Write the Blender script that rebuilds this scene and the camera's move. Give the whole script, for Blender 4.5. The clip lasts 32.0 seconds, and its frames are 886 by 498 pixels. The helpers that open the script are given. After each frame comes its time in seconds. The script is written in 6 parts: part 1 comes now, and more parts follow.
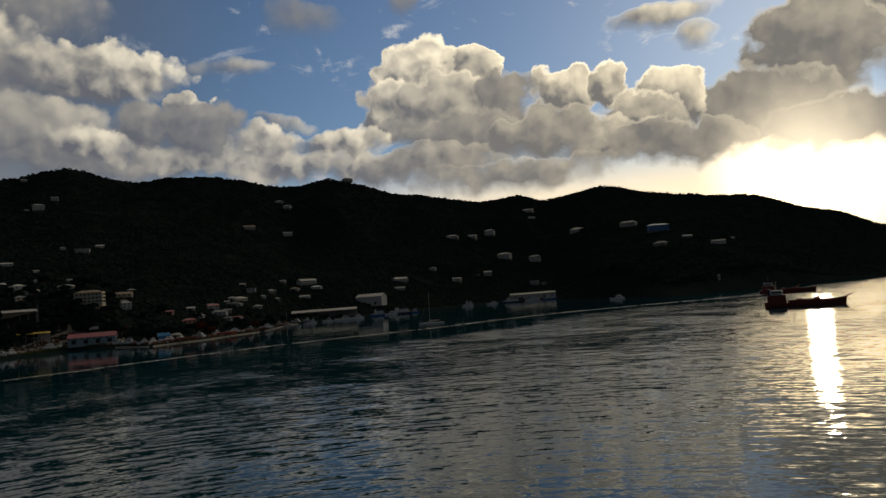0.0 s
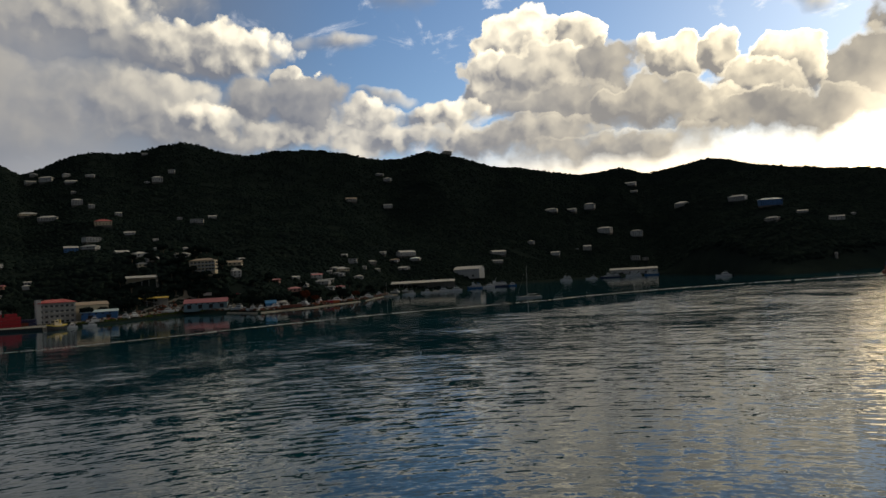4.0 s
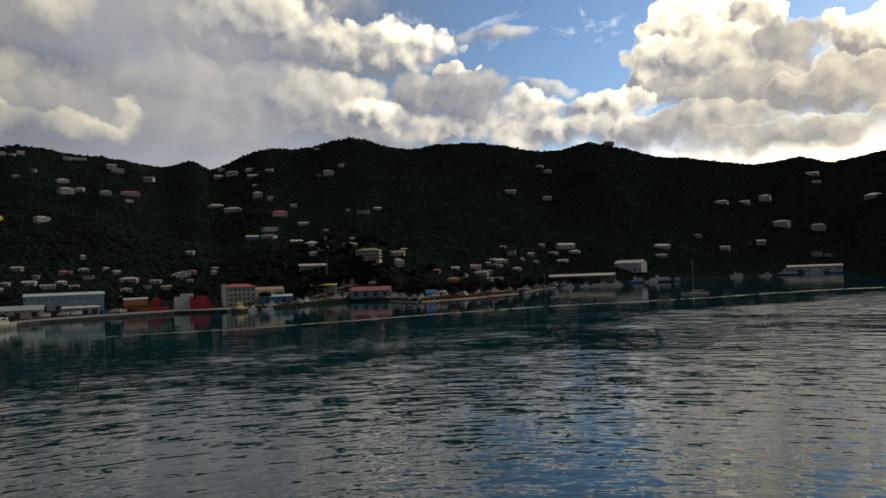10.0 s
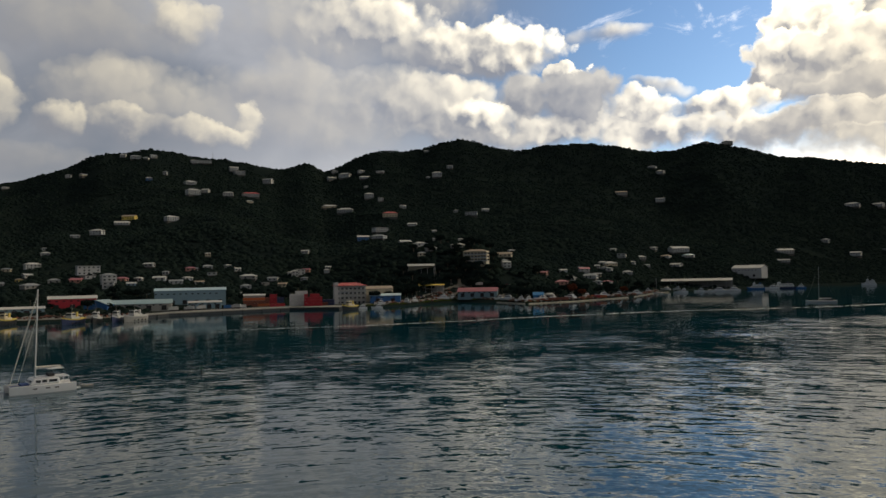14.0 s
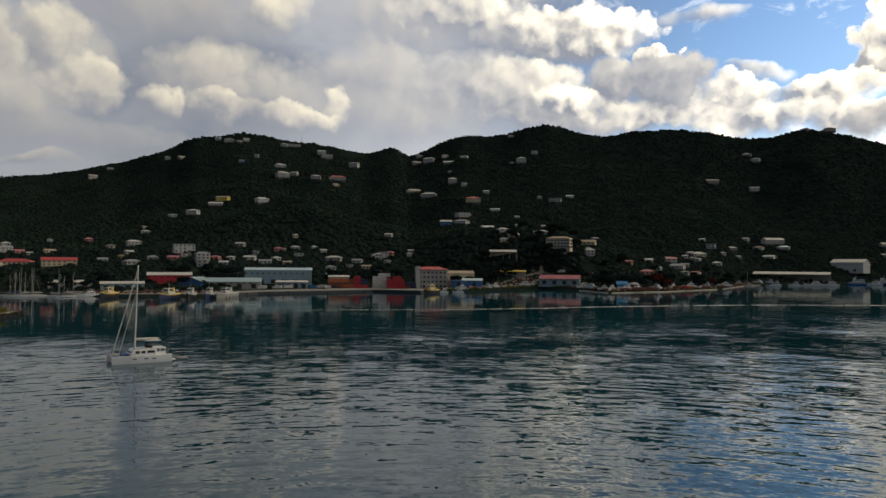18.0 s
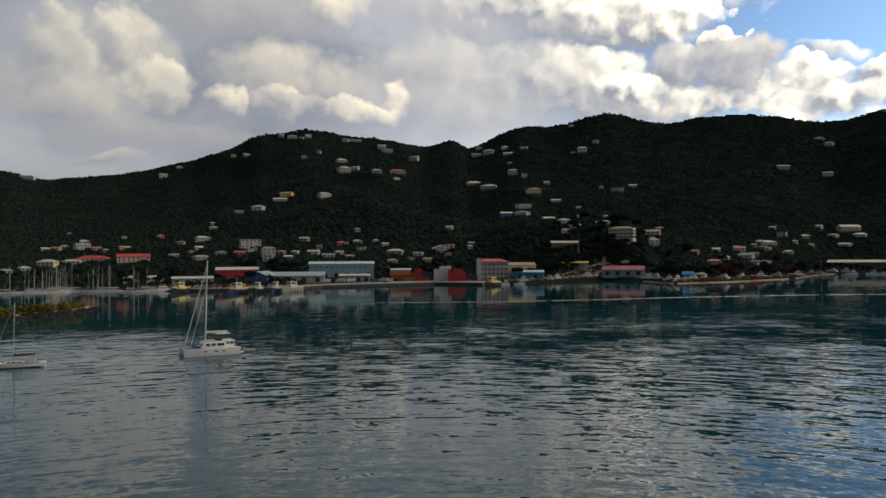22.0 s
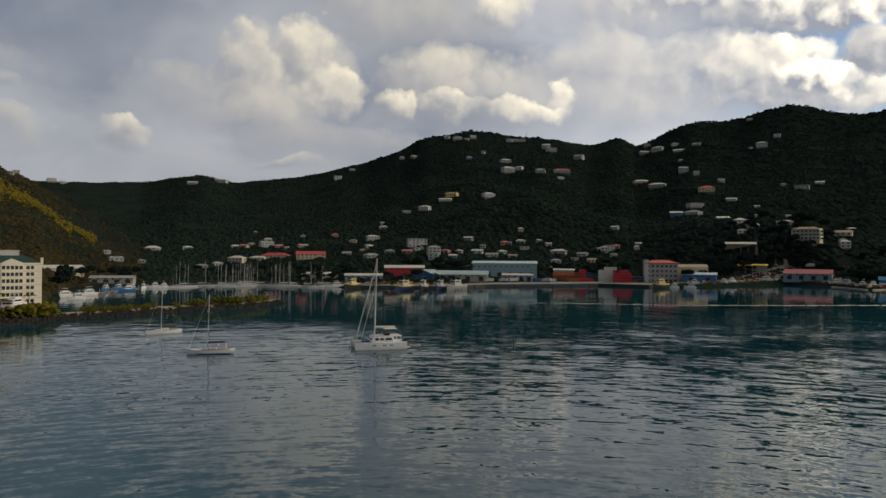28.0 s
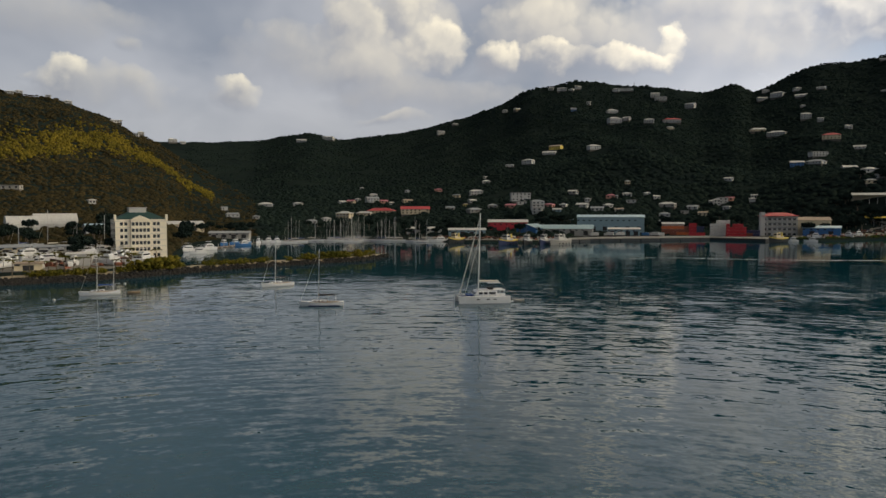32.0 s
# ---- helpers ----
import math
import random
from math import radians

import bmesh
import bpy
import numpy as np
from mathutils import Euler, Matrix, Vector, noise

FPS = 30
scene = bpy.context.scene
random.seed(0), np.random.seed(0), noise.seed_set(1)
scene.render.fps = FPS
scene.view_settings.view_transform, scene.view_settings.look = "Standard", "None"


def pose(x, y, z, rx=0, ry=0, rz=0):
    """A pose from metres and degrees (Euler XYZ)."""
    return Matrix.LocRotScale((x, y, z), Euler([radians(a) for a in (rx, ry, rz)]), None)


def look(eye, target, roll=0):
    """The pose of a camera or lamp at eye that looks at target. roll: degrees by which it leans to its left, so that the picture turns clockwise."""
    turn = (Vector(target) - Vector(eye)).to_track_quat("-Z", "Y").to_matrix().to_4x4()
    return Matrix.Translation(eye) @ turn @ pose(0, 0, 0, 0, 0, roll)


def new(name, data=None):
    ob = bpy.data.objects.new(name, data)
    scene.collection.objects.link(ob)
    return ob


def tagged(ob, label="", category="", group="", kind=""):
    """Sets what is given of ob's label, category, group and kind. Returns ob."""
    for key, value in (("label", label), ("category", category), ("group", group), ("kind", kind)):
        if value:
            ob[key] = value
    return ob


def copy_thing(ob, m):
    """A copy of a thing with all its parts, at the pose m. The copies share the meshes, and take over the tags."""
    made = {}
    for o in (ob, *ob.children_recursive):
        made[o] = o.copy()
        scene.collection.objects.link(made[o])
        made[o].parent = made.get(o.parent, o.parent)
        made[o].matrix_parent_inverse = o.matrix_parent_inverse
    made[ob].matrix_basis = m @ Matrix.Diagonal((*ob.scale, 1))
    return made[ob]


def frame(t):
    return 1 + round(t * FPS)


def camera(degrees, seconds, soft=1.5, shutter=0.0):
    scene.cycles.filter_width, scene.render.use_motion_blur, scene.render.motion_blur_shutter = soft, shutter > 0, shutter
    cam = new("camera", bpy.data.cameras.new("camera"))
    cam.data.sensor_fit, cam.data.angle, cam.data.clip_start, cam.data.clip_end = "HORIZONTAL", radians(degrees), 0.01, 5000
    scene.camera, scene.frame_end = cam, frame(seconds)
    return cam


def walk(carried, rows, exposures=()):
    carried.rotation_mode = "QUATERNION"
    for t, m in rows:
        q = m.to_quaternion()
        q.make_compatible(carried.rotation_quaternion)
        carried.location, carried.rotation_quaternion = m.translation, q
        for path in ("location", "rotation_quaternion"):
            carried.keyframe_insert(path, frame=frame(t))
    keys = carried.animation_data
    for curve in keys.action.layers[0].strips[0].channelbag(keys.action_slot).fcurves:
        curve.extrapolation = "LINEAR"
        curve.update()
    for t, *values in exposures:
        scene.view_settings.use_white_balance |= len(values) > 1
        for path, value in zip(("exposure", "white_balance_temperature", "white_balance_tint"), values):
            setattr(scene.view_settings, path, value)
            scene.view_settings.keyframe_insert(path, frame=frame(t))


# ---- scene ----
cam = camera(61.8, 32.0, soft=1.5)
EYE = 24.0  # height of the deck above the water
PATH = [  # seconds, turn to the left, tilt up, lean
    (0, 0.27, 3.54, 4.30), (0.5, 0.87, 3.52, 4.07), (1, 1.96, 3.30, 3.92), (1.5, 3.17, 2.96, 3.94),
    (2, 4.13, 2.54, 3.75), (2.5, 5.00, 2.18, 3.59), (3, 5.91, 1.98, 3.56), (3.5, 6.91, 1.94, 3.39),
    (5.5, 10.13, 2.11, 3.08), (6, 10.92, 2.16, 2.96), (6.5, 11.85, 2.14, 2.78), (7, 12.67, 2.14, 2.43),
    (7.5, 13.69, 2.09, 2.13), (8, 14.76, 2.08, 2.03), (8.5, 15.88, 2.07, 2.03), (9, 17.12, 2.01, 1.99),
    (9.5, 18.57, 1.96, 2.13), (10, 20.03, 1.90, 2.10), (10.5, 21.15, 1.88, 2.07), (11, 22.08, 2.02, 2.19),
    (11.5, 23.02, 2.19, 1.87), (12, 24.23, 2.26, 1.62), (12.5, 25.85, 2.34, 1.40), (13, 27.27, 2.38, 1.32),
    (13.5, 28.02, 2.38, 1.24), (15.5, 29.15, 1.54, 0.58), (16, 30.09, 1.31, 0.32), (16.5, 31.25, 1.15, 0.12),
    (17, 32.50, 1.15, -0.20), (17.5, 33.70, 1.15, -0.33), (18, 34.60, 1.15, -0.37), (18.5, 35.33, 1.10, -0.24),
    (19, 36.32, 1.05, 0.12), (19.5, 37.37, 0.87, 0.23), (20, 38.28, 0.63, 0.16), (20.5, 38.79, 0.59, 0.19),
    (21, 39.03, 0.56, 0.29), (21.5, 39.09, 0.54, 0.38), (22, 39.31, 0.55, 0.31), (22.5, 39.79, 0.61, 0.22),
    (23, 40.54, 0.61, 0.01), (23.5, 41.47, 0.44, -0.18), (24, 42.53, 0.22, -0.33), (24.5, 43.81, 0.05, -0.51),
    (25, 45.12, 0.00, -0.36), (25.5, 46.37, 0.12, -0.22), (27.5, 50.84, 0.79, -0.74), (28, 51.88, 0.53, -0.33),
    (28.5, 51.95, 0.04, 0.18), (29, 52.03, -0.63, 0.44), (29.5, 52.99, -1.30, 0.40), (30, 54.55, -1.90, 0.35),
    (30.5, 56.23, -2.39, 0.42), (31, 57.59, -2.75, 0.64), (31.5, 58.70, -2.92, 0.41), (32, 59.85, -3.01, 0.08),
]
walk(cam, [(t, pose(0, 0, EYE, 90 + tilt, lean, turn)) for t, turn, tilt, lean in PATH],
     exposures=[(0, -1.55), (1.5, -1.28), (3.5, -0.9), (6, -0.78), (9, -0.65), (13, -0.42), (19, -0.18), (25, -0.04), (29, -0.1), (32, 0.06)])

# ---- world, sun ----
SUN_AZ, SUN_EL = 26.5, 6.4  # degrees east of the first view, above the sea


def bearing(az, r, z=0.0):
    """A place r metres off the camera's foot, az degrees to the right of the first view."""
    return Vector((r * math.sin(radians(az)), r * math.cos(radians(az)), z))


class Nodes:
    """Short hand for a node tree."""

    def __init__(self, tree):
        self.tree = tree
        tree.nodes.clear()

    def add(self, kind, **values):
        node = self.tree.nodes.new(kind)
        if "operation" in values:
            node.operation = values["operation"]
        if "use_clamp" in values:
            node.use_clamp = values["use_clamp"]
        if "data_type" in values:
            node.data_type = values["data_type"]
        if "blend_type" in values:
            node.blend_type = values["blend_type"]
        if "interpolation_type" in values:
            node.interpolation_type = values["interpolation_type"]
        if "feature" in values:
            node.feature = values["feature"]
        if "vector_type" in values:
            node.vector_type = values["vector_type"]
        return node

    def put(self, socket, value):
        if isinstance(value, bpy.types.NodeSocket):
            self.tree.links.new(value, socket)
        elif value is not None:
            socket.default_value = value

    def math(self, op, a, b=None, c=None, clamp=False):
        node = self.add("ShaderNodeMath", operation=op, use_clamp=clamp)
        for socket, value in zip(node.inputs, (a, b, c)):
            self.put(socket, value)
        return node.outputs[0]

    def vec(self, op, a, b=None, c=None, scale=None):
        node = self.add("ShaderNodeVectorMath", operation=op)
        for socket, value in zip(node.inputs, (a, b, c)):
            self.put(socket, value)
        if scale is not None:
            self.put(node.inputs["Scale"], scale)
        return node.outputs["Value"] if op in ("DOT_PRODUCT", "LENGTH") else node.outputs[0]

    def noise(self, vector, scale, detail=4.0, rough=0.55, distortion=0.0, color=False):
        node = self.add("ShaderNodeTexNoise")
        self.put(node.inputs["Vector"], vector)
        for key, value in (("Scale", scale), ("Detail", detail), ("Roughness", rough), ("Distortion", distortion)):
            self.put(node.inputs[key], value)
        return node.outputs["Color" if color else "Fac"]

    def span(self, value, a, b, lo=0.0, hi=1.0, smooth=True):
        node = self.add("ShaderNodeMapRange", interpolation_type="SMOOTHSTEP" if smooth else "LINEAR")
        for socket, v in zip(node.inputs, (value, a, b, lo, hi)):
            self.put(socket, v)
        return node.outputs[0]

    def mix(self, fac, a, b, blend="MIX"):
        node = self.add("ShaderNodeMix", data_type="RGBA", blend_type=blend)
        for socket, v in zip((node.inputs[0], node.inputs[6], node.inputs[7]), (fac, a, b)):
            self.put(socket, (*v, 1) if isinstance(v, tuple) and len(v) == 3 else v)
        return node.outputs[2]


# heaps of cloud, the farthest first: bearing, height, half width, half height in degrees, how sunlit, how soft
HEAPS = [
    (-50.0, 12.4, 8.0, 3.2, 0.55, 0.8), (-63.5, 12.8, 6.0, 4.2, 0.6, 0.7), (-40.5, 13.5, 6.0, 3.4, 0.5, 0.8),
    (-19.5, 11.2, 5.5, 1.8, 0.9, 0.4), (-14.0, 10.6, 4.2, 1.5, 0.9, 0.4), (-4.5, 9.8, 5.0, 1.6, 0.8, 0.5),
    (32.1, 16.2, 5.6, 4.4, 0.15, 0.3), (27.8, 14.6, 4.9, 4.3, 0.25, 0.15), (24.2, 11.3, 6.2, 2.9, 0.2, 0.25), (29.4, 9.6, 5.4, 2.2, 0.15, 0.3),
    (18.3, 18.8, 4.3, 1.1, 1, 0.6), (20.0, 17.2, 2.3, 1.0, 0.9, 0.6), (10.4, 14.7, 2.5, 2.4, 1, 0.1), (13.3, 14.9, 1.9, 1.9, 0.95, 0.1),
    (18.2, 13.3, 2.8, 2.0, 0.9, 0.12), (15.7, 12.2, 3.2, 2.1, 0.6, 0.2), (13.0, 10.4, 3.7, 2.3, 0.5, 0.25), (-0.8, 16.1, 3.8, 3.0, 1, 0.1),
    (3.6, 16.6, 2.3, 2.0, 0.9, 0.1), (-3.3, 14.4, 2.3, 2.6, 0.8, 0.1), (0.2, 13.8, 4.2, 2.9, 0.5, 0.15), (5.7, 13.9, 3.1, 3.0, 0.2, 0.3),
]
HEAPS += [
    (3.5, 11.6, 6.5, 2.7, 0.2, 0.4), (8.4, 11.8, 4.7, 2.1, 0.3, 0.3), (17.9, 10.0, 5.4, 1.8, 0.25, 0.3), (-0.1, 9.9, 6.6, 1.8, 0.3, 0.4),
    (5.5, 8.7, 8.1, 1.5, 0.3, 0.5), (-27.8, 16.8, 4.0, 1.7, 0.6, 0.45), (-23.7, 16.8, 3.6, 1.6, 0.8, 0.3), (-28.6, 13.9, 4.3, 1.8, 0.5, 0.5),
    (-11.6, 13.9, 2.6, 0.7, 0.9, 0.7), (-13.0, 12.2, 2.6, 1.5, 0.8, 0.35), (-7.0, 12.1, 3.9, 1.5, 0.8, 0.35), (-18.2, 15.6, 1.4, 1.1, 1, 0.1),
    (-21.8, 13.6, 2.8, 2.3, 0.3, 0.35), (-17.7, 13.2, 3.3, 2.6, 0.2, 0.35), (-28.7, 11.8, 4.6, 1.6, 0.45, 0.5), (-24.5, 10.9, 5.3, 1.4, 0.45, 0.6),
]
HEAPS += [
    (-10.6, 10.6, 4.7, 1.3, 0.6, 0.5), (-15.2, 18.0, 3.2, 0.9, 0.7, 0.7), (-28.4, 20.9, 5.1, 2.4, 0.4, 0.7), (-9.9, 21.2, 3.1, 1.6, 0.15, 0.95),
    (-1.6, 21.7, 1.3, 1.2, 0.15, 0.95), (-54.9, 17.6, 8.7, 3.2, 0.35, 0.95), (-38.9, 18.2, 6.7, 3.2, 0.5, 0.8), (-33.6, 19.0, 5.9, 2.3, 0.9, 0.45),
    (-47.8, 18.5, 2.6, 2.0, 0.95, 0.35), (-29.2, 17.1, 4.0, 1.5, 0.5, 0.7), (-24.0, 17.2, 5.7, 2.1, 1, 0.25), (-39.7, 11.2, 8.5, 2.3, 0.45, 0.9),
    (-35.4, 13.6, 9.6, 2.8, 0.45, 0.9), (-29.7, 12.8, 6.4, 2.8, 0.6, 0.6), (-25.3, 12.3, 3.1, 1.6, 0.9, 0.4), (-52.9, 13.2, 3.6, 3.0, 0.75, 0.6),
]
HEAPS += [
    (-55.5, 11.5, 1.5, 1.5, 0.9, 0.35), (-51.9, 11.3, 2.0, 1.3, 0.9, 0.45), (-48.1, 11.3, 3.1, 1.3, 0.85, 0.4), (-43.0, 11.4, 1.5, 1.6, 0.85, 0.2),
    (-45.4, 10.7, 3.1, 1.1, 0.8, 0.5), (-71.0, 11.2, 5.4, 2.8, 0.4, 0.95), (-66.8, 12.9, 2.4, 3.7, 0.75, 0.45), (-62.7, 14.7, 2.3, 3.1, 1, 0.3),
    (-60.2, 12.0, 2.5, 2.6, 1, 0.3), (-65.1, 10.5, 4.6, 2.7, 0.55, 0.6), (-75.1, 8.4, 2.1, 1.6, 0.75, 0.6), (-63.7, 6.7, 1.6, 0.7, 0.5, 0.8),
    (-60.7, 8.3, 8.2, 1.8, 0.3, 0.95), (-54.9, 17.1, 7.9, 2.2, 0.35, 0.95), (-84.5, 8.3, 5.0, 1.8, 0.5, 0.8), (-87.1, 9.2, 2.4, 1.3, 0.85, 0.35),
]
HEAPS += [
    (-75.0, 8.6, 1.4, 1.4, 0.7, 0.5), (-82.1, 11.3, 1.2, 0.7, 0.5, 0.8), (-63.5, 6.7, 2.6, 0.6, 0.45, 0.9), (-88.4, 12.4, 7.3, 2.0, 0.3, 0.95),
]
world = bpy.data.worlds.new("sky")
scene.world = world
world.use_nodes = True
n = Nodes(world.node_tree)
way = n.add("ShaderNodeTexCoord").outputs["Generated"]
xyz = n.add("ShaderNodeSeparateXYZ")
n.put(xyz.inputs[0], way)
az = n.math("MULTIPLY", n.math("ARCTAN2", xyz.outputs[0], xyz.outputs[1]), 57.2958)
el = n.math("MULTIPLY", n.math("ARCSINE", xyz.outputs[2]), 57.2958)
place = n.add("ShaderNodeCombineXYZ")
n.put(place.inputs[0], az)
n.put(place.inputs[1], el)
p = place.outputs[0]
sky = n.add("ShaderNodeTexSky")
sky.sky_type, sky.sun_disc = "NISHITA", False
sky.sun_elevation, sky.sun_rotation = radians(SUN_EL + 14), radians(SUN_AZ)
sky.air_density, sky.dust_density, sky.ozone_density = 1.0, 0.3, 2.0
blue = n.mix(1.0, sky.outputs[0], (0.039, 0.045, 0.052), "MULTIPLY")
sun_way = bearing(SUN_AZ, math.cos(radians(SUN_EL)), math.sin(radians(SUN_EL)))
near_sun = n.vec("DOT_PRODUCT", way, tuple(sun_way))
halo = n.span(near_sun, math.cos(radians(42)), math.cos(radians(4)))
glare = n.math("POWER", n.span(near_sun, math.cos(radians(7.5)), 1.0, smooth=False), 2.0)
away = n.span(near_sun, 0.35, -0.75)  # the sky darkens away from the sun
west = n.span(az, -20.0, -48.0)
# a thin grey sheet over the western sky and behind the ship, torn by a few blue gaps
sheet_noise = n.noise(n.vec("MULTIPLY", p, (0.6, 1.0, 1.0)), 0.085, 4.0, 0.52, 0.3)
# its unseen part past 55 degrees is added to make the light less blue
cover = n.math("MAXIMUM", n.span(az, -12.0, -38.0), n.span(az, 55.0, 100.0))
sheet = n.math("MULTIPLY", cover, n.span(sheet_noise, 0.30, 0.42, 0.55, 1.0))
tone = n.math("ADD", sheet_noise, n.math("MULTIPLY", n.span(el, 20.0, 6.0), 0.06))
grey = n.mix(n.span(tone, 0.40, 0.70), (0.25, 0.275, 0.325), (0.43, 0.437, 0.465))
grey = n.vec("SCALE", grey, scale=n.span(az, -46.0, -26.0, 1.0, 0.58))
colour = n.mix(n.math("MULTIPLY", sheet, 0.96), blue, grey)
low_band = n.math("MULTIPLY", n.span(el, 11.0, 5.5), n.span(halo, 0.0, 0.6, 0.5, 0.95))
colour = n.mix(low_band, colour, n.mix(halo, (0.44, 0.44, 0.45), (1.10, 0.88, 0.56)))
colour = n.mix(glare, colour, (3.4, 2.5, 1.3))
warm = n.span(near_sun, math.cos(radians(85)), math.cos(radians(22)))
# broken bright cloud added unseen above the view to brighten the water, warmer towards the sun
over = n.noise(n.vec("MULTIPLY", p, (0.8, 1.0, 1.0)), 0.11, 5.0, 0.55, 0.5)
over = n.math("MULTIPLY", n.span(n.math("ADD", over, n.math("MULTIPLY", warm, 0.06)), 0.29, 0.45), n.math("MULTIPLY", n.span(el, 22.5, 30.0), n.span(warm, 0.0, 0.5, 0.4, 1.0)))
colour = n.mix(over, colour, n.mix(warm, (0.58, 0.56, 0.50), (1.9, 1.55, 1.0)))
torn = n.noise(n.vec("MULTIPLY", p, (0.55, 1.0, 1.0)), 0.34, 8.0, 0.62, 0.6)
wisp = n.math("MULTIPLY", n.span(torn, 0.56, 0.74), n.math("SUBTRACT", 0.7, n.math("MULTIPLY", west, 0.62)))
colour = n.mix(wisp, colour, n.mix(halo, (0.60, 0.60, 0.62), (0.95, 0.86, 0.70)))
# the heaps: warped discs with cauliflower edges, each lit from the sun's side and from above
bend = n.vec("SUBTRACT", n.noise(p, 0.22, 2.0, color=True), (0.5, 0.5, 0.5))
fray = n.vec("SUBTRACT", n.noise(p, 0.65, 7.0, 0.58, color=True), (0.5, 0.5, 0.5))
q = n.vec("MULTIPLY_ADD", bend, (4.5, 3.0, 0.0), p)
q_soft = n.vec("MULTIPLY_ADD", fray, (0.9, 0.8, 0.0), q)
q = n.vec("MULTIPLY_ADD", fray, (2.1, 1.9, 0.0), q)


def billows(at):
    cell = n.add("ShaderNodeTexVoronoi", feature="SMOOTH_F1")
    n.put(cell.inputs["Vector"], at)
    for key, value in (("Scale", 0.5), ("Detail", 2.0), ("Roughness", 0.5), ("Smoothness", 0.45)):
        cell.inputs[key].default_value = value
    return n.math("SUBTRACT", 0.55, cell.outputs["Distance"])


puffs = n.vec("MULTIPLY_ADD", fray, (1.2, 1.2, 0.0), p)
billow = billows(puffs)
relief = n.math("SUBTRACT", billow, billows(n.vec("ADD", puffs, (0.6, 0.65, 0.0))))
mottle = n.math("SUBTRACT", n.noise(p, 0.16, 3.0, 0.5, 0.3), 0.5)
shade = n.math("ADD", n.math("MULTIPLY", relief, n.span(west, 0.0, 1.0, 0.70, 0.22)), n.math("MULTIPLY", mottle, 0.9))
dim = n.mix(west, n.mix(halo, (0.14, 0.148, 0.172), (0.175, 0.163, 0.148)), (0.30, 0.31, 0.345))
bright = n.mix(west, n.mix(halo, (1.0, 0.90, 0.70), (1.0, 0.86, 0.60)), (1.08, 0.96, 0.72))
swell_out = n.math("MULTIPLY", billow, 0.6)
lift = n.add("ShaderNodeCombineXYZ")  # the shading rides along as the third coordinate
n.put(lift.inputs[2], shade)
q = n.vec("ADD", q, lift.outputs[0])
calm_lift = n.add("ShaderNodeCombineXYZ")
n.put(calm_lift.inputs[2], n.math("MULTIPLY", shade, 0.6))
q_soft = n.vec("ADD", q_soft, calm_lift.outputs[0])
clouds, open_sky = (0.0, 0.0, 0.0), 1.0  # the heaps' light and the sky left free, from the nearest heap back
for h_az, h_el, wide, high, sunlit, soft in reversed(HEAPS):
    soft = max(soft, 0.5) if h_az < -35 else soft
    v = n.vec("MULTIPLY_ADD", q_soft if soft > 0.55 else q, (1 / wide, 1 / high, 1.0), (-h_az / wide, -h_el / high, 0.0))
    flat_v = n.vec("MULTIPLY", v, (1.0, 1.0, 0.0))
    deep = n.math("ADD", n.math("SUBTRACT", 1.3, n.vec("DOT_PRODUCT", flat_v, flat_v)), swell_out)
    tone = n.vec("DOT_PRODUCT", v, (0.28, 0.5, 1.0))
    lit = n.math("MULTIPLY", n.math("MINIMUM", n.math("MULTIPLY_ADD", tone, 0.95, 0.28), 1.0), sunlit)
    heap = n.mix(lit, dim, bright)
    rise = n.vec("DOT_PRODUCT", v, (0.1, 0.42, 0.0))
    rim = n.math("MULTIPLY", n.math("MINIMUM", n.math("MULTIPLY_ADD", deep, -3.2, 1.1), 1.0), n.math("ADD", rise, 0.35 + 0.35 * sunlit))
    heap = n.mix(n.math("MULTIPLY", rim, n.math("MULTIPLY", halo, 0.3 + 0.7 * sunlit)), heap, (1.45, 1.25, 0.88))
    fade = n.math("MULTIPLY", n.math("MAXIMUM", n.math("ADD", rise, 0.62), 0.2), 1.0 / (0.06 + soft))
    veil = n.math("MAXIMUM", n.math("MINIMUM", n.math("MULTIPLY", deep, fade), 1.0 - 0.35 * max(0.0, soft - 0.4)), 0.0)
    share = n.math("MULTIPLY", veil, open_sky)
    clouds = n.mix(share, clouds, heap, "ADD")
    open_sky = n.math("SUBTRACT", open_sky, share)
colour = n.mix(open_sky, clouds, colour, "ADD")
colour = n.mix(n.math("MULTIPLY", glare, 0.35), colour, (3.0, 2.5, 1.7))
shine = n.span(near_sun, math.cos(radians(80)), math.cos(radians(14)), 1.15, 3.3)
colour = n.vec("SCALE", colour, scale=shine)
colour = n.mix(n.math("MULTIPLY", away, 0.9), colour, n.mix(1.0, colour, (0.80, 0.83, 0.86), "MULTIPLY"))
# unseen sky overhead and behind is dimmed to darken hills and houses
behind = n.math("MULTIPLY", n.span(near_sun, -0.48, -0.85, 1.0, 0.28), n.span(el, 30.0, 50.0, 1.0, 0.30))
colour = n.mix(behind, n.mix(1.0, blue, (0.40, 0.40, 0.40), "MULTIPLY"), colour)
colour = n.mix(n.span(el, 0.0, -3.0), colour, (0.03, 0.04, 0.045))
back = n.add("ShaderNodeBackground")
n.put(back.inputs[0], colour)
back.inputs[1].default_value = 1.0
n.put(n.add("ShaderNodeOutputWorld").inputs[0], back.outputs[0])

sun = new("sun", bpy.data.lights.new("sun", "SUN"))
sun.data.energy, sun.data.angle, sun.data.color = 0.34, radians(1.5), (1.0, 0.83, 0.56)
sun.matrix_world = look(sun_way * 3000, (0, 0, 0))

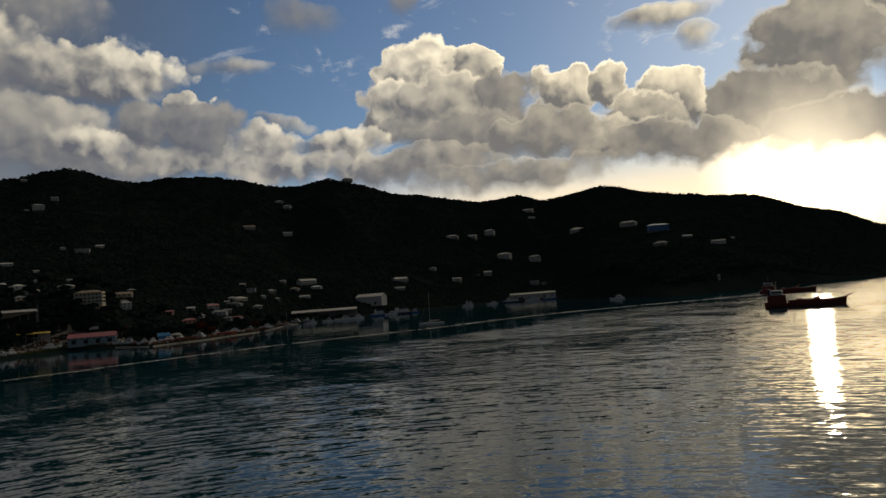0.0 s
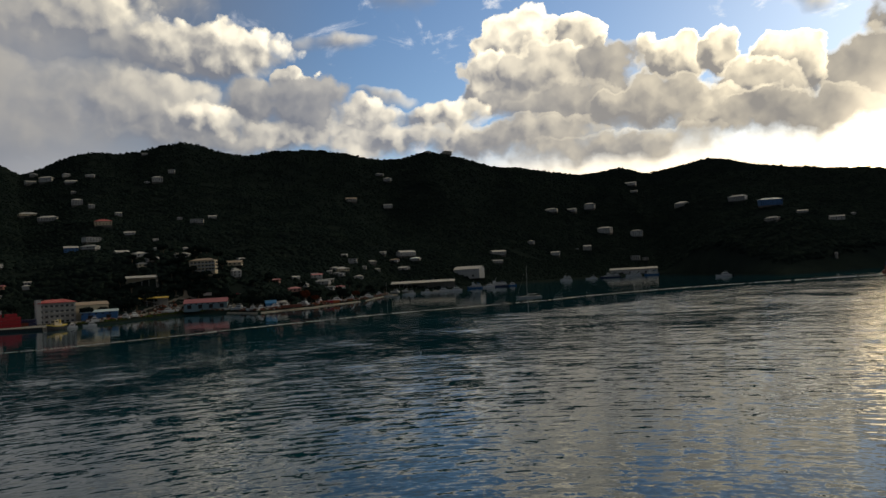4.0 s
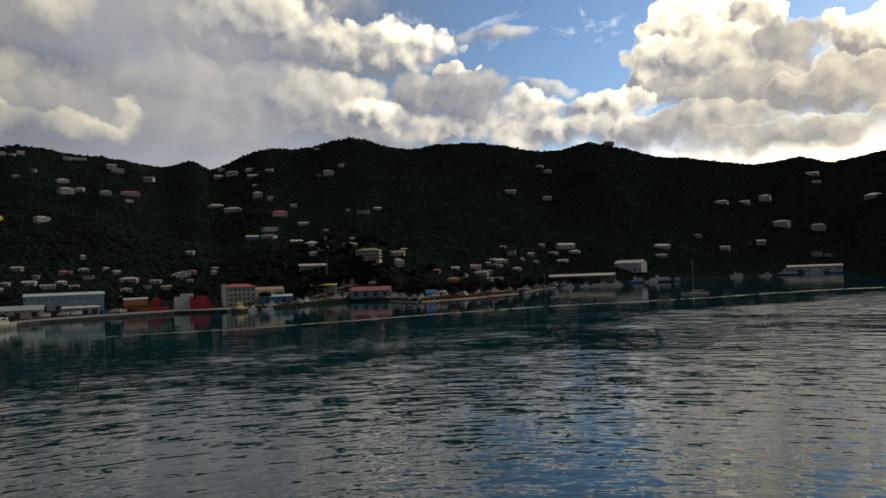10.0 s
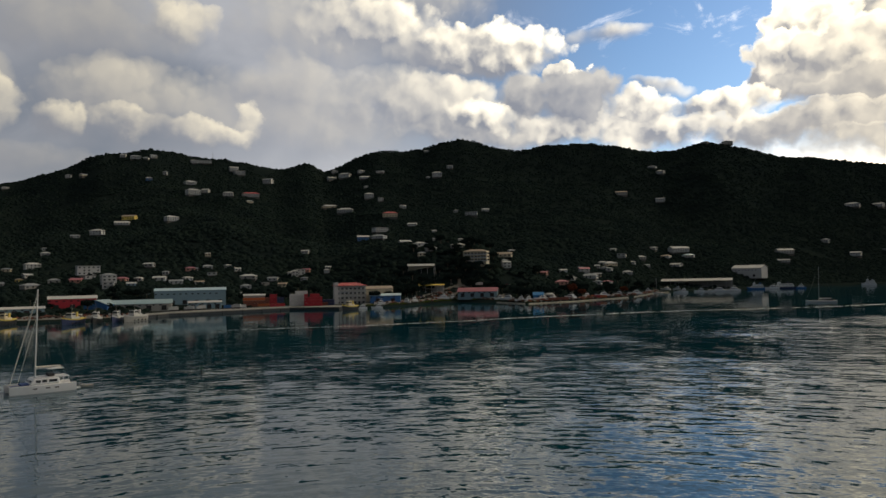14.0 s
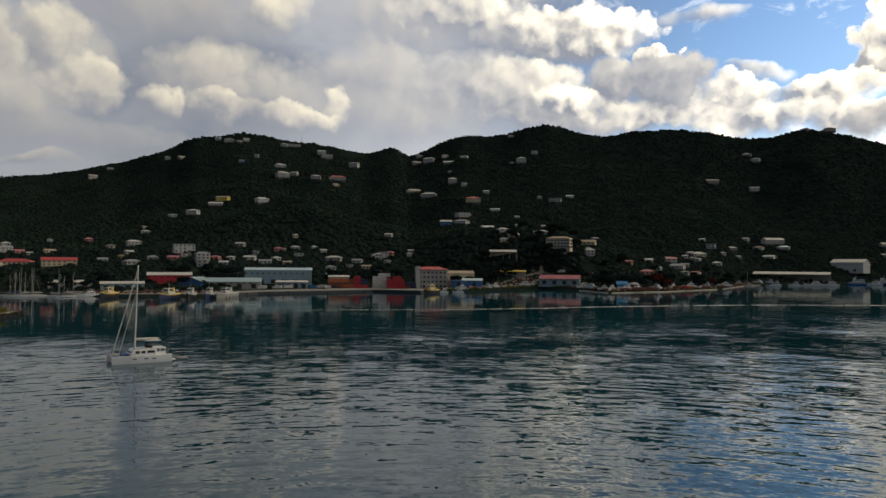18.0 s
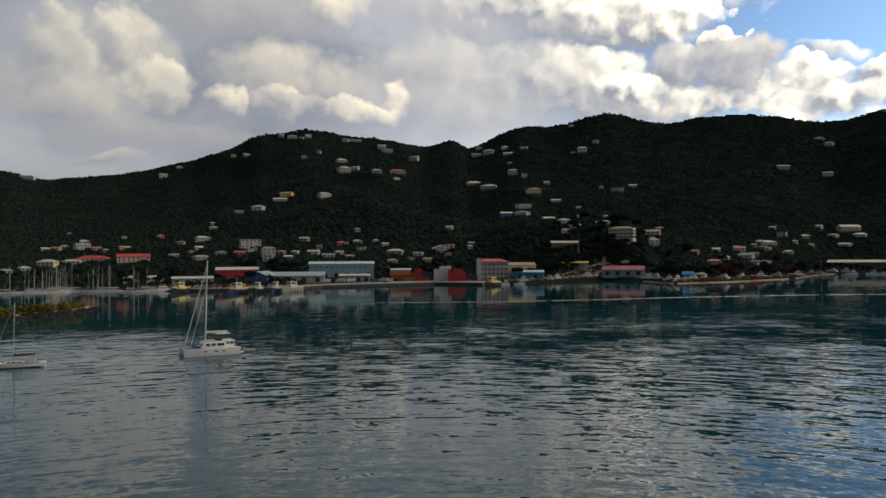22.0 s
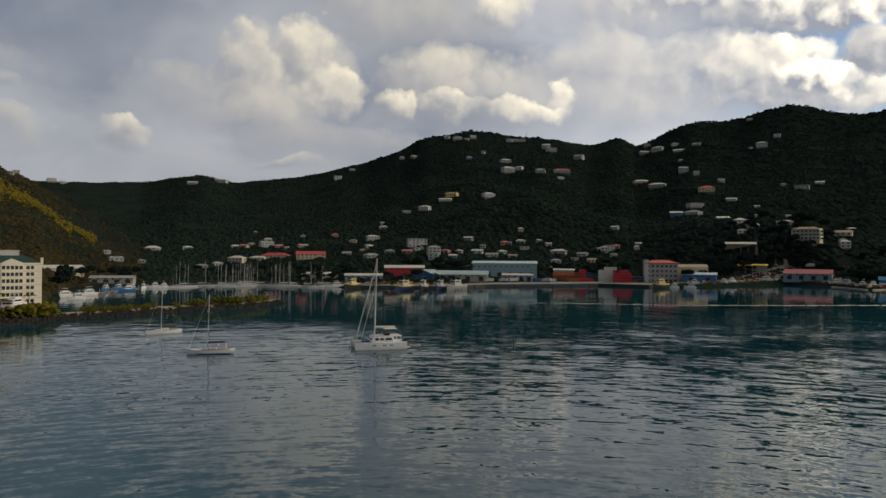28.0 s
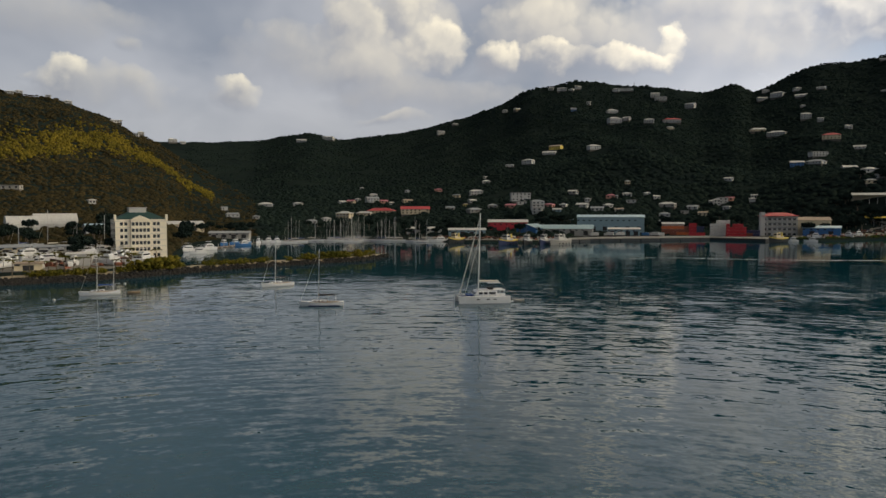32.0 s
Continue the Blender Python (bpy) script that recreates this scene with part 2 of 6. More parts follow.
# ---- materials ----
def material(name, colour, rough=0.7, metal=0.0, grain=0.12, size=2.0, stains=0.15, stain_size=0.2, bump=0.0, per_piece=0.0, spec=0.5):
    """A surface with grain and stains at two scales. size and stain_size: features a metre."""
    m = bpy.data.materials.new(name)
    m.use_nodes = True
    n = Nodes(m.node_tree)
    where = n.add("ShaderNodeNewGeometry").outputs["Position"]
    fine = n.noise(where, size, 5.0, 0.6)
    wide = n.noise(where, stain_size, 3.0, 0.6)
    k = n.math("ADD", n.math("MULTIPLY", n.math("SUBTRACT", fine, 0.5), 2 * grain), n.math("MULTIPLY", n.math("SUBTRACT", wide, 0.5), 2 * stains))
    if per_piece:
        info = n.add("ShaderNodeObjectInfo").outputs["Random"]
        k = n.math("ADD", k, n.math("MULTIPLY", n.math("SUBTRACT", info, 0.5), 2 * per_piece))
    k = n.math("ADD", 1.0, k)
    col = n.vec("SCALE", (*colour,), scale=k)
    b = n.add("ShaderNodeBsdfPrincipled")
    n.put(b.inputs["Base Color"], col)
    n.put(b.inputs["Roughness"], n.math("ADD", rough, n.math("MULTIPLY", n.math("SUBTRACT", fine, 0.5), 0.2), clamp=True))
    b.inputs["Metallic"].default_value = metal
    b.inputs["Specular IOR Level"].default_value = spec
    if bump:
        bp = n.add("ShaderNodeBump")
        bp.inputs["Strength"].default_value, bp.inputs["Distance"].default_value = 0.6, bump
        n.put(bp.inputs["Height"], fine)
        n.put(b.inputs["Normal"], bp.outputs[0])
    n.put(n.add("ShaderNodeOutputMaterial").inputs[0], b.outputs[0])
    return m


def leaf_material(name, dark, light, size=0.02):
    """Foliage: each clump its own green, with drifts of another tone across the slope."""
    m = bpy.data.materials.new(name)
    m.use_nodes = True
    n = Nodes(m.node_tree)
    geo = n.add("ShaderNodeNewGeometry")
    island = geo.outputs["Random Per Island"]
    drift = n.noise(geo.outputs["Position"], size, 4.0, 0.6)
    fine = n.noise(geo.outputs["Position"], 0.9, 4.0, 0.7)
    k = n.math("ADD", n.math("MULTIPLY", island, 0.3), n.math("MULTIPLY", drift, 0.7))
    col = n.mix(n.span(k, 0.2, 0.95), dark, light)
    col = n.mix(n.span(fine, 0.35, 0.7), col, n.vec("SCALE", col, scale=0.72))
    b = n.add("ShaderNodeBsdfPrincipled")
    n.put(b.inputs["Base Color"], col)
    b.inputs["Roughness"].default_value = 0.95
    b.inputs["Specular IOR Level"].default_value = 0.0
    bp = n.add("ShaderNodeBump")
    bp.inputs["Strength"].default_value, bp.inputs["Distance"].default_value = 0.8, 0.6
    n.put(bp.inputs["Height"], fine)
    n.put(b.inputs["Normal"], bp.outputs[0])
    n.put(n.add("ShaderNodeOutputMaterial").inputs[0], b.outputs[0])
    return m


def water_material():
    """Wind waves given by their slopes: long-crested chop over a longer swell, calm towards the quays."""
    m = bpy.data.materials.new("harbour_water")
    m.use_nodes = True
    n = Nodes(m.node_tree)
    where = n.add("ShaderNodeNewGeometry").outputs["Position"]
    off = n.vec("LENGTH", where)
    turned = n.add("ShaderNodeMapping", vector_type="TEXTURE")
    n.put(turned.inputs[0], where)
    turned.inputs["Rotation"].default_value = (0, 0, radians(WAVE_TURN))
    turned.inputs["Scale"].default_value = (1.5, 1.0, 1.0)
    half = (0.5, 0.5, 0.5)
    xyz = n.add("ShaderNodeSeparateXYZ")
    n.put(xyz.inputs[0], where)
    # rings of chop thrown back by the ship's side, over the harbour's own swell and ripple
    ring = n.add("ShaderNodeCombineXYZ")
    n.put(ring.inputs[0], n.math("MULTIPLY", n.math("ARCTAN2", xyz.outputs[0], xyz.outputs[1]), 26.0))
    n.put(ring.inputs[1], off)
    outward = n.vec("NORMALIZE", n.vec("MULTIPLY", where, (1.0, 1.0, 0.0)))
    chop = n.math("SUBTRACT", n.noise(ring.outputs[0], 0.52, 2.0, 0.55, 0.15), 0.5)
    swell = n.vec("SUBTRACT", n.noise(turned.outputs[0], 0.26, 1.0, 0.5, 0.2, color=True), half)
    ripple = n.vec("SUBTRACT", n.noise(turned.outputs[0], 1.5, 2.0, 0.6, 0.0, color=True), half)
    wavelet = n.math("SUBTRACT", n.noise(n.vec("MULTIPLY_ADD", ring.outputs[0], (1.8, 1.0, 1.0), (31.0, 17.0, 0.0)), 1.3, 2.0, 0.6), 0.5)
    lanes = n.noise(n.vec("MULTIPLY", where, (0.6, 1.0, 1.0)), 0.011, 2.0, 0.5, 1.2)
    open_water = n.math("MULTIPLY", n.math("MAXIMUM", n.math("ADD", xyz.outputs[0], 250.0), 0.0), 1.2)
    reach = n.math("SUBTRACT", n.math("MULTIPLY_ADD", lanes, 160.0, off), open_water)
    calm = n.math("MULTIPLY", n.span(lanes, 0.34, 0.60, 0.6, 1.0), n.span(reach, 150.0, 430.0, 1.0, SHELTER))
    slope = n.vec("MULTIPLY", swell, (0.05, 0.08, 0.0))
    slope = n.vec("MULTIPLY_ADD", outward, n.vec("SCALE", (0.40, 0.40, 0.0), scale=chop), slope)
    slope = n.vec("MULTIPLY_ADD", ripple, (0.13, 0.13, 0.0), slope)
    slope = n.vec("MULTIPLY_ADD", outward, n.vec("SCALE", (0.28, 0.28, 0.0), scale=wavelet), slope)
    slope = n.vec("SCALE", slope, scale=n.math("MULTIPLY", calm, WAVE_HEIGHT))
    # slopes are tilted towards the ship so the water mirrors higher, brighter sky
    lean = n.math("MINIMUM", n.math("MULTIPLY", n.math("MULTIPLY", calm, calm), n.math("MULTIPLY", off, 0.00013)), 0.045)
    slope = n.vec("SUBTRACT", slope, n.vec("SCALE", outward, scale=lean))
    face = n.vec("NORMALIZE", n.vec("ADD", slope, (0.0, 0.0, 1.0)))
    b = n.add("ShaderNodeBsdfPrincipled")
    n.put(b.inputs["Base Color"], n.mix(n.span(lanes, 0.3, 0.7), (0.001, 0.034, 0.054), (0.001, 0.047, 0.072)))
    n.put(b.inputs["Roughness"], 0.04)
    b.inputs["IOR"].default_value = 1.333
    n.put(b.inputs["Normal"], face)
    n.put(n.add("ShaderNodeOutputMaterial").inputs[0], b.outputs[0])
    return m


WAVE_TURN, WAVE_HEIGHT, SHELTER = 14.0, 0.8, 0.16
WATER = water_material()
SCRUB = leaf_material("hillside_scrub", (0.012, 0.019, 0.020), (0.025, 0.036, 0.030))
LEAVES = leaf_material("tropical_foliage", (0.012, 0.020, 0.020), (0.027, 0.041, 0.032))
DRY_SCRUB = leaf_material("dry_olive_scrub", (0.026, 0.026, 0.016), (0.075, 0.058, 0.026))
BUSH = leaf_material("sea_grape_foliage", (0.045, 0.052, 0.010), (0.17, 0.135, 0.022), 0.08)


# ---- building helpers ----
def mesh_of(name, verts, faces, mat, smooth=False):
    me = bpy.data.meshes.new(name)
    me.from_pydata(verts, [], faces)
    me.materials.append(mat)
    if smooth:
        me.shade_smooth()
    me.update()
    return me


def part(name, bm, mat, parent=None, label=""):
    """One mesh object from a bmesh, under a thing or a part."""
    me = bpy.data.meshes.new(name)
    bm.to_mesh(me)
    bm.free()
    me.materials.append(mat)
    ob = new(name, me)
    ob.parent = parent
    return tagged(ob, label)


def thing(name, label, category, m=None, group="", kind=""):
    ob = new(name)
    if m is not None:
        ob.matrix_world = m
    return tagged(ob, label, category, group, kind)


def box(bm, x0, x1, y0, y1, z0, z1, bevel=0.0):
    made = bmesh.ops.create_cube(bm, size=1.0)["verts"]
    for v in made:
        v.co = Vector((x0 + (v.co.x + 0.5) * (x1 - x0), y0 + (v.co.y + 0.5) * (y1 - y0), z0 + (v.co.z + 0.5) * (z1 - z0)))
    if bevel:
        bmesh.ops.bevel(bm, geom=list({e for v in made for e in v.link_edges}), offset=bevel, segments=1, affect="EDGES")
    return bm


def boxed(*args, **kw):
    return box(bmesh.new(), *args, **kw)


def rod(bm, a, b, r0, r1=None, sides=8):
    """A tapered round bar from a to b."""
    a, b = Vector(a), Vector(b)
    way = b - a
    made = bmesh.ops.create_cone(bm, cap_ends=True, segments=sides, radius1=r0, radius2=r0 if r1 is None else r1, depth=way.length)["verts"]
    m = Matrix.Translation((a + b) / 2) @ way.to_track_quat("Z", "Y").to_matrix().to_4x4()
    bmesh.ops.transform(bm, matrix=m, verts=made)
    return bm


def rodded(*args, **kw):
    return rod(bmesh.new(), *args, **kw)


# ---- the land ----
def table(rows, az, k):
    return float(np.interp(az, [r[0] for r in rows], [r[k] for r in rows]))


def eased(rows, az, k):
    """Between the rows of a table, with rounded summits and saddles."""
    for a, b in zip(rows, rows[1:]):
        if a[0] <= az <= b[0]:
            u = (az - a[0]) / (b[0] - a[0])
            s = u * u * (3 - 2 * u)
            return a[k] + (b[k] - a[k]) * (0.5 * u + 0.5 * s)
    return rows[0][k] if az < rows[0][0] else rows[-1][k]


# the waterline: bearing, distance
SHORE = [(-135, 330), (-92, 300), (-84, 300), (-80.5, 330), (-79, 470), (-75, 590), (-70, 625), (-66, 620), (-62, 575), (-58, 548),
         (-52, 540), (-48.5, 585), (-40, 640), (-33, 628), (-27, 720), (-24, 690), (-22, 640), (-18, 690), (-14, 790), (-12, 980), (-7, 1050),
         (-3, 1200), (3, 1400), (8, 1480), (12, 1160), (17, 960), (22, 1080), (27, 1270), (31, 1510), (40, 1900), (60, 2300)]
# summits and saddles along the far ridge: bearing, distance, height angle in degrees
RIDGE = [(-135, 2600, 4.0), (-80, 2700, 5.0), (-74, 2700, 5.2), (-70.1, 2500, 5.93), (-67.6, 2550, 5.44), (-63, 2450, 5.98), (-58.5, 2250, 6.95),
         (-55.3, 2050, 8.05), (-53, 1980, 9.2), (-49.8, 1930, 9.68), (-45, 1930, 9.12), (-40.7, 1980, 8.34), (-38.6, 1970, 8.8), (-37.3, 1970, 8.22),
         (-33.2, 1950, 9.78), (-31.2, 1950, 9.82), (-26.6, 1900, 10.7), (-22.5, 1900, 9.66), (-18, 1930, 10.1), (-11.3, 1950, 9.05), (-8.6, 1980, 9.46),
         (-2.2, 2080, 7.9), (3.2, 2200, 6.95), (6.0, 2200, 7.34), (8.2, 2210, 6.78), (12.4, 2230, 7.34), (18, 2240, 6.1), (23.2, 2250, 5.38), (27.8, 2300, 3.87),
         (31, 2320, 2.45), (37, 2500, 0.9), (60, 2700, 0.3)]
# the nearer hill behind the white tower, and its spur down to the marina
SPUR = [(-135, 1500, 5.5), (-105, 1350, 8.3), (-95, 1300, 8.35), (-90.5, 1290, 8.06), (-87.2, 1300, 7.68), (-84.8, 1310, 6.95), (-81.9, 1300, 5.55),
        (-79, 1250, 3.9), (-76, 1130, 2.1), (-73, 980, 0.2), (-71, 900, -0.9)]
# wooded knolls over the town: bearing, distance, height, radius
KNOLLS = [(-28.5, 800, 34, 95), (-33, 900, 26, 110), (-25.5, 860, 20, 90), (-45, 1010, 42, 130), (-11, 1300, 20, 150), (16, 1250, 60, 230)]


def rounded(a, b, w):
    """The larger of two heights, blended over w metres."""
    k = max(0.0, min(1.0, 0.5 + 0.5 * (a - b) / w))
    return b + (a - b) * k + w * k * (1 - k)


def spurs(x, y):
    """Spurs and gullies of the slopes, about -1 to 1."""
    k = 0.0016
    bend = noise.noise(Vector((x * 0.0009, y * 0.0009, 9.4))) * 0.9
    a = noise.noise(Vector((x * k + bend, y * k - bend, 2.2)))
    b = noise.noise(Vector((x * k * 2.3 - bend, y * k * 2.3 + bend, 5.7)))
    return 1.1 * a + 0.5 * (0.5 - 2 * abs(b))


def ground(x, y):
    """The height of the land at a place."""
    az, r = math.degrees(math.atan2(x, y)), math.hypot(x, y)
    rs = table(SHORE, az, 1)
    inland = r - rs
    flat = -3.0 + 4.9 * max(0.0, min(1.0, (inland + 12) / 16)) + max(0.0, inland) * 0.012
    rc, up = eased(RIDGE, az, 1), eased(RIDGE, az, 2)
    zc = EYE + rc * math.tan(radians(up)) - 2.0
    s = (inland - 60) / (rc - rs - 60)
    folds = spurs(x, y)
    if s <= 0:
        far = -20 + s * 60
    elif s <= 1:
        far = zc * (0.42 * s + 0.58 * s**1.9) * (1 + 0.24 * folds * 4 * s * (1 - s))
    else:
        far = zc * max(0.0, 1 - 2.2 * (s - 1) ** 1.4)
    z = rounded(flat, far, 6.0)
    if az < -70.5:
        rc, up = eased(SPUR, az, 1), eased(SPUR, az, 2)
        foot = rs + 240
        zc = EYE + rc * math.tan(radians(up)) - 2.0
        s = (r - foot) / (rc - foot)
        if 0 < s <= 1:
            near = zc * (0.5 * s + 0.5 * s**1.7) * (1 + 0.14 * folds * 4 * s * (1 - s))
        else:
            near = zc * max(0.0, 1 - 2.0 * (s - 1) ** 1.3) if s > 1 else -20
        z = rounded(z, near, 8.0)
    for ka, kr, kz, kw in KNOLLS:
        c = bearing(ka, kr)
        d2 = ((x - c.x) ** 2 + (y - c.y) ** 2) / kw**2
        if d2 < 6 and inland > 0:
            z += kz * math.exp(-d2 * 1.4) * min(1.0, inland / 60)
    if z > 6:
        z += noise.fractal(Vector((x * 0.006, y * 0.006, 0.5)), 1.0, 2.0, 4) * min(7.0, (z - 6) * 0.12)
    return z


def on_land(az, r):
    p = bearing(az, r)
    p.z = ground(p.x, p.y)
    return p


def land():
    turns = np.arange(-135, 60.01, 0.33)
    near = [-30, -14, -8, -4, 0, 3, 6, 12, 20, 32] + list(np.arange(48, 620, 17))
    far = np.linspace(0, 1, 58)[1:]
    verts, faces = [], []
    for a in turns:
        rs = table(SHORE, a, 1)
        reach = eased(RIDGE, a, 1) + 260 - rs - near[-1]
        steps = near + [near[-1] + reach * u for u in far]
        for d in steps:
            p = bearing(a, rs + d)
            verts.append((p.x, p.y, ground(p.x, p.y)))
    k = len(near) + len(far)
    for i in range(len(turns) - 1):
        for j in range(k - 1):
            faces.append((i * k + j, i * k + j + 1, (i + 1) * k + j + 1, (i + 1) * k + j))
    ob = new("ground", mesh_of("ground", verts, faces, SCRUB, True))
    tagged(ob, "dark green scrub-covered island hills falling to the harbour town", "hillside", kind="structure")


land()

me = mesh_of("water", [(-4900, -4900, 0), (4900, -4900, 0), (4900, 4900, 0), (-4900, 4900, 0)], [(0, 1, 2, 3)], WATER)
tagged(new("water", me), "rippled dark teal harbour water reflecting the bright clouds", "water", kind="structure")


def clump_cloud(name, places, mat, seed, label, category, tris=8):
    """Very many small leaf clumps, joined: each a jagged bit of crown. places: x, y, z, radius, height."""
    rng = np.random.default_rng(seed)
    places = np.asarray(places, float)
    n = len(places)
    ring = 5
    turn = rng.uniform(0, 6.283, (n, 1)) + np.arange(ring) * 6.283 / ring
    low = np.stack([np.cos(turn), np.sin(turn), 0 * turn], -1) * rng.uniform(0.7, 1.1, (n, ring, 1))
    low[..., 2] = rng.uniform(0.05, 0.35, (n, ring))
    high = np.stack([np.cos(turn + 0.6), np.sin(turn + 0.6), 0 * turn], -1) * rng.uniform(0.4, 0.85, (n, ring, 1))
    high[..., 2] = rng.uniform(0.55, 0.85, (n, ring))
    top = np.zeros((n, 1, 3))
    top[..., 2] = rng.uniform(0.85, 1.1, (n, 1))
    top[..., :2] = rng.uniform(-0.25, 0.25, (n, 1, 2))
    v = np.concatenate([low, high, top], 1)
    v *= np.stack([places[:, 3], places[:, 3], places[:, 4]], -1)[:, None]
    v += places[:, None, :3]
    f = []
    for i in range(ring):
        j = (i + 1) % ring
        f += [(i, j, ring + i), (j, ring + j, ring + i), (ring + i, ring + j, 2 * ring)]
    faces = (np.asarray(f)[None] + (np.arange(n) * (2 * ring + 1))[:, None, None]).reshape(-1, 3)
    me = bpy.data.meshes.new(name)
    me.from_pydata(v.reshape(-1, 3).tolist(), [], faces.tolist())
    me.materials.append(mat)
    me.shade_smooth()
    me.update()
    return tagged(new(name, me), label, category, kind="stuff")


# open ground in front of large hillside buildings: bearing, half width, nearest and farthest distance
GLADES = [(-25.5, 1.1, 766, 794), (-29.9, 1.1, 738, 760), (-47.1, 2.8, 640, 705)]


def hill_woods():
    rng = random.Random(5)
    places, dry = [], []
    while len(places) + len(dry) < 105000:
        az = rng.uniform(-94, 35)
        rs, rc = table(SHORE, az, 1), eased(RIDGE, az, 1)
        if az < -79:
            rc = eased(SPUR, az, 1) + 60
        u = rng.random() ** 1.05
        r = rs + 45 + u * (rc + 40 - rs - 45)
        p = bearing(az, r)
        if any(abs(az - a) < w and r0 < r < r1 for a, w, r0, r1 in GLADES):
            continue
        if noise.noise(Vector((p.x * 0.012, p.y * 0.012, 7.7))) < -0.6:
            continue
        size = rng.uniform(2.6, 5.2)
        if az < -74:
            size *= 0.7
        z = ground(p.x, p.y)
        if z < 2.2:
            continue
        heap = dry if az < -74 and r < eased(SPUR, az, 1) + 70 else places
        heap.append((p.x, p.y, z - 0.8, size, size * rng.uniform(0.55, 1.0)))
    clump_cloud("hillside_trees", places, LEAVES, 3, "dense dark green dry-forest trees covering the hills", "trees")
    clump_cloud("dry_scrub", dry, DRY_SCRUB, 6, "olive-brown dry scrub on the low-lit spur", "shrubs")


hill_woods()


# ---- paints ----
PAINT = {
    "white": material("white_render", (0.44, 0.44, 0.43), 0.75, grain=0.08),
    "cream": material("cream_render", (0.55, 0.47, 0.33), 0.8, grain=0.08),
    "coral": material("coral_render", (0.48, 0.24, 0.18), 0.8, grain=0.08),
    "yellow": material("yellow_render", (0.60, 0.46, 0.10), 0.75, grain=0.08),
    "blue": material("blue_paint", (0.03, 0.13, 0.33), 0.6, grain=0.1),
    "teal": material("teal_paint", (0.20, 0.30, 0.35), 0.7, grain=0.1),
    "grey": material("grey_concrete", (0.30, 0.29, 0.27), 0.85, grain=0.15, bump=0.01),
    "red": material("red_paint", (0.40, 0.018, 0.032), 0.6, grain=0.12),
    "orange": material("orange_paint", (0.50, 0.12, 0.03), 0.55, grain=0.12),
    "brown": material("brown_paint", (0.20, 0.06, 0.035), 0.6, grain=0.12),
    "navy": material("navy_paint", (0.02, 0.03, 0.09), 0.5, grain=0.1),
    "black": material("black_paint", (0.015, 0.016, 0.018), 0.5, grain=0.1),
    "dark": material("dark_interior", (0.02, 0.02, 0.022), 0.8),
    "green": material("green_paint", (0.05, 0.16, 0.09), 0.6),
}
ROOF = {
    "white": material("white_metal_roof", (0.50, 0.50, 0.49), 0.7, grain=0.10, size=0.8, spec=0.15),
    "grey": material("grey_metal_roof", (0.26, 0.28, 0.30), 0.7, spec=0.15, grain=0.1, size=0.8),
    "red": material("red_metal_roof", (0.38, 0.045, 0.05), 0.65, grain=0.1, size=0.8),
    "pink": material("faded_red_roof", (0.42, 0.15, 0.18), 0.7, grain=0.1, size=0.8),
    "green": material("green_metal_roof", (0.018, 0.05, 0.05), 0.7, spec=0.2, grain=0.1, size=0.8),
    "blue": material("pale_blue_roof", (0.36, 0.50, 0.58), 0.5, grain=0.08, size=0.8),
    "teal": material("grey_teal_roof", (0.25, 0.36, 0.40), 0.5, grain=0.1, size=0.8),
    "tan": material("tan_shingle_roof", (0.33, 0.26, 0.20), 0.8, grain=0.15, size=1.5),
    "yellow": material("yellow_canopy", (0.60, 0.42, 0.05), 0.6),
}
STONE = material("dark_rubble_stone", (0.10, 0.095, 0.085), 0.9, grain=0.25, size=1.5, bump=0.04)
GLASS = material("dark_window_glass", (0.02, 0.025, 0.03), 0.08, grain=0.05)
GELCOAT = material("white_gelcoat", (0.66, 0.67, 0.68), 0.25, grain=0.04)
ALLOY = material("anodised_mast", (0.55, 0.55, 0.54), 0.35, 0.6, grain=0.04)
WIRE = material("rigging_wire", (0.10, 0.10, 0.10), 0.5, 0.3)
CANVAS = material("blue_canvas", (0.03, 0.07, 0.22), 0.85)
BLACK_CANVAS = material("dark_canvas", (0.02, 0.02, 0.025), 0.85)
SAILCLOTH = material("furled_sailcloth", (0.58, 0.56, 0.50), 0.85)
TEAK = material("teak_deck", (0.30, 0.20, 0.11), 0.7, size=6.0)
ROCK = material("armour_rock", (0.026, 0.025, 0.024), 0.95, grain=0.3, size=0.7, bump=0.1, spec=0.1)
EARTH = material("sandy_earth", (0.29, 0.24, 0.16), 0.95, grain=0.2, size=0.5, bump=0.05)
ASPHALT = material("quay_concrete", (0.17, 0.165, 0.155), 0.9, grain=0.15, stains=0.3, stain_size=0.08)
TRUNK = material("palm_bark", (0.14, 0.11, 0.08), 0.9, size=4.0)


# ---- houses ----
def window_mesh(wide, high):
    bm = boxed(-wide / 2, wide / 2, -0.07, 0.05, 0, high, bevel=0.03)
    me = bpy.data.meshes.new("window")
    bm.to_mesh(me)
    bm.free()
    me.materials.append(GLASS)
    return me


WINDOW = window_mesh(1.7, 1.5)
DOOR_WINDOW = window_mesh(2.2, 2.1)


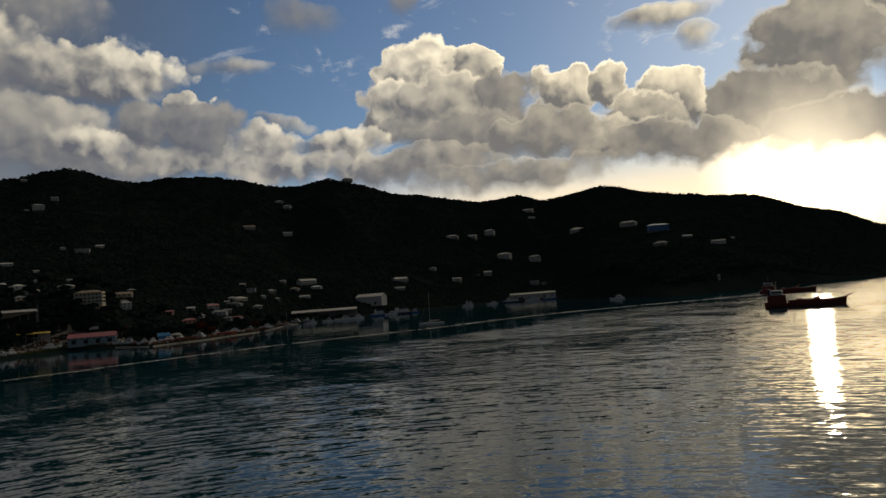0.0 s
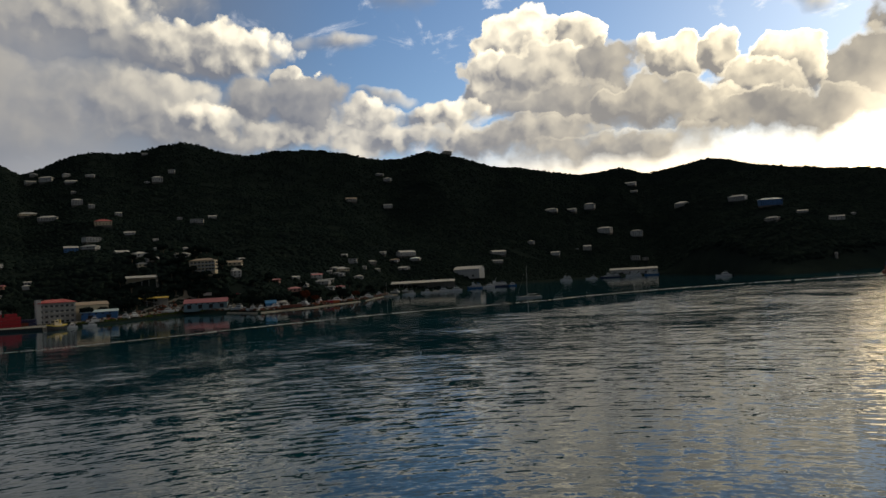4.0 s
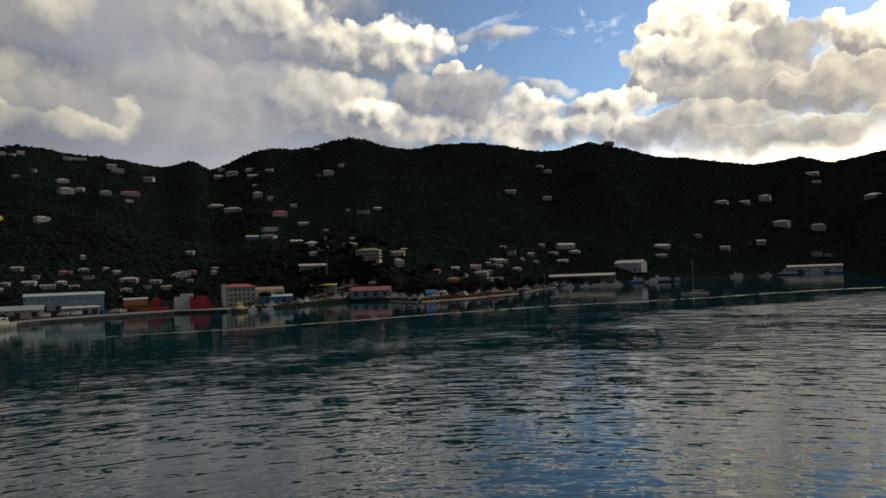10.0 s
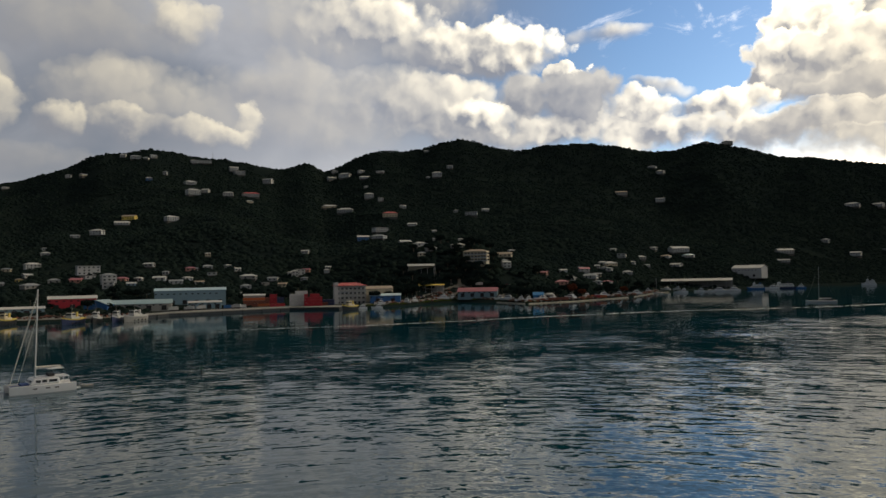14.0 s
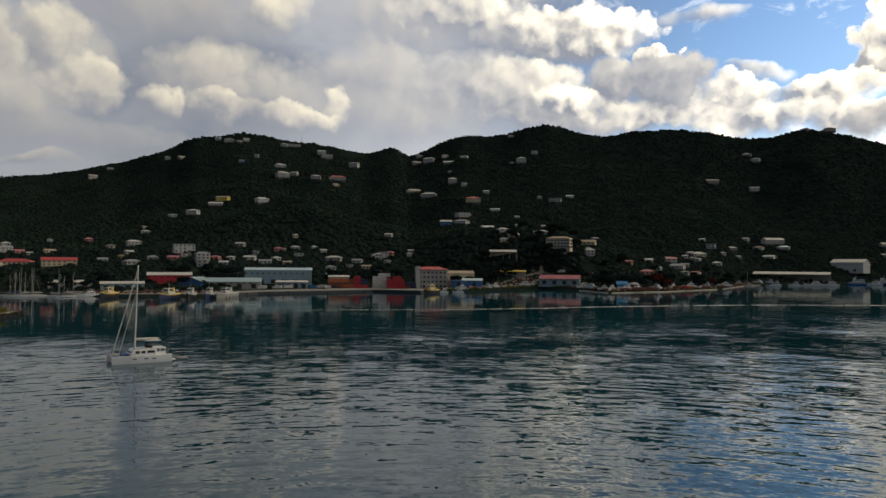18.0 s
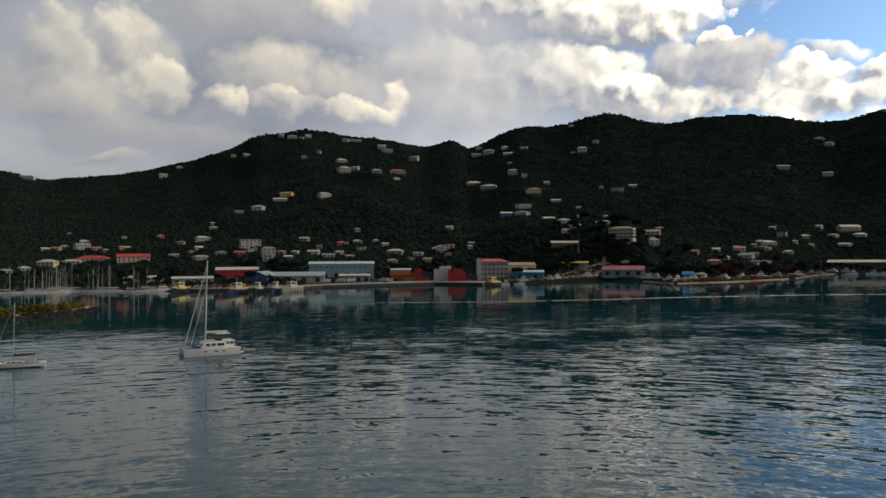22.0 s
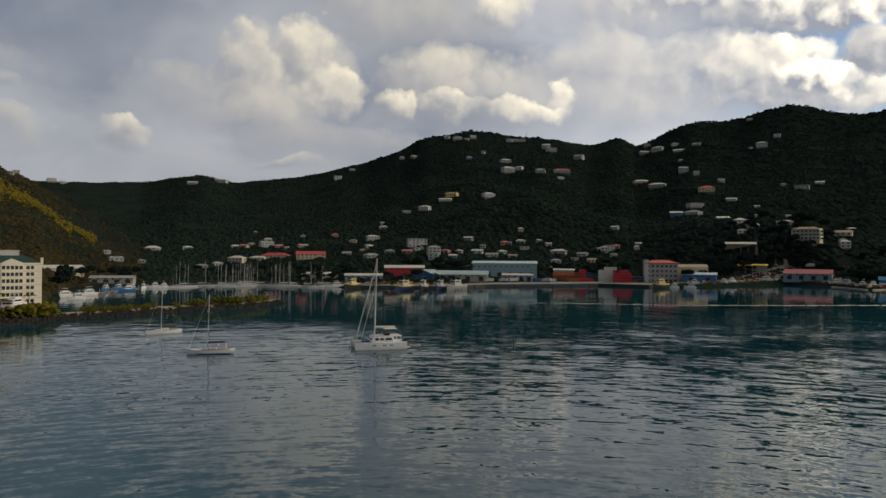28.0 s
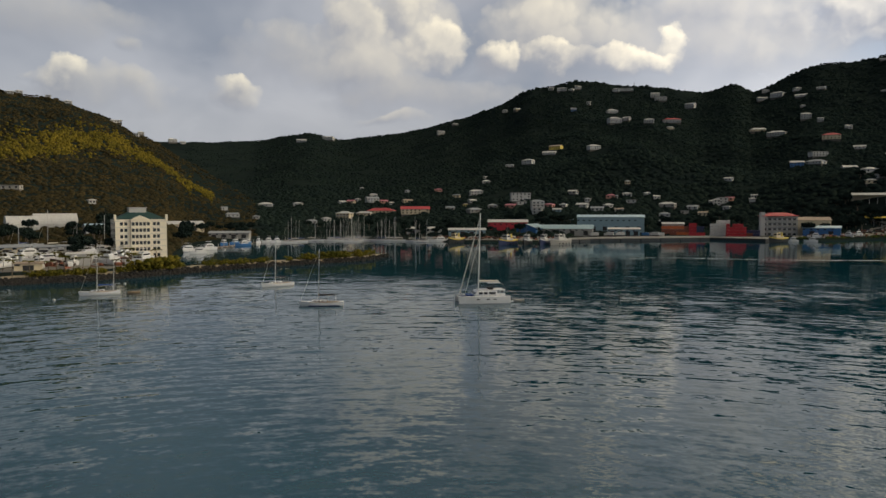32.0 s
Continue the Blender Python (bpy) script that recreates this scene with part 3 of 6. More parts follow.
def gable_roof(w, d, rise, over, thick=0.25):
    """A pitched roof with eaves, ridge along x, on a w by d plan."""
    bm = bmesh.new()
    a, b = w / 2 + over, d / 2 + over
    drop = rise * over / (d / 2)
    rows = [(-b, -drop), (0, rise), (b, -drop)]
    grid = [[bm.verts.new((x, y, z + lift)) for y, z in rows] for lift in (0, thick) for x in (-a, a)]
    for k in (0, 1):
        for j in (0, 1):
            bm.faces.new((grid[2 * k][j], grid[2 * k + 1][j], grid[2 * k + 1][j + 1], grid[2 * k][j + 1]))
    for i in (0, 1):
        for j in (0, 1):
            bm.faces.new((grid[i][j], grid[i][j + 1], grid[i + 2][j + 1], grid[i + 2][j]))
    for j in (0, 2):
        bm.faces.new((grid[0][j], grid[1][j], grid[3][j], grid[2][j]))
    bmesh.ops.recalc_face_normals(bm, faces=bm.faces)
    return bm


def hip_roof(w, d, rise, over):
    bm = bmesh.new()
    a, b = w / 2 + over, d / 2 + over
    r = max(0.4, a - b)
    low = [bm.verts.new(v) for v in ((-a, -b, -0.3), (a, -b, -0.3), (a, b, -0.3), (-a, b, -0.3))]
    eave = [bm.verts.new(v) for v in ((-a, -b, 0), (a, -b, 0), (a, b, 0), (-a, b, 0))]
    top = [bm.verts.new((-r, 0, rise)), bm.verts.new((r, 0, rise))]
    bm.faces.new(low)
    for i in range(4):
        bm.faces.new((low[i], low[(i + 1) % 4], eave[(i + 1) % 4], eave[i]))
    bm.faces.new((eave[0], eave[1], top[1], top[0]))
    bm.faces.new((eave[2], eave[3], top[0], top[1]))
    bm.faces.new((eave[1], eave[2], top[1]))
    bm.faces.new((eave[3], eave[0], top[0]))
    bmesh.ops.recalc_face_normals(bm, faces=bm.faces)
    return bm


def gable_walls(w, d, high, rise, sink):
    """Walls with pointed ends, from sink metres below the floor."""
    bm = bmesh.new()
    ring = [(-d / 2, -sink), (d / 2, -sink), (d / 2, high), (0, high + rise), (-d / 2, high)]
    a = [bm.verts.new((-w / 2, y, z)) for y, z in ring]
    b = [bm.verts.new((w / 2, y, z)) for y, z in ring]
    bm.faces.new(a[::-1])
    bm.faces.new(b)
    for i in range(5):
        j = (i + 1) % 5
        bm.faces.new((a[i], a[j], b[j], b[i]))
    return bm


COLOUR_WORDS = {"white": "white-rendered", "cream": "cream-rendered", "coral": "coral-pink", "yellow": "yellow-painted", "blue": "blue-painted",
                "teal": "teal-painted", "grey": "grey concrete", "red": "red-painted", "green": "green-painted"}
ROOF_WORDS = {"white": "white metal", "grey": "grey metal", "red": "red metal", "pink": "faded red metal", "green": "green metal", "blue": "pale blue metal",
              "teal": "grey-green metal", "tan": "brown shingle", "flat": "flat concrete"}
house_rng = random.Random(21)


def villa(az, r, wide, storeys, wall="white", roof="white", turn=None, deep=None, where="on the hillside", lift=0.0):
    """A house of the hillside: walls, roof, windows storey by storey, a gallery along the front."""
    p = on_land(az, r)
    turn = house_rng.uniform(-32, 32) if turn is None else turn
    deep = wide * house_rng.uniform(0.5, 0.7) if deep is None else deep
    deep = min(deep, 15.0)
    high = 3.0 * storeys
    m = pose(p.x, p.y, p.z + 0.6 + lift, 0, 0, -az + turn)
    size = {1: "single-storey", 2: "two-storey", 3: "three-storey"}.get(storeys, "tall")
    house = thing("house", f"{COLOUR_WORDS[wall]} {size} house with a {ROOF_WORDS[roof]} roof {where}", "house", m, "houses of the town")
    style = house_rng.random()
    sink = 0.3
    part("foundation", boxed(-wide / 2 + 0.25, wide / 2 - 0.25, -deep / 2 + 0.25, deep / 2 - 0.25, -4.5, -0.25), STONE, house, "dark stone foundation")
    if roof == "flat":
        bm = boxed(-wide / 2, wide / 2, -deep / 2, deep / 2, -sink, high)
        part("wall", bm, PAINT[wall], house)
        bm = boxed(-wide / 2 - 0.4, wide / 2 + 0.4, -deep / 2 - 0.4, deep / 2 + 0.4, high, high + 0.45, bevel=0.05)
        part("roof", bm, PAINT["grey"], house, "flat concrete roof slab")
    elif style < 0.6:
        part("wall", boxed(-wide / 2, wide / 2, -deep / 2, deep / 2, -sink, high), PAINT[wall], house)
        ob = part("roof", hip_roof(wide, deep, deep * 0.22, 0.7), ROOF[roof], house)
        ob.location.z = high + 0.3
    else:
        rise = deep * 0.2
        part("wall", gable_walls(wide, deep, high, rise, sink), PAINT[wall], house)
        ob = part("roof", gable_roof(wide, deep, rise, 0.7), ROOF[roof], house)
        ob.location.z = high + 0.02
    bays = max(2, int(wide / 4.2))
    gallery = house_rng.random() < 0.55 and storeys < 4
    for k in range(storeys):
        for i in range(bays):
            if house_rng.random() < 0.12:
                continue
            ob = new("window", DOOR_WINDOW if gallery and k else WINDOW)
            ob.parent = house
            ob.location = ((i + 0.5) * wide / bays - wide / 2, -deep / 2 - 0.01, 3.0 * k + (0.2 if gallery and k else 0.9))
        for side in (-1, 1):
            ob = new("window", WINDOW)
            ob.parent = house
            ob.location = (side * (wide / 2 + 0.01), 0.1 * deep, 3.0 * k + 0.9)
            ob.rotation_euler.z = radians(90 * side)
    if gallery:
        for k in range(1, storeys):
            slab = part("balcony", boxed(-wide / 2 + 0.2, wide / 2 - 0.2, -deep / 2 - 1.8, -deep / 2, 3.0 * k - 0.12, 3.0 * k + 0.08), PAINT[wall], house)
            part("railing", boxed(-wide / 2 + 0.2, wide / 2 - 0.2, -deep / 2 - 1.8, -deep / 2 - 1.7, 3.0 * k + 0.08, 3.0 * k + 1.0), PAINT["white"], slab)
    return house


villa(-51.6, 1928, 12, 2, "white", "white")
villa(-50.8, 1853, 23, 2, "white", "grey")
villa(-50.1, 1850, 13, 1, "white", "white")
villa(-49.6, 1862, 14, 2, "white", "white")
villa(-46.8, 1883, 15, 2, "white", "white")
villa(-46.1, 1892, 35, 2, "white", "flat")
villa(-44.0, 1859, 20, 3, "white", "white")
villa(-43.6, 1844, 26, 3, "white", "flat")
villa(-55.1, 1904, 12, 2, "white", "white")
villa(-54.1, 1832, 19, 1, "cream", "white")
villa(-58.9, 2138, 16, 1, "white", "white")
villa(-60.0, 2084, 20, 3, "white", "white")
villa(-48.8, 1778, 9, 2, "white", "white")
villa(-49.9, 1700, 13, 2, "blue", "white")
villa(-47.1, 1721, 24, 2, "white", "white")
villa(-46.9, 1577, 26, 3, "white", "white")
villa(-46.0, 1589, 14, 2, "white", "white")
villa(-44.4, 1532, 19, 2, "white", "white")
villa(-42.8, 1586, 34, 2, "white", "red")
villa(-42.9, 1520, 14, 1, "cream", "white")
villa(-51.2, 1361, 22, 2, "yellow", "tan")
villa(-51.7, 1343, 23, 1, "white", "white")
villa(-48.4, 1325, 21, 2, "white", "white")
villa(-53.3, 1271, 19, 2, "white", "white")
villa(-54.7, 1280, 13, 1, "white", "grey")
villa(-56.5, 1163, 12, 1, "white", "white")
villa(-56.6, 1208, 6, 1, "white", "white")
villa(-57.3, 1022, 17, 2, "white", "white")
villa(-60.2, 1112, 10, 1, "coral", "pink")
villa(-58.8, 1034, 10, 1, "cream", "grey")
villa(-53.9, 857, 22, 3, "white", "flat")
villa(-54.6, 818, 11, 1, "coral", "pink")
villa(-53.8, 830, 10, 1, "white", "flat")
villa(-57.6, 929, 9, 1, "white", "white")
villa(-59.3, 878, 10, 1, "white", "grey")
villa(-52.6, 809, 13, 1, "white", "flat")
villa(-52.6, 758, 10, 2, "white", "flat")
villa(-51.7, 800, 10, 1, "coral", "pink")
villa(-50.6, 809, 7, 1, "white", "white")
villa(-49.2, 818, 12, 1, "white", "white")
villa(-48.8, 845, 6, 1, "white", "grey")
villa(-48.1, 806, 13, 1, "white", "grey")
villa(-47.3, 824, 9, 1, "white", "white")
villa(-45.9, 908, 6, 1, "cream", "white")
villa(-45.9, 872, 10, 1, "white", "white")
villa(-45.6, 851, 10, 1, "white", "flat")
villa(-46.8, 863, 6, 1, "white", "grey")
villa(-44.5, 878, 6, 1, "white", "white")
villa(-43.8, 872, 7, 1, "white", "white")
villa(-43.2, 800, 11, 1, "white", "grey")
villa(-50.1, 731, 6, 1, "teal", "white")
villa(-41.5, 1775, 21, 3, "white", "grey")
villa(-36.7, 1883, 22, 2, "white", "white")
villa(-35.7, 1826, 28, 3, "white", "white")
villa(-36.5, 1934, 15, 2, "white", "grey")
villa(-34.5, 1799, 15, 2, "white", "white")
villa(-33.0, 1730, 17, 1, "white", "grey")
villa(-34.2, 1718, 23, 1, "white", "white")
villa(-34.1, 1637, 9, 1, "white", "white")
villa(-33.9, 1514, 18, 3, "white", "white")
villa(-33.0, 1478, 10, 2, "white", "grey")
villa(-36.9, 1550, 32, 1, "cream", "white")
villa(-35.7, 1460, 31, 2, "white", "white")
villa(-32.3, 1268, 25, 2, "cream", "red")
villa(-31.3, 1430, 11, 2, "white", "white")
villa(-30.6, 1217, 15, 1, "white", "white")
villa(-33.1, 1163, 22, 2, "white", "flat")
villa(-33.2, 1118, 22, 1, "white", "grey")
villa(-34.4, 1118, 17, 2, "blue", "white")
villa(-31.2, 1100, 17, 1, "white", "white")
villa(-30.0, 815, 12, 1, "white", "white")
villa(-29.9, 782, 8, 1, "cream", "white")
villa(-29.2, 791, 11, 1, "white", "white")
villa(-28.9, 1175, 7, 1, "white", "white")
villa(-38.8, 950, 9, 1, "white", "white")
villa(-28.6, 1673, 21, 3, "white", "white")
villa(-29.3, 1670, 9, 1, "white", "white")
villa(-27.6, 1727, 13, 2, "white", "grey")
villa(-29.4, 1889, 13, 1, "white", "grey")
villa(-27.2, 1349, 8, 1, "white", "grey")
villa(-26.0, 1313, 21, 2, "white", "flat")
villa(-24.9, 1370, 13, 1, "white", "white")
villa(-26.9, 1136, 6, 1, "white", "white")
villa(-23.6, 824, 19, 1, "cream", "tan")
villa(-23.5, 800, 6, 1, "white", "grey")
villa(-37.1, 860, 6, 1, "white", "white")
villa(-39.8, 860, 9, 1, "white", "white")
villa(-39.2, 857, 10, 2, "white", "flat")
villa(-38.7, 863, 8, 1, "coral", "pink")
villa(-41.2, 842, 11, 1, "white", "grey")
villa(-73.3, 1064, 19, 1, "white", "white")
villa(-70.9, 1028, 12, 1, "white", "white")
villa(-75.7, 863, 11, 1, "white", "white")
villa(-74.0, 857, 7, 1, "white", "grey")
villa(-67.6, 1079, 9, 1, "white", "white")
villa(-66.9, 1088, 11, 1, "cream", "pink")
villa(-65.3, 1079, 18, 2, "white", "grey")
villa(-65.2, 1160, 11, 1, "white", "white")
villa(-64.4, 1055, 10, 1, "coral", "pink")
villa(-64.6, 932, 33, 1, "cream", "red")
villa(-62.0, 872, 33, 2, "cream", "red")
villa(-62.6, 1178, 7, 1, "white", "grey")
villa(-79.1, 2522, 14, 2, "white", "white")
villa(-70.6, 2177, 27, 2, "white", "white")
villa(-68.6, 2426, 39, 3, "white", "white")
villa(-81.9, 1301, 9, 1, "white", "white", lift=1.9)
villa(-23.0, 1034, 9, 1, "white", "white")
villa(-90.0, 749, 15, 1, "grey", "flat")
villa(-85.2, 716, 6, 1, "white", "white")
villa(-89.9, 1274, 8, 1, "white", "white")
villa(-89.4, 1292, 9, 1, "white", "white")
villa(-87.7, 1301, 8, 1, "white", "grey")
villa(-86.5, 1295, 11, 1, "white", "white")
villa(-83.7, 1280, 10, 1, "white", "white")
villa(-83.3, 1304, 8, 1, "white", "white", lift=3.0)
villa(-82.2, 1265, 7, 1, "white", "grey")
villa(-79.8, 2540, 26, 3, "white", "white", lift=3.0)
villa(-79.1, 2531, 16, 2, "white", "grey")
villa(-76.3, 917, 7, 1, "white", "grey")
villa(-75.7, 860, 14, 1, "white", "grey")
villa(-15.3, 1106, 8, 1, "white", "white")
villa(-14.7, 1079, 12, 2, "white", "flat")
villa(-12.4, 1256, 11, 1, "white", "white")
villa(-10.6, 1265, 30, 2, "white", "white")
villa(-9.9, 1244, 17, 1, "white", "blue")
villa(-10.8, 1196, 16, 1, "white", "white")
villa(-16.1, 1001, 10, 1, "white", "white")
villa(-16.0, 971, 7, 1, "white", "grey")
villa(-17.5, 908, 12, 2, "white", "pink")
villa(-14.6, 1637, 24, 2, "grey", "tan")
villa(-12.3, 1829, 19, 1, "white", "grey")
villa(-11.7, 1808, 18, 2, "white", "white")
villa(-11.8, 1691, 19, 2, "white", "grey")
villa(0.8, 1874, 29, 2, "white", "white")
villa(2.3, 1925, 24, 2, "white", "white")
villa(3.7, 1973, 25, 4, "white", "white")
villa(6.8, 2117, 28, 2, "white", "white")
villa(7.0, 2075, 18, 1, "white", "grey")
villa(10.4, 1931, 28, 2, "white", "white")
villa(4.7, 1826, 33, 4, "white", "white")
villa(7.0, 1838, 28, 4, "white", "grey")
villa(-3.5, 1478, 29, 2, "white", "white")
villa(-3.6, 1418, 21, 1, "white", "grey")
villa(-0.9, 1619, 13, 2, "white", "white")
villa(0.9, 1595, 18, 2, "white", "white")
villa(3.3, 1691, 17, 3, "white", "white")
villa(2.5, 1673, 7, 1, "white", "flat")
villa(-17.1, 887, 18, 1, "white", "grey")
villa(-14.3, 983, 11, 1, "white", "white")
villa(-12.9, 1127, 10, 1, "white", "white")
villa(-7.0, 2000, 24, 2, "grey", "grey", lift=3.0)
villa(-8.5, 1970, 16, 1, "grey", "grey")
villa(6.8, 1646, 19, 3, "white", "flat")
villa(7.5, 1652, 13, 2, "grey", "flat")
villa(-19.1, 872, 9, 1, "white", "white")
villa(-20.5, 809, 7, 1, "coral", "pink")
villa(-16.5, 866, 9, 1, "white", "grey")
villa(-18.6, 839, 7, 1, "white", "white")
villa(14.2, 1820, 38, 3, "white", "white")
villa(16.3, 1721, 46, 4, "blue", "blue")
villa(10.2, 1910, 24, 3, "white", "white")
villa(18.3, 1670, 19, 1, "white", "white")
villa(20.4, 1622, 26, 2, "white", "grey")
villa(16.4, 1211, 21, 1, "grey", "grey")
villa(21.4, 1715, 9, 1, "white", "grey")
# small houses crowded over the waterfront
villa(-66.1, 1342, 6, 1, "white", "white")
villa(-66.4, 1106, 8, 1, "white", "white")
villa(-63.8, 1032, 6, 1, "white", "white")
villa(-62.6, 1040, 13, 1, "cream", "tan")
villa(-58.1, 898, 6, 1, "yellow", "tan")
villa(-57.4, 817, 16, 1, "grey", "grey")
villa(-56.0, 835, 11, 1, "grey", "grey")
villa(-67.4, 879, 17, 2, "cream", "white")
villa(-65.9, 917, 18, 1, "cream", "white")
villa(-69.9, 806, 11, 1, "white", "grey")
villa(-68.8, 837, 9, 1, "white", "white")
villa(-52.6, 782, 13, 3, "white", "grey")
villa(-43.0, 846, 17, 1, "grey", "white")
villa(-39.6, 853, 7, 2, "white", "white")
villa(-38.9, 828, 7, 1, "white", "grey")
villa(-37.2, 845, 6, 1, "white", "white")
villa(-43.2, 757, 9, 1, "white", "white")
villa(-49.9, 873, 10, 1, "grey", "white")
villa(-47.1, 863, 10, 1, "coral", "pink")
villa(-47.6, 732, 10, 1, "grey", "flat")
villa(-51.1, 770, 8, 1, "teal", "white")
villa(-41.8, 822, 8, 1, "grey", "flat")
villa(-40.5, 814, 9, 1, "cream", "tan")
villa(-46.5, 808, 9, 1, "white", "tan")
villa(-28.8, 835, 6, 1, "white", "grey")
villa(-27.1, 808, 14, 1, "grey", "white")
villa(-23.4, 788, 9, 2, "white", "white")
villa(-17.7, 931, 6, 1, "white", "grey")
villa(-15.8, 883, 11, 1, "white", "pink")
villa(-11.5, 1233, 14, 1, "white", "tan")
villa(-13.3, 1153, 13, 1, "grey", "white")
villa(-15.6, 1004, 17, 1, "cream", "white")
villa(-13.9, 1062, 7, 1, "white", "white")
villa(-15.7, 972, 10, 1, "white", "grey")
villa(-16.5, 972, 6, 1, "white", "white")
villa(-19.2, 796, 13, 1, "coral", "pink")
villa(-18.4, 835, 7, 1, "white", "white")
villa(-16.5, 918, 9, 1, "cream", "grey")


# ---- the apartment tower on the mole ----
TOWER_PAINT = material("bright_cream_render", (0.74, 0.68, 0.55), 0.75, grain=0.06)


def tower():
    p = on_land(-82.2, 372)
    m = pose(p.x, p.y, 2.0, 0, 0, 82.2 + 9)
    t = thing("apartment_tower", "cream six-storey apartment block with green hipped roof beside the marina", "building", m)
    w, d, fl = 22.0, 15.0, 2.86
    part("wall", boxed(-w / 2, w / 2, -d / 2, d / 2, -1.5, 6 * fl + 0.8), TOWER_PAINT, t)
    bm = boxed(-4.6, 3.6, -d / 2 - 1.2, -d / 2 + 0.5, -1.5, 6 * fl + 0.6)
    part("bay", bm, TOWER_PAINT, t, "projecting cream middle bay")
    bm = bmesh.new()
    tri = [(-5.0, 6 * fl + 0.6), (4.0, 6 * fl + 0.6), (-0.5, 6 * fl + 2.6)]
    a = [bm.verts.new((x, -d / 2 - 1.5, z)) for x, z in tri]
    b = [bm.verts.new((x, -d / 2 + 1.5, z)) for x, z in tri]
    bm.faces.new(a)
    bm.faces.new(b[::-1])
    for i in range(3):
        bm.faces.new((a[i], b[i], b[(i + 1) % 3], a[(i + 1) % 3]))
    part("gable", bm, TOWER_PAINT, t)
    ob = part("roof", hip_roof(w - 1.2, d - 1.2, 3.6, 0.3), ROOF["green"], t, "dark green hipped roof")
    ob.location.z = 6 * fl + 1.1
    pent = part("penthouse", boxed(-4.2, 3.2, -1.5, 3.5, 6 * fl + 1.5, 6 * fl + 6.0), PAINT["white"], t, "white lift house")
    part("cornice", boxed(-4.5, 3.5, -1.8, 3.8, 6 * fl + 6.0, 6 * fl + 6.3), PAINT["white"], pent)
    for x in (-w / 2, w / 2):
        part("chimney", boxed(x - 0.5, x + 0.5, -d / 2 - 0.1, -d / 2 + 1.0, 6 * fl, 6 * fl + 3.0, bevel=0.08), TOWER_PAINT, t)
    for k in range(6):
        part("string_course", boxed(-w / 2 - 0.08, w / 2 + 0.08, -d / 2 - 0.08, -d / 2 + 0.02, k * fl + 2.78, k * fl + 2.95), PAINT["white"], t)
        for x in (-8.4, -6.6, 5.6, 7.3):
            ob = new("window", WINDOW)
            ob.parent, ob.location = t, (x, -d / 2 - 0.02, k * fl + 0.9)
            ob.scale = (0.75, 1, 1)
        for i in range(5):
            ob = new("window", WINDOW)
            ob.parent, ob.location = t, (-3.7 + 1.62 * i, -d / 2 - 1.22, k * fl + 0.9)
            ob.scale = (0.72, 1, 1)
        for y in (-4.5, 0, 4.5):
            ob = new("window", WINDOW)
            ob.parent, ob.location = t, (-w / 2 - 0.02, y, k * fl + 0.9)
            ob.rotation_euler.z = radians(-90)


tower()


# ---- sheds and halls ----
def shed(name, label, az, r, wide, deep, high, wall, roof, turn=0.0, rise=None, doors=3, z=None, category="shed", open_front=False):
    p = on_land(az, r)
    base = p.z if z is None else z
    m = pose(p.x, p.y, base, 0, 0, -az + turn)
    s = thing(name, label, category, m)
    rise = deep * 0.12 if rise is None else rise
    if open_front:
        part("back_wall", boxed(-wide / 2, wide / 2, deep / 2 - 0.3, deep / 2, -2, high), PAINT[wall], s)
        n_posts = max(3, int(wide / 6))
        for i in range(n_posts + 1):
            x = -wide / 2 + 0.3 + (wide - 0.6) * i / n_posts
            part("post", boxed(x - 0.15, x + 0.15, -deep / 2, -deep / 2 + 0.3, -2, high, bevel=0.03), PAINT["white"], s)
    else:
        part("wall", gable_walls(wide, deep, high, rise, 2.5), PAINT[wall], s)
        for i in range(doors):
            x = -wide / 2 + (i + 0.5) * wide / doors
            # a near-black panel stands for the shade inside an open doorway
            door = part("roller_door", boxed(x - 1.8, x + 1.8, -deep / 2 - 0.1, -deep / 2 + 0.05, 0, min(3.6, high * 0.75), bevel=0.03), PAINT["dark"], s, "dark panel painted as the shade in a doorway")
            part("lintel", boxed(x - 2.0, x + 2.0, -deep / 2 - 0.16, -deep / 2, min(3.6, high * 0.75), min(3.6, high * 0.75) + 0.3), PAINT[wall], door)
        for i in range(int(wide / 5)):
            ob = new("window", WINDOW)
            ob.parent, ob.location = s, (-wide / 2 + (i + 0.2) * 5, -deep / 2 - 0.02, high * 0.72)
            ob.scale = (1, 1, 0.6)
    ob = part("roof", gable_roof(wide, deep, rise, 0.6, 0.3), ROOF[roof], s)
    ob.location.z = high + 0.02
    n_ribs = int(wide / 2.4)
    for i in range(n_ribs):
        x = -wide / 2 + (i + 0.5) * wide / n_ribs
        part("roof_rib", rodded((x, -deep / 2 - 0.5, high + 0.27), (x, 0, high + rise + 0.36), 0.06, sides=4), ROOF[roof], ob).location.z = -high - 0.02
    return s


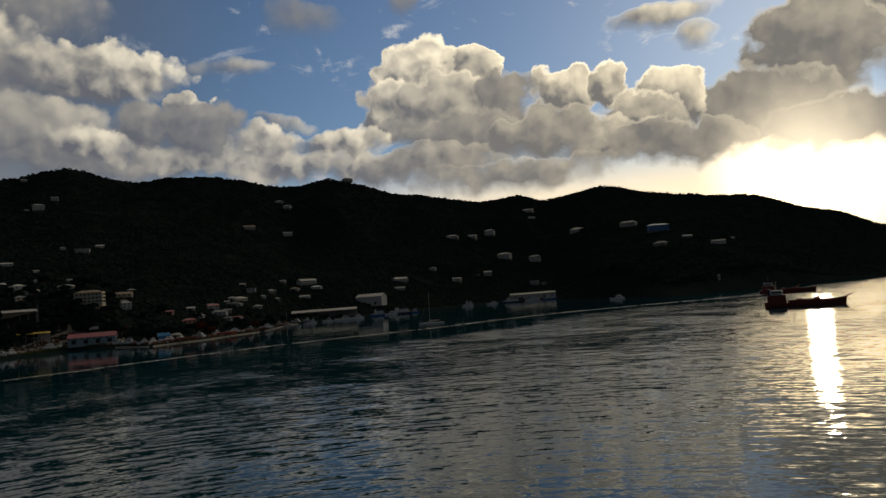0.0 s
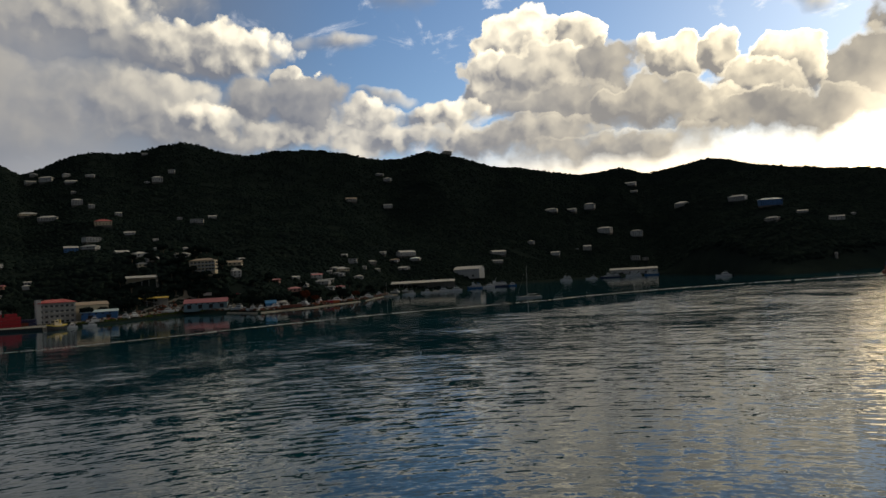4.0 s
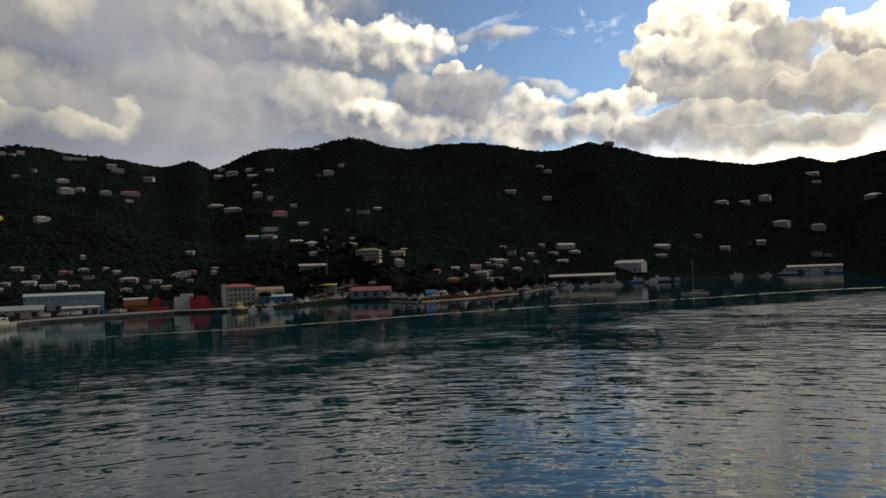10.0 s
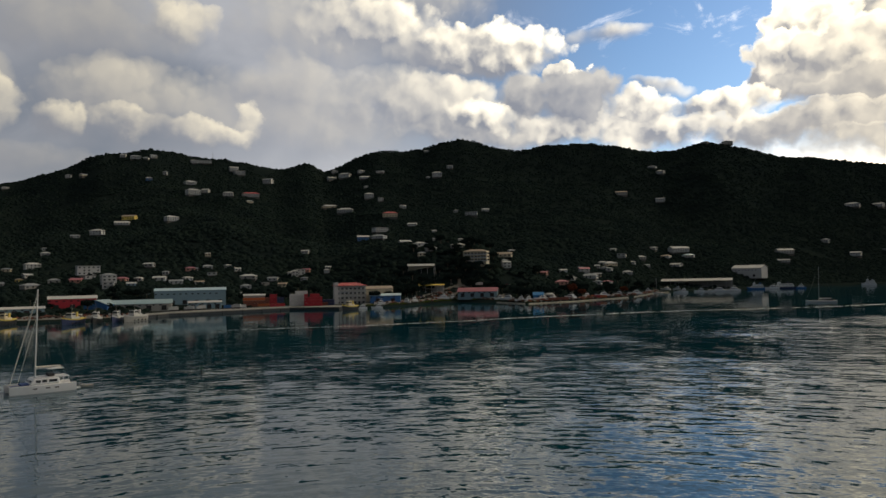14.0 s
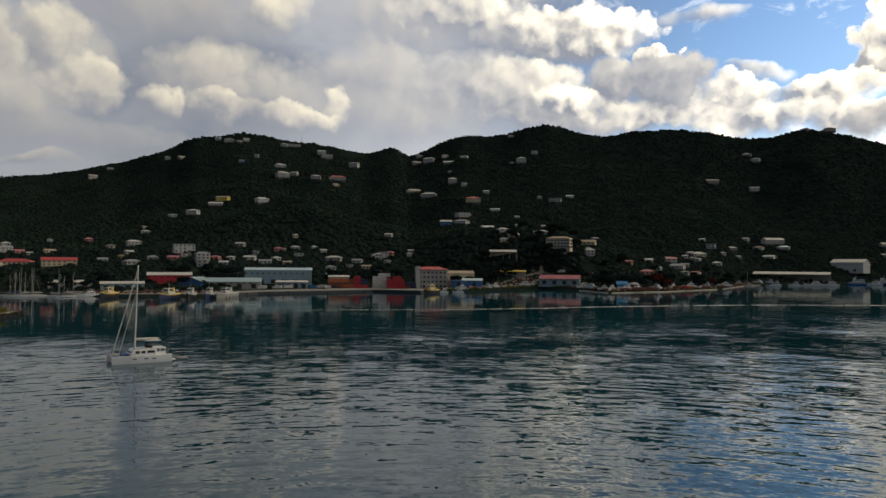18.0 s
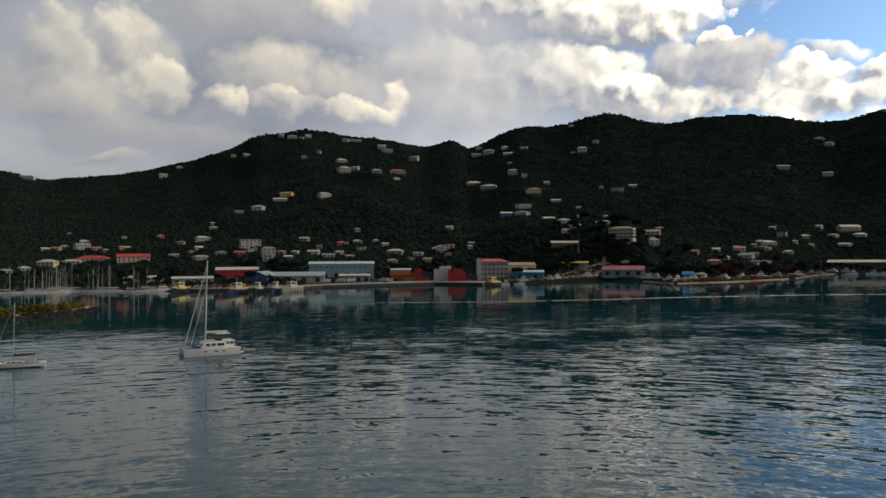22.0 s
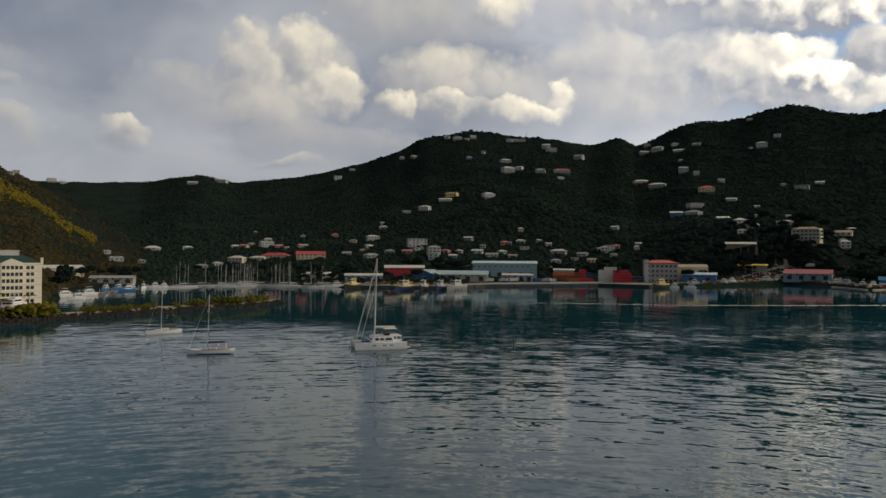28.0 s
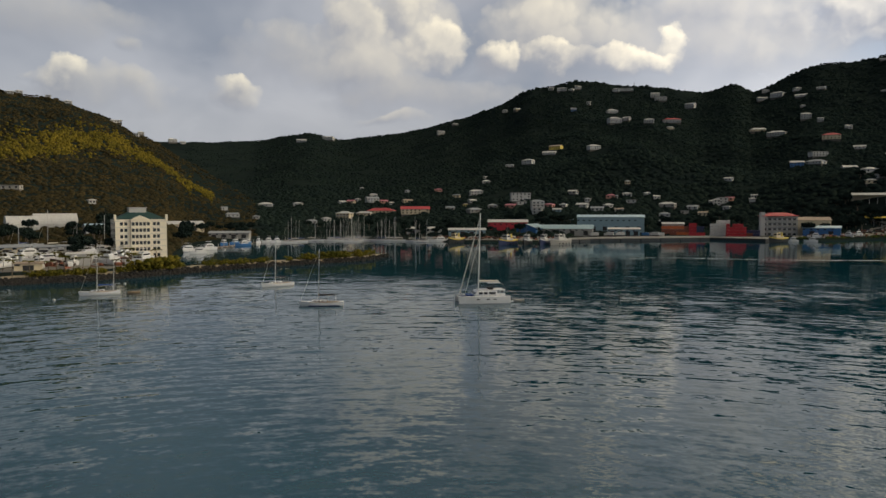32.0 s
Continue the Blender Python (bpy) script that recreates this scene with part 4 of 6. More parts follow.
def vault(az, r, wide, deep, high, turn=0.0):
    """A white fabric hall with a barrel roof."""
    p = on_land(az, r)
    m = pose(p.x, p.y, p.z, 0, 0, -az + turn)
    v = thing("boat_hall", "white fabric barrel-vaulted boat storage hall", "building", m, "white boat halls")
    bm = bmesh.new()
    seg = 12
    rows = []
    for x in (-wide / 2, wide / 2):
        rows.append([bm.verts.new((x, -deep / 2 * math.cos(math.pi * i / seg), 2.5 + (high - 2.5) * math.sin(math.pi * i / seg))) for i in range(seg + 1)])
    for i in range(seg):
        bm.faces.new((rows[0][i], rows[1][i], rows[1][i + 1], rows[0][i + 1]))
    bm.faces.new(rows[0][::-1])
    bm.faces.new(rows[1])
    part("roof", bm, ROOF["white"], v)
    part("wall", boxed(-wide / 2 + 0.1, wide / 2 - 0.1, -deep / 2 + 0.1, deep / 2 - 0.1, -1.5, 2.52), PAINT["white"], v)
    for i in range(5):
        x = -wide / 2 + (i + 0.5) * wide / 5
        part("arch_rib", boxed(x - 0.12, x + 0.12, -deep / 2 + 0.02, deep / 2 - 0.02, 0.0, 2.6), PAINT["grey"], v)


vault(-89.5, 560, 19, 20, 9.5, 6)
vault(-87.5, 578, 27, 20, 9.5, 4)
shed("boat_shed", "long shed with a white metal roof behind the apartment tower", -79.2, 640, 30, 16, 5.2, "cream", "white", 12, 2.2, 2)
shed("boatyard_workshop", "low pale workshop with flat grey roof in the boatyard", -87.3, 378, 20, 10, 4.2, "white", "grey", 4, 0.6, 3)
shed("boatyard_store", "plain white boatyard store by the seawall", -86.0, 326, 9, 7, 4.6, "white", "white", -6, 0.5, 0)
shed("boatyard_office", "long single-storey boatyard office with grey roof", -89.6, 390, 18, 9, 3.6, "cream", "grey", 8, 1.0, 3)
shed("seawall_store", "low cream store shed on the seawall", -89.2, 312, 9, 5, 2.6, "cream", "tan", 2, 0.4, 1)
shed("marina_shop", "blue-roofed marina shop among parked boats", -84.6, 520, 20, 12, 5, "white", "blue", 10, 1.6, 3)
shed("chandlery", "low grey-roofed chandlery beside the marina basin", -75.9, 600, 30, 12, 4, "grey", "grey", -10, 1.4, 4)
shed("marina_hall", "wide white-roofed hall behind the marina berths", -61.3, 640, 30, 14, 4.5, "white", "white", 0, 1.6, 3)
shed("red_warehouse", "long red warehouse with a white roof behind the tug berth", -54.85, 650, 34, 16, 8.0, "red", "white", 0, 2.0, 3)
shed("ferry_shed", "low white-roofed shed beside the tug berth", -58.0, 610, 30, 12, 4.5, "teal", "white", 2, 1.4, 4)
shed("blue_warehouse", "blue gable-ended warehouse at the tug berth", -53.0, 622, 20, 18, 5.0, "blue", "teal", 62, 3.2, 2)
shed("port_warehouse", "wide low warehouse with a pale grey-green roof on the port", -50.4, 628, 44, 20, 5.0, "grey", "teal", -4, 3.0, 4)
shed("transit_shed", "long pale blue and grey transit shed on the port", -47.1, 692, 59, 16, 12.0, "teal", "blue", -1, 2.0, 6)
shed("quay_shed", "low white-roofed quay shed with parked trucks", -46.1, 650, 26, 10, 5.0, "teal", "white", -2, 1.2, 4)
shed("port_store", "small grey store behind the stacked containers", -42.6, 680, 18, 8, 9.0, "grey", "white", 4, 1.2, 2)
shed("blue_shed", "blue waterfront shed with white roof", -32.75, 668, 27, 10, 6.0, "blue", "blue", -3, 1.6, 2)
shed("canopy", "open shelter with a yellow roof on the waterfront", -29.2, 720, 24, 9, 7.0, "grey", "yellow", 2, 1.0, 0, open_front=True)
shed("teal_boathouse", "teal waterfront boathouse with a faded red roof", -25.6, 722, 38, 14, 5.2, "teal", "pink", -8, 3.4, 4)
shed("long_boat_shed", "long open boat shed with a white roof on the far shore", -9.4, 1085, 92, 22, 8.5, "grey", "white", -6, 3.0, 0, open_front=True)
shed("white_warehouse", "large plain white warehouse by the far shipyard", -5.8, 1216, 44, 26, 13, "white", "white", -20, 4.5, 2)
shed("ferry_terminal", "low terminal with a white roof by the moored ferries", 6.6, 1500, 90, 20, 8, "white", "white", 4, 3, 6)
shed("waterside_store", "small grey shed at the beach", -20.6, 690, 16, 8, 4, "grey", "white", 12, 1.2, 2)


def terminal_block():
    """The white four-storey block with the red roof behind the quay."""
    p = on_land(-35.5, 672)
    m = pose(p.x, p.y, 2.2, 0, 0, 35.5 + 12)
    b = thing("port_office", "white four-storey port office with arcaded galleries and a red roof", "building", m)
    w, d, fl = 27.0, 14.0, 4.1
    part("wall", boxed(-w / 2, w / 2, -d / 2 + 1.6, d / 2, -2, 4 * fl), PAINT["white"], b)
    part("stair_tower", boxed(-w / 2 - 1.6, -w / 2 + 2.0, -d / 2 - 0.3, -d / 2 + 5, -2, 4 * fl + 3.2), PAINT["white"], b, "white stair tower")
    ob = part("roof", hip_roof(w, d, 2.6, 0.9), ROOF["red"], b)
    ob.location.z = 4 * fl + 0.3
    for k in range(4):
        slab = part("gallery", boxed(-w / 2, w / 2, -d / 2, -d / 2 + 1.7, (k + 1) * fl - 0.35, (k + 1) * fl), PAINT["white"], b)
        part("railing", boxed(-w / 2, w / 2, -d / 2, -d / 2 + 0.1, k * fl + 0.05, k * fl + 1.0), PAINT["grey"], slab)
        for i in range(8):
            x = -w / 2 + 0.3 + i * (w - 0.6) / 7
            part("column", boxed(x - 0.25, x + 0.25, -d / 2, -d / 2 + 0.4, k * fl, (k + 1) * fl - 0.35), PAINT["white"], b)
            if i < 7:
                win = new("window", DOOR_WINDOW)
                win.parent, win.location = b, (x + 1.9, -d / 2 + 1.6, k * fl + 0.3)
    wing = part("wing", boxed(w / 2, w / 2 + 26, -d / 2 + 4, d / 2 + 3, -2, 3.2 * fl), PAINT["cream"], b, "lower cream wing behind the trees")
    ob = part("wing_roof", gable_roof(26, 13, 2.4, 0.6), ROOF["tan"], wing)
    ob.location = (w / 2 + 13, 3.5, 3.2 * fl)


terminal_block()


# ---- the hillside hotel, pavilion and mast ----
def hotel():
    p = on_land(-25.7, 780)
    p.z = EYE + 780 * math.tan(radians(1.25))
    m = pose(p.x, p.y, p.z, 0, 0, 25.7 - 18)
    h = thing("hotel", "cream three-storey hillside hotel with arcaded balconies above the town", "building", m)
    w, d, fl = 24.0, 11.0, 3.3
    part("wall", boxed(-w / 2, w / 2, -d / 2 + 0.6, d / 2, -6, 3 * fl), PAINT["cream"], h)
    part("corner_block", boxed(w / 2 - 5, w / 2 + 1, -d / 2 - 0.5, d / 2 - 1, -6, 3 * fl + 0.4), PAINT["cream"], h)
    ob = part("roof", hip_roof(w, d, 2.2, 0.6), ROOF["tan"], h)
    ob.location.z = 3 * fl + 0.3
    for k in range(3):
        slab = part("balcony", boxed(-w / 2, w / 2 - 5, -d / 2, -d / 2 + 0.7, k * fl - 0.3, k * fl), PAINT["white"], h)
        part("railing", boxed(-w / 2, w / 2 - 5, -d / 2, -d / 2 + 0.1, k * fl, k * fl + 0.9), PAINT["white"], slab)
        for i in range(6):
            x = -w / 2 + 0.3 + i * (w - 5.6) / 5
            part("column", boxed(x - 0.5, x + 0.5, -d / 2, -d / 2 + 0.4, k * fl, (k + 1) * fl - 0.3), PAINT["cream"], h)
            win = new("window", DOOR_WINDOW)
            win.parent, win.location = h, (x + 1.7, -d / 2 + 0.58, k * fl + 0.2)
    for k in range(3):
        for x in (w / 2 - 3.6, w / 2 - 0.6):
            win = new("window", DOOR_WINDOW)
            win.parent, win.location = h, (x, -d / 2 - 0.52, k * fl + 0.3)
        for y in (-d / 2 + 2.0, 0.0, d / 2 - 3.0):
            win = new("window", DOOR_WINDOW)
            win.parent, win.location, win.rotation_euler.z = h, (w / 2 + 1.02, y, k * fl + 0.3), radians(90)
        slab = part("corner_balcony", boxed(w / 2 - 5.2, w / 2 + 2.2, -d / 2 - 1.7, -d / 2 - 0.5, k * fl - 0.25, k * fl), PAINT["white"], h)
        part("railing", boxed(w / 2 - 5.2, w / 2 + 2.2, -d / 2 - 1.7, -d / 2 - 1.6, k * fl, k * fl + 0.9), PAINT["white"], slab)
    part("terrace", boxed(-w / 2 - 6, -w / 2 + 4, -d / 2 - 2, d / 2 - 3, -7, -2.2), PAINT["white"], h, "white lower terrace wing")


hotel()
shed("hillside_pavilion", "long cream pavilion with a white roof among the trees", -30.0, 752, 26, 11, 5.5, "cream", "white", 6, 1.8, 3,
     z=EYE + 752 * math.tan(radians(0.54)), open_front=True)


def lattice_mast(az, r, high, label):
    p = on_land(az, r)
    t = thing("radio_mast", label, "mast", pose(p.x, p.y, p.z - 0.5, 0, 0, az * 3))
    for x, y in ((-1.2, -0.8), (1.2, -0.8), (0, 1.3)):
        part("leg", rodded((x, y, 0), (x * 0.25, y * 0.25, high), 0.16, 0.09, 6), PAINT["grey"], t)
    for i in range(6):
        z = high * (i + 0.5) / 6
        s = 1 - 0.75 * z / high
        part("brace", rodded((-1.2 * s, -0.8 * s, z), (1.2 * s, -0.8 * s, z + high / 9), 0.07, sides=4), PAINT["grey"], t)
    part("antenna", rodded((0, 0, high), (0, 0, high * 1.25), 0.06, sides=5), PAINT["white"], t)


lattice_mast(-45.5, 1925, 15, "grey lattice radio mast on the hill crest")
lattice_mast(-28.9, 740, 17, "tall slender light mast above the waterfront")


# ---- quay and containers ----
def quay():
    q = thing("quay", "stained concrete container quay at the water's edge", "quay", kind="structure")
    edge = [(-50.2, 556), (-48.6, 575), (-40.0, 622), (-36.3, 606), (-35.2, 640)]
    for a, b in zip(edge, edge[1:]):
        bm = bmesh.new()
        ring = [bearing(a[0], a[1]), bearing(b[0], b[1]), bearing(b[0], b[1] + 62), bearing(a[0], a[1] + 62)]
        low = [bm.verts.new((v.x, v.y, -3.0)) for v in ring]
        top = [bm.verts.new((v.x, v.y, 2.2)) for v in ring]
        bm.faces.new(top)
        for i in range(4):
            bm.faces.new((low[i], low[(i + 1) % 4], top[(i + 1) % 4], top[i]))
        bmesh.ops.recalc_face_normals(bm, faces=bm.faces)
        part("slab", bm, ASPHALT, q)
        face = [bearing(*a), bearing(*b), bearing(b[0], b[1] - 0.5), bearing(a[0], a[1] - 0.5)]
        bm = bmesh.new()
        low = [bm.verts.new((v.x, v.y, -3.0)) for v in face]
        top = [bm.verts.new((v.x, v.y, 1.75)) for v in face]
        bm.faces.new(top)
        for i in range(4):
            bm.faces.new((low[i], low[(i + 1) % 4], top[(i + 1) % 4], top[i]))
        bmesh.ops.recalc_face_normals(bm, faces=bm.faces)
        part("quay_face", bm, PAINT["black"], q, "black facing below the quay's edge")
        n_f = int((bearing(*a) - bearing(*b)).length / 15)
        for i in range(n_f):
            p = bearing(*a).lerp(bearing(*b), (i + 0.5) / n_f)
            way = -p.normalized() * 0.9
            part("fender", rodded((p.x + way.x, p.y + way.y, 0.1), (p.x + way.x, p.y + way.y, 2.0), 0.4, sides=7), PAINT["black"], q)


quay()


def container_mesh(name, paint, long=6.06):
    """A corrugated steel box, 6.06 by 2.44 by 2.59 m, with posts and door bars."""
    bm = bmesh.new()
    w, h = 2.44, 2.59
    box(bm, -long / 2 + 0.12, long / 2 - 0.12, -w / 2, w / 2, 0.22, h - 0.12)
    for x in (-long / 2, long / 2 - 0.16):
        for y in (-w / 2 - 0.03, w / 2 - 0.13):
            box(bm, x, x + 0.16, y, y + 0.16, 0, h)
    n_c = int(long / 0.55)
    for i in range(n_c):
        x = -long / 2 + 0.3 + i * (long - 0.6) / n_c
        for y in (-w / 2 - 0.025, w / 2 - 0.005):
            box(bm, x, x + 0.26, y, y + 0.03, 0.15, h - 0.1)
    for y in (-0.8, -0.3, 0.3, 0.8):
        for x in (-long / 2 - 0.03, long / 2 - 0.01):
            box(bm, x, x + 0.04, y - 0.04, y + 0.04, 0.1, h - 0.1)
    me = bpy.data.meshes.new(name)
    bm.to_mesh(me)
    bm.free()
    me.materials.append(paint)
    return me


CONTAINER_WHITE = material("white_container_paint", (0.62, 0.62, 0.60), 0.6, grain=0.1, stains=0.2)
BOXES = {c: container_mesh("container", CONTAINER_WHITE if c == "white" else PAINT[c]) for c in ("white", "red", "orange", "brown", "navy", "blue", "green")}


def stack(az, r, turn, columns, tiers, colours, end_on, seed):
    """Containers piled columns wide and tiers high, on the quay."""
    rng = random.Random(seed)
    p = bearing(az, r)
    base = pose(p.x, p.y, 2.2, 0, 0, -az + turn)
    pitch = 2.5 if end_on else 6.2
    for i in range(columns):
        for k in range(tiers - (1 if tiers > 2 and rng.random() < 0.2 else 0)):
            c = rng.choice(colours)
            ob = new("container", BOXES[c])
            x = (i - (columns - 1) / 2) * pitch + rng.uniform(-0.06, 0.06)
            ob.matrix_world = base @ pose(x, rng.uniform(-0.15, 0.15), k * 2.6, 0, 0, (90 if end_on else 0) + rng.uniform(-0.8, 0.8))
            tagged(ob, f"{c} corrugated steel shipping container stacked on the quay", "container", "stacked containers")


stack(-39.35, 655, 6, 6, 5, ["white"], True, 1)
stack(-38.25, 648, 6, 6, 4, ["red"], True, 2)
stack(-42.35, 668, 3, 4, 3, ["orange", "orange", "brown"], False, 3)
stack(-40.95, 668, 3, 2, 4, ["red", "navy", "brown"], False, 4)
stack(-40.9, 652, 3, 2, 1, ["red"], False, 5)
stack(-37.1, 655, -8, 4, 2, ["brown", "navy"], True, 6)
stack(-44.0, 650, 2, 3, 1, ["white", "blue", "brown"], False, 7)
stack(-19.5, 668, 12, 3, 1, ["brown", "orange"], False, 8)
stack(-16.6, 728, 4, 3, 1, ["red", "orange"], False, 9)


# ---- vehicles ----
def car(paint, label):
    c = thing("car", label, "car", pose(0, 0, -50), "parked vehicles")
    bm = boxed(-2.1, 2.1, -0.85, 0.85, 0.3, 0.85, bevel=0.15)
    body = part("body", bm, paint, c)
    bm = boxed(-1.2, 1.3, -0.75, 0.75, 0.85, 1.45)
    for v in bm.verts:
        if v.co.z > 1.2:
            v.co.x *= 0.72
            v.co.y *= 0.88
    part("cabin", bm, GLASS, body, "dark glazed cabin")
    for x in (-1.3, 1.3):
        for y in (-0.82, 0.82):
            part("wheel", rodded((x, y - 0.1, 0.33), (x, y + 0.1, 0.33), 0.33, sides=10), PAINT["black"], c)
    return c


def truck():
    t = thing("truck", "white box truck parked on the quay", "truck", pose(0, 0, -50), "parked vehicles")
    part("cargo_box", boxed(-3.6, 2.0, -1.2, 1.2, 1.0, 3.6, bevel=0.05), PAINT["white"], t)
    cab = part("cab", boxed(2.15, 4.0, -1.15, 1.15, 0.7, 2.8, bevel=0.15), PAINT["white"], t)
    part("windscreen", boxed(3.95, 4.03, -1.0, 1.0, 1.7, 2.5), GLASS, cab)
    part("chassis", boxed(-3.6, 4.0, -0.5, 0.5, 0.5, 1.0), PAINT["black"], t)
    for x in (-2.6, -1.4, 3.1):
        for y in (-1.05, 1.05):
            part("wheel", rodded((x, y - 0.15, 0.5), (x, y + 0.15, 0.5), 0.5, sides=10), PAINT["black"], t)
    return t


def heading(az, off=0.0):
    """The turn that points a thing's bow to the left of the view on that bearing, plus off degrees."""
    return 180 - az + off


CARS = [car(PAINT["white"], "white parked car near the waterfront"), car(PAINT["grey"], "silver-grey parked car near the waterfront"),
        car(PAINT["red"], "red parked car near the waterfront"), car(PAINT["navy"], "dark blue parked car near the waterfront")]
TRUCK = truck()
park_rng = random.Random(8)
for az, r, z in ((-47.2, 622, 2.2), (-46.4, 628, 2.2), (-43.9, 634, 2.2), (-48.3, 615, 2.2), (-35.6, 652, 2.2)):
    p = bearing(az, r, z)
    copy_thing(TRUCK, pose(p.x, p.y, p.z, 0, 0, heading(az, park_rng.uniform(-20, 20))))
for i in range(46):
    az = (-34.5 + i * 0.9) if i < 12 else (-23 + (i - 12) * 0.42) if i < 34 else (-88.5 + (i - 34) * 0.55)
    inland = 30 if i < 12 else 16 if i < 34 else 34
    p = on_land(az, table(SHORE, az, 1) + inland + park_rng.uniform(-6, 8))
    copy_thing(park_rng.choice(CARS), pose(p.x, p.y, p.z + 0.02, 0, 0, heading(az, park_rng.uniform(-60, 60))))
for ob in (*CARS, TRUCK):
    p = on_land(-31 + 1.1 * len(ob.name), 745)
    ob.matrix_world = pose(p.x, p.y, p.z + 0.02, 0, 0, heading(-28, park_rng.uniform(-30, 30)))


# ---- boats ----
def hull_bm(long, beam, free, draft=0.5, stern=0.75, rake=0.08, sheer=0.25):
    """A lofted hull, bow towards +x, waterline at z = 0."""
    bm = bmesh.new()
    rings = []
    steps = 11
    for i in range(steps + 1):
        u = i / steps
        half = beam / 2 * (stern + (1 - stern) * math.sin(min(1, u / 0.45) * math.pi / 2)) * (1 - max(0.0, (u - 0.45) / 0.55) ** 2.2)
        half = max(half, 0.03)
        top = free * (1 + sheer * (2 * u - 0.8) ** 2)
        x = -long / 2 + long * u
        ring = []
        for y, z, lean in ((half, top, 1), (half * 0.93, top * 0.35, 0.5), (half * 0.75, -draft * 0.4, 0), (0, -draft, 0), (-half * 0.75, -draft * 0.4, 0), (-half * 0.93, top * 0.35, 0.5), (-half, top, 1)):
            ring.append(bm.verts.new((x + rake * long * lean * u**3 * 0.6, y, z)))
        rings.append(ring)
    for a, b in zip(rings, rings[1:]):
        for j in range(6):
            bm.faces.new((a[j], b[j], b[j + 1], a[j + 1]))
        bm.faces.new((a[6], b[6], b[0], a[0]))
    bm.faces.new(rings[0])
    bm.faces.new(rings[-1][::-1])
    bmesh.ops.recalc_face_normals(bm, faces=bm.faces)
    return bm


def rig(boat, x, foot, high, boom, long, bow, stern, cloth, spread=1.6, z_deck=1.2, thick=0.11):
    """Mast with spreaders, boom with its furled sail, stays and shrouds."""
    mast = part("mast", rodded((x, 0, foot), (x - high * 0.025, 0, high), thick, thick * 0.75, 8), ALLOY, boat)
    for k in (0.45, 0.72):
        part("spreader", rodded((x, -spread * (1.1 - k * 0.6), high * k), (x, spread * (1.1 - k * 0.6), high * k), 0.04, sides=5), ALLOY, mast)
    part("masthead", rodded((x - high * 0.025, 0, high), (x - high * 0.025, 0, high + 0.9), 0.025, sides=4), WIRE, mast)
    arm = part("boom", rodded((x, 0, boom), (x - long, 0, boom + 0.15), 0.1, 0.08, 8), ALLOY, boat)
    part("furled_sail", rodded((x - 0.2, 0, boom + 0.28), (x - long + 0.3, 0, boom + 0.32), 0.26, 0.16, 8), cloth, arm)
    top = (x - high * 0.024, 0, high * 0.98)
    part("forestay", rodded((bow, 0, z_deck), top, 0.025, sides=4), SAILCLOTH, boat, "furled jib on the forestay")
    part("backstay", rodded((stern, 0, z_deck), top, 0.02, sides=4), WIRE, boat)
    for s in (-1, 1):
        part("shroud", rodded((x - 0.3, s * spread, z_deck), (x - high * 0.018, 0, high * 0.74), 0.018, sides=4), WIRE, boat)


def sloop(long, high, label, hull=GELCOAT, cloth=CANVAS, stripe=None, group="moored sailing boats"):
    b = thing("sailboat", label, "sailboat", pose(0, 0, -60), group)
    beam, free = long * 0.3, 0.72 + long * 0.02
    part("hull", hull_bm(long, beam, free), hull, b)
    if stripe:
        part("boot_stripe", boxed(-long * 0.42, long * 0.3, -beam * 0.49, beam * 0.49, 0.05, 0.22), stripe, b)
    part("deck", boxed(-long * 0.44, long * 0.28, -beam * 0.40, beam * 0.40, free, free + 0.08, bevel=0.03), TEAK, b)
    bm = boxed(-long * 0.12, long * 0.24, -beam * 0.27, beam * 0.27, free + 0.08, free + 0.62, bevel=0.12)
    for v in bm.verts:
        if v.co.x > long * 0.1 and v.co.z > free + 0.3:
            v.co.z -= 0.22
    cabin = part("cabin", bm, GELCOAT, b)
    for s in (-1, 1):
        for i in range(3):
            x = -long * 0.06 + i * long * 0.09
            part("porthole", boxed(x, x + long * 0.06, s * beam * 0.27 - 0.02, s * beam * 0.27 + 0.02, free + 0.26, free + 0.45), GLASS, cabin)
    part("cockpit", boxed(-long * 0.40, -long * 0.15, -beam * 0.22, beam * 0.22, free + 0.082, free + 0.2), PAINT["grey"], b)
    bm = boxed(-long * 0.33, -long * 0.14, -beam * 0.3, beam * 0.3, free + 1.75, free + 1.87, bevel=0.05)
    bim = part("bimini", bm, cloth, b)
    for s in (-1, 1):
        for x in (-long * 0.32, -long * 0.15):
            part("bimini_pole", rodded((x, s * beam * 0.28, free), (x, s * beam * 0.28, free + 1.78), 0.025, sides=4), ALLOY, bim)
    rig(b, long * 0.08, free + 0.3, high, free + 1.55, long * 0.38, long * 0.5, -long * 0.48, cloth, beam * 0.45, free)
    for s in (-1, 1):
        part("lifeline", rodded((-long * 0.45, s * beam * 0.42, free + 0.6), (long * 0.42, s * beam * 0.12, free + 0.75), 0.02, sides=4), WIRE, b)
    return b


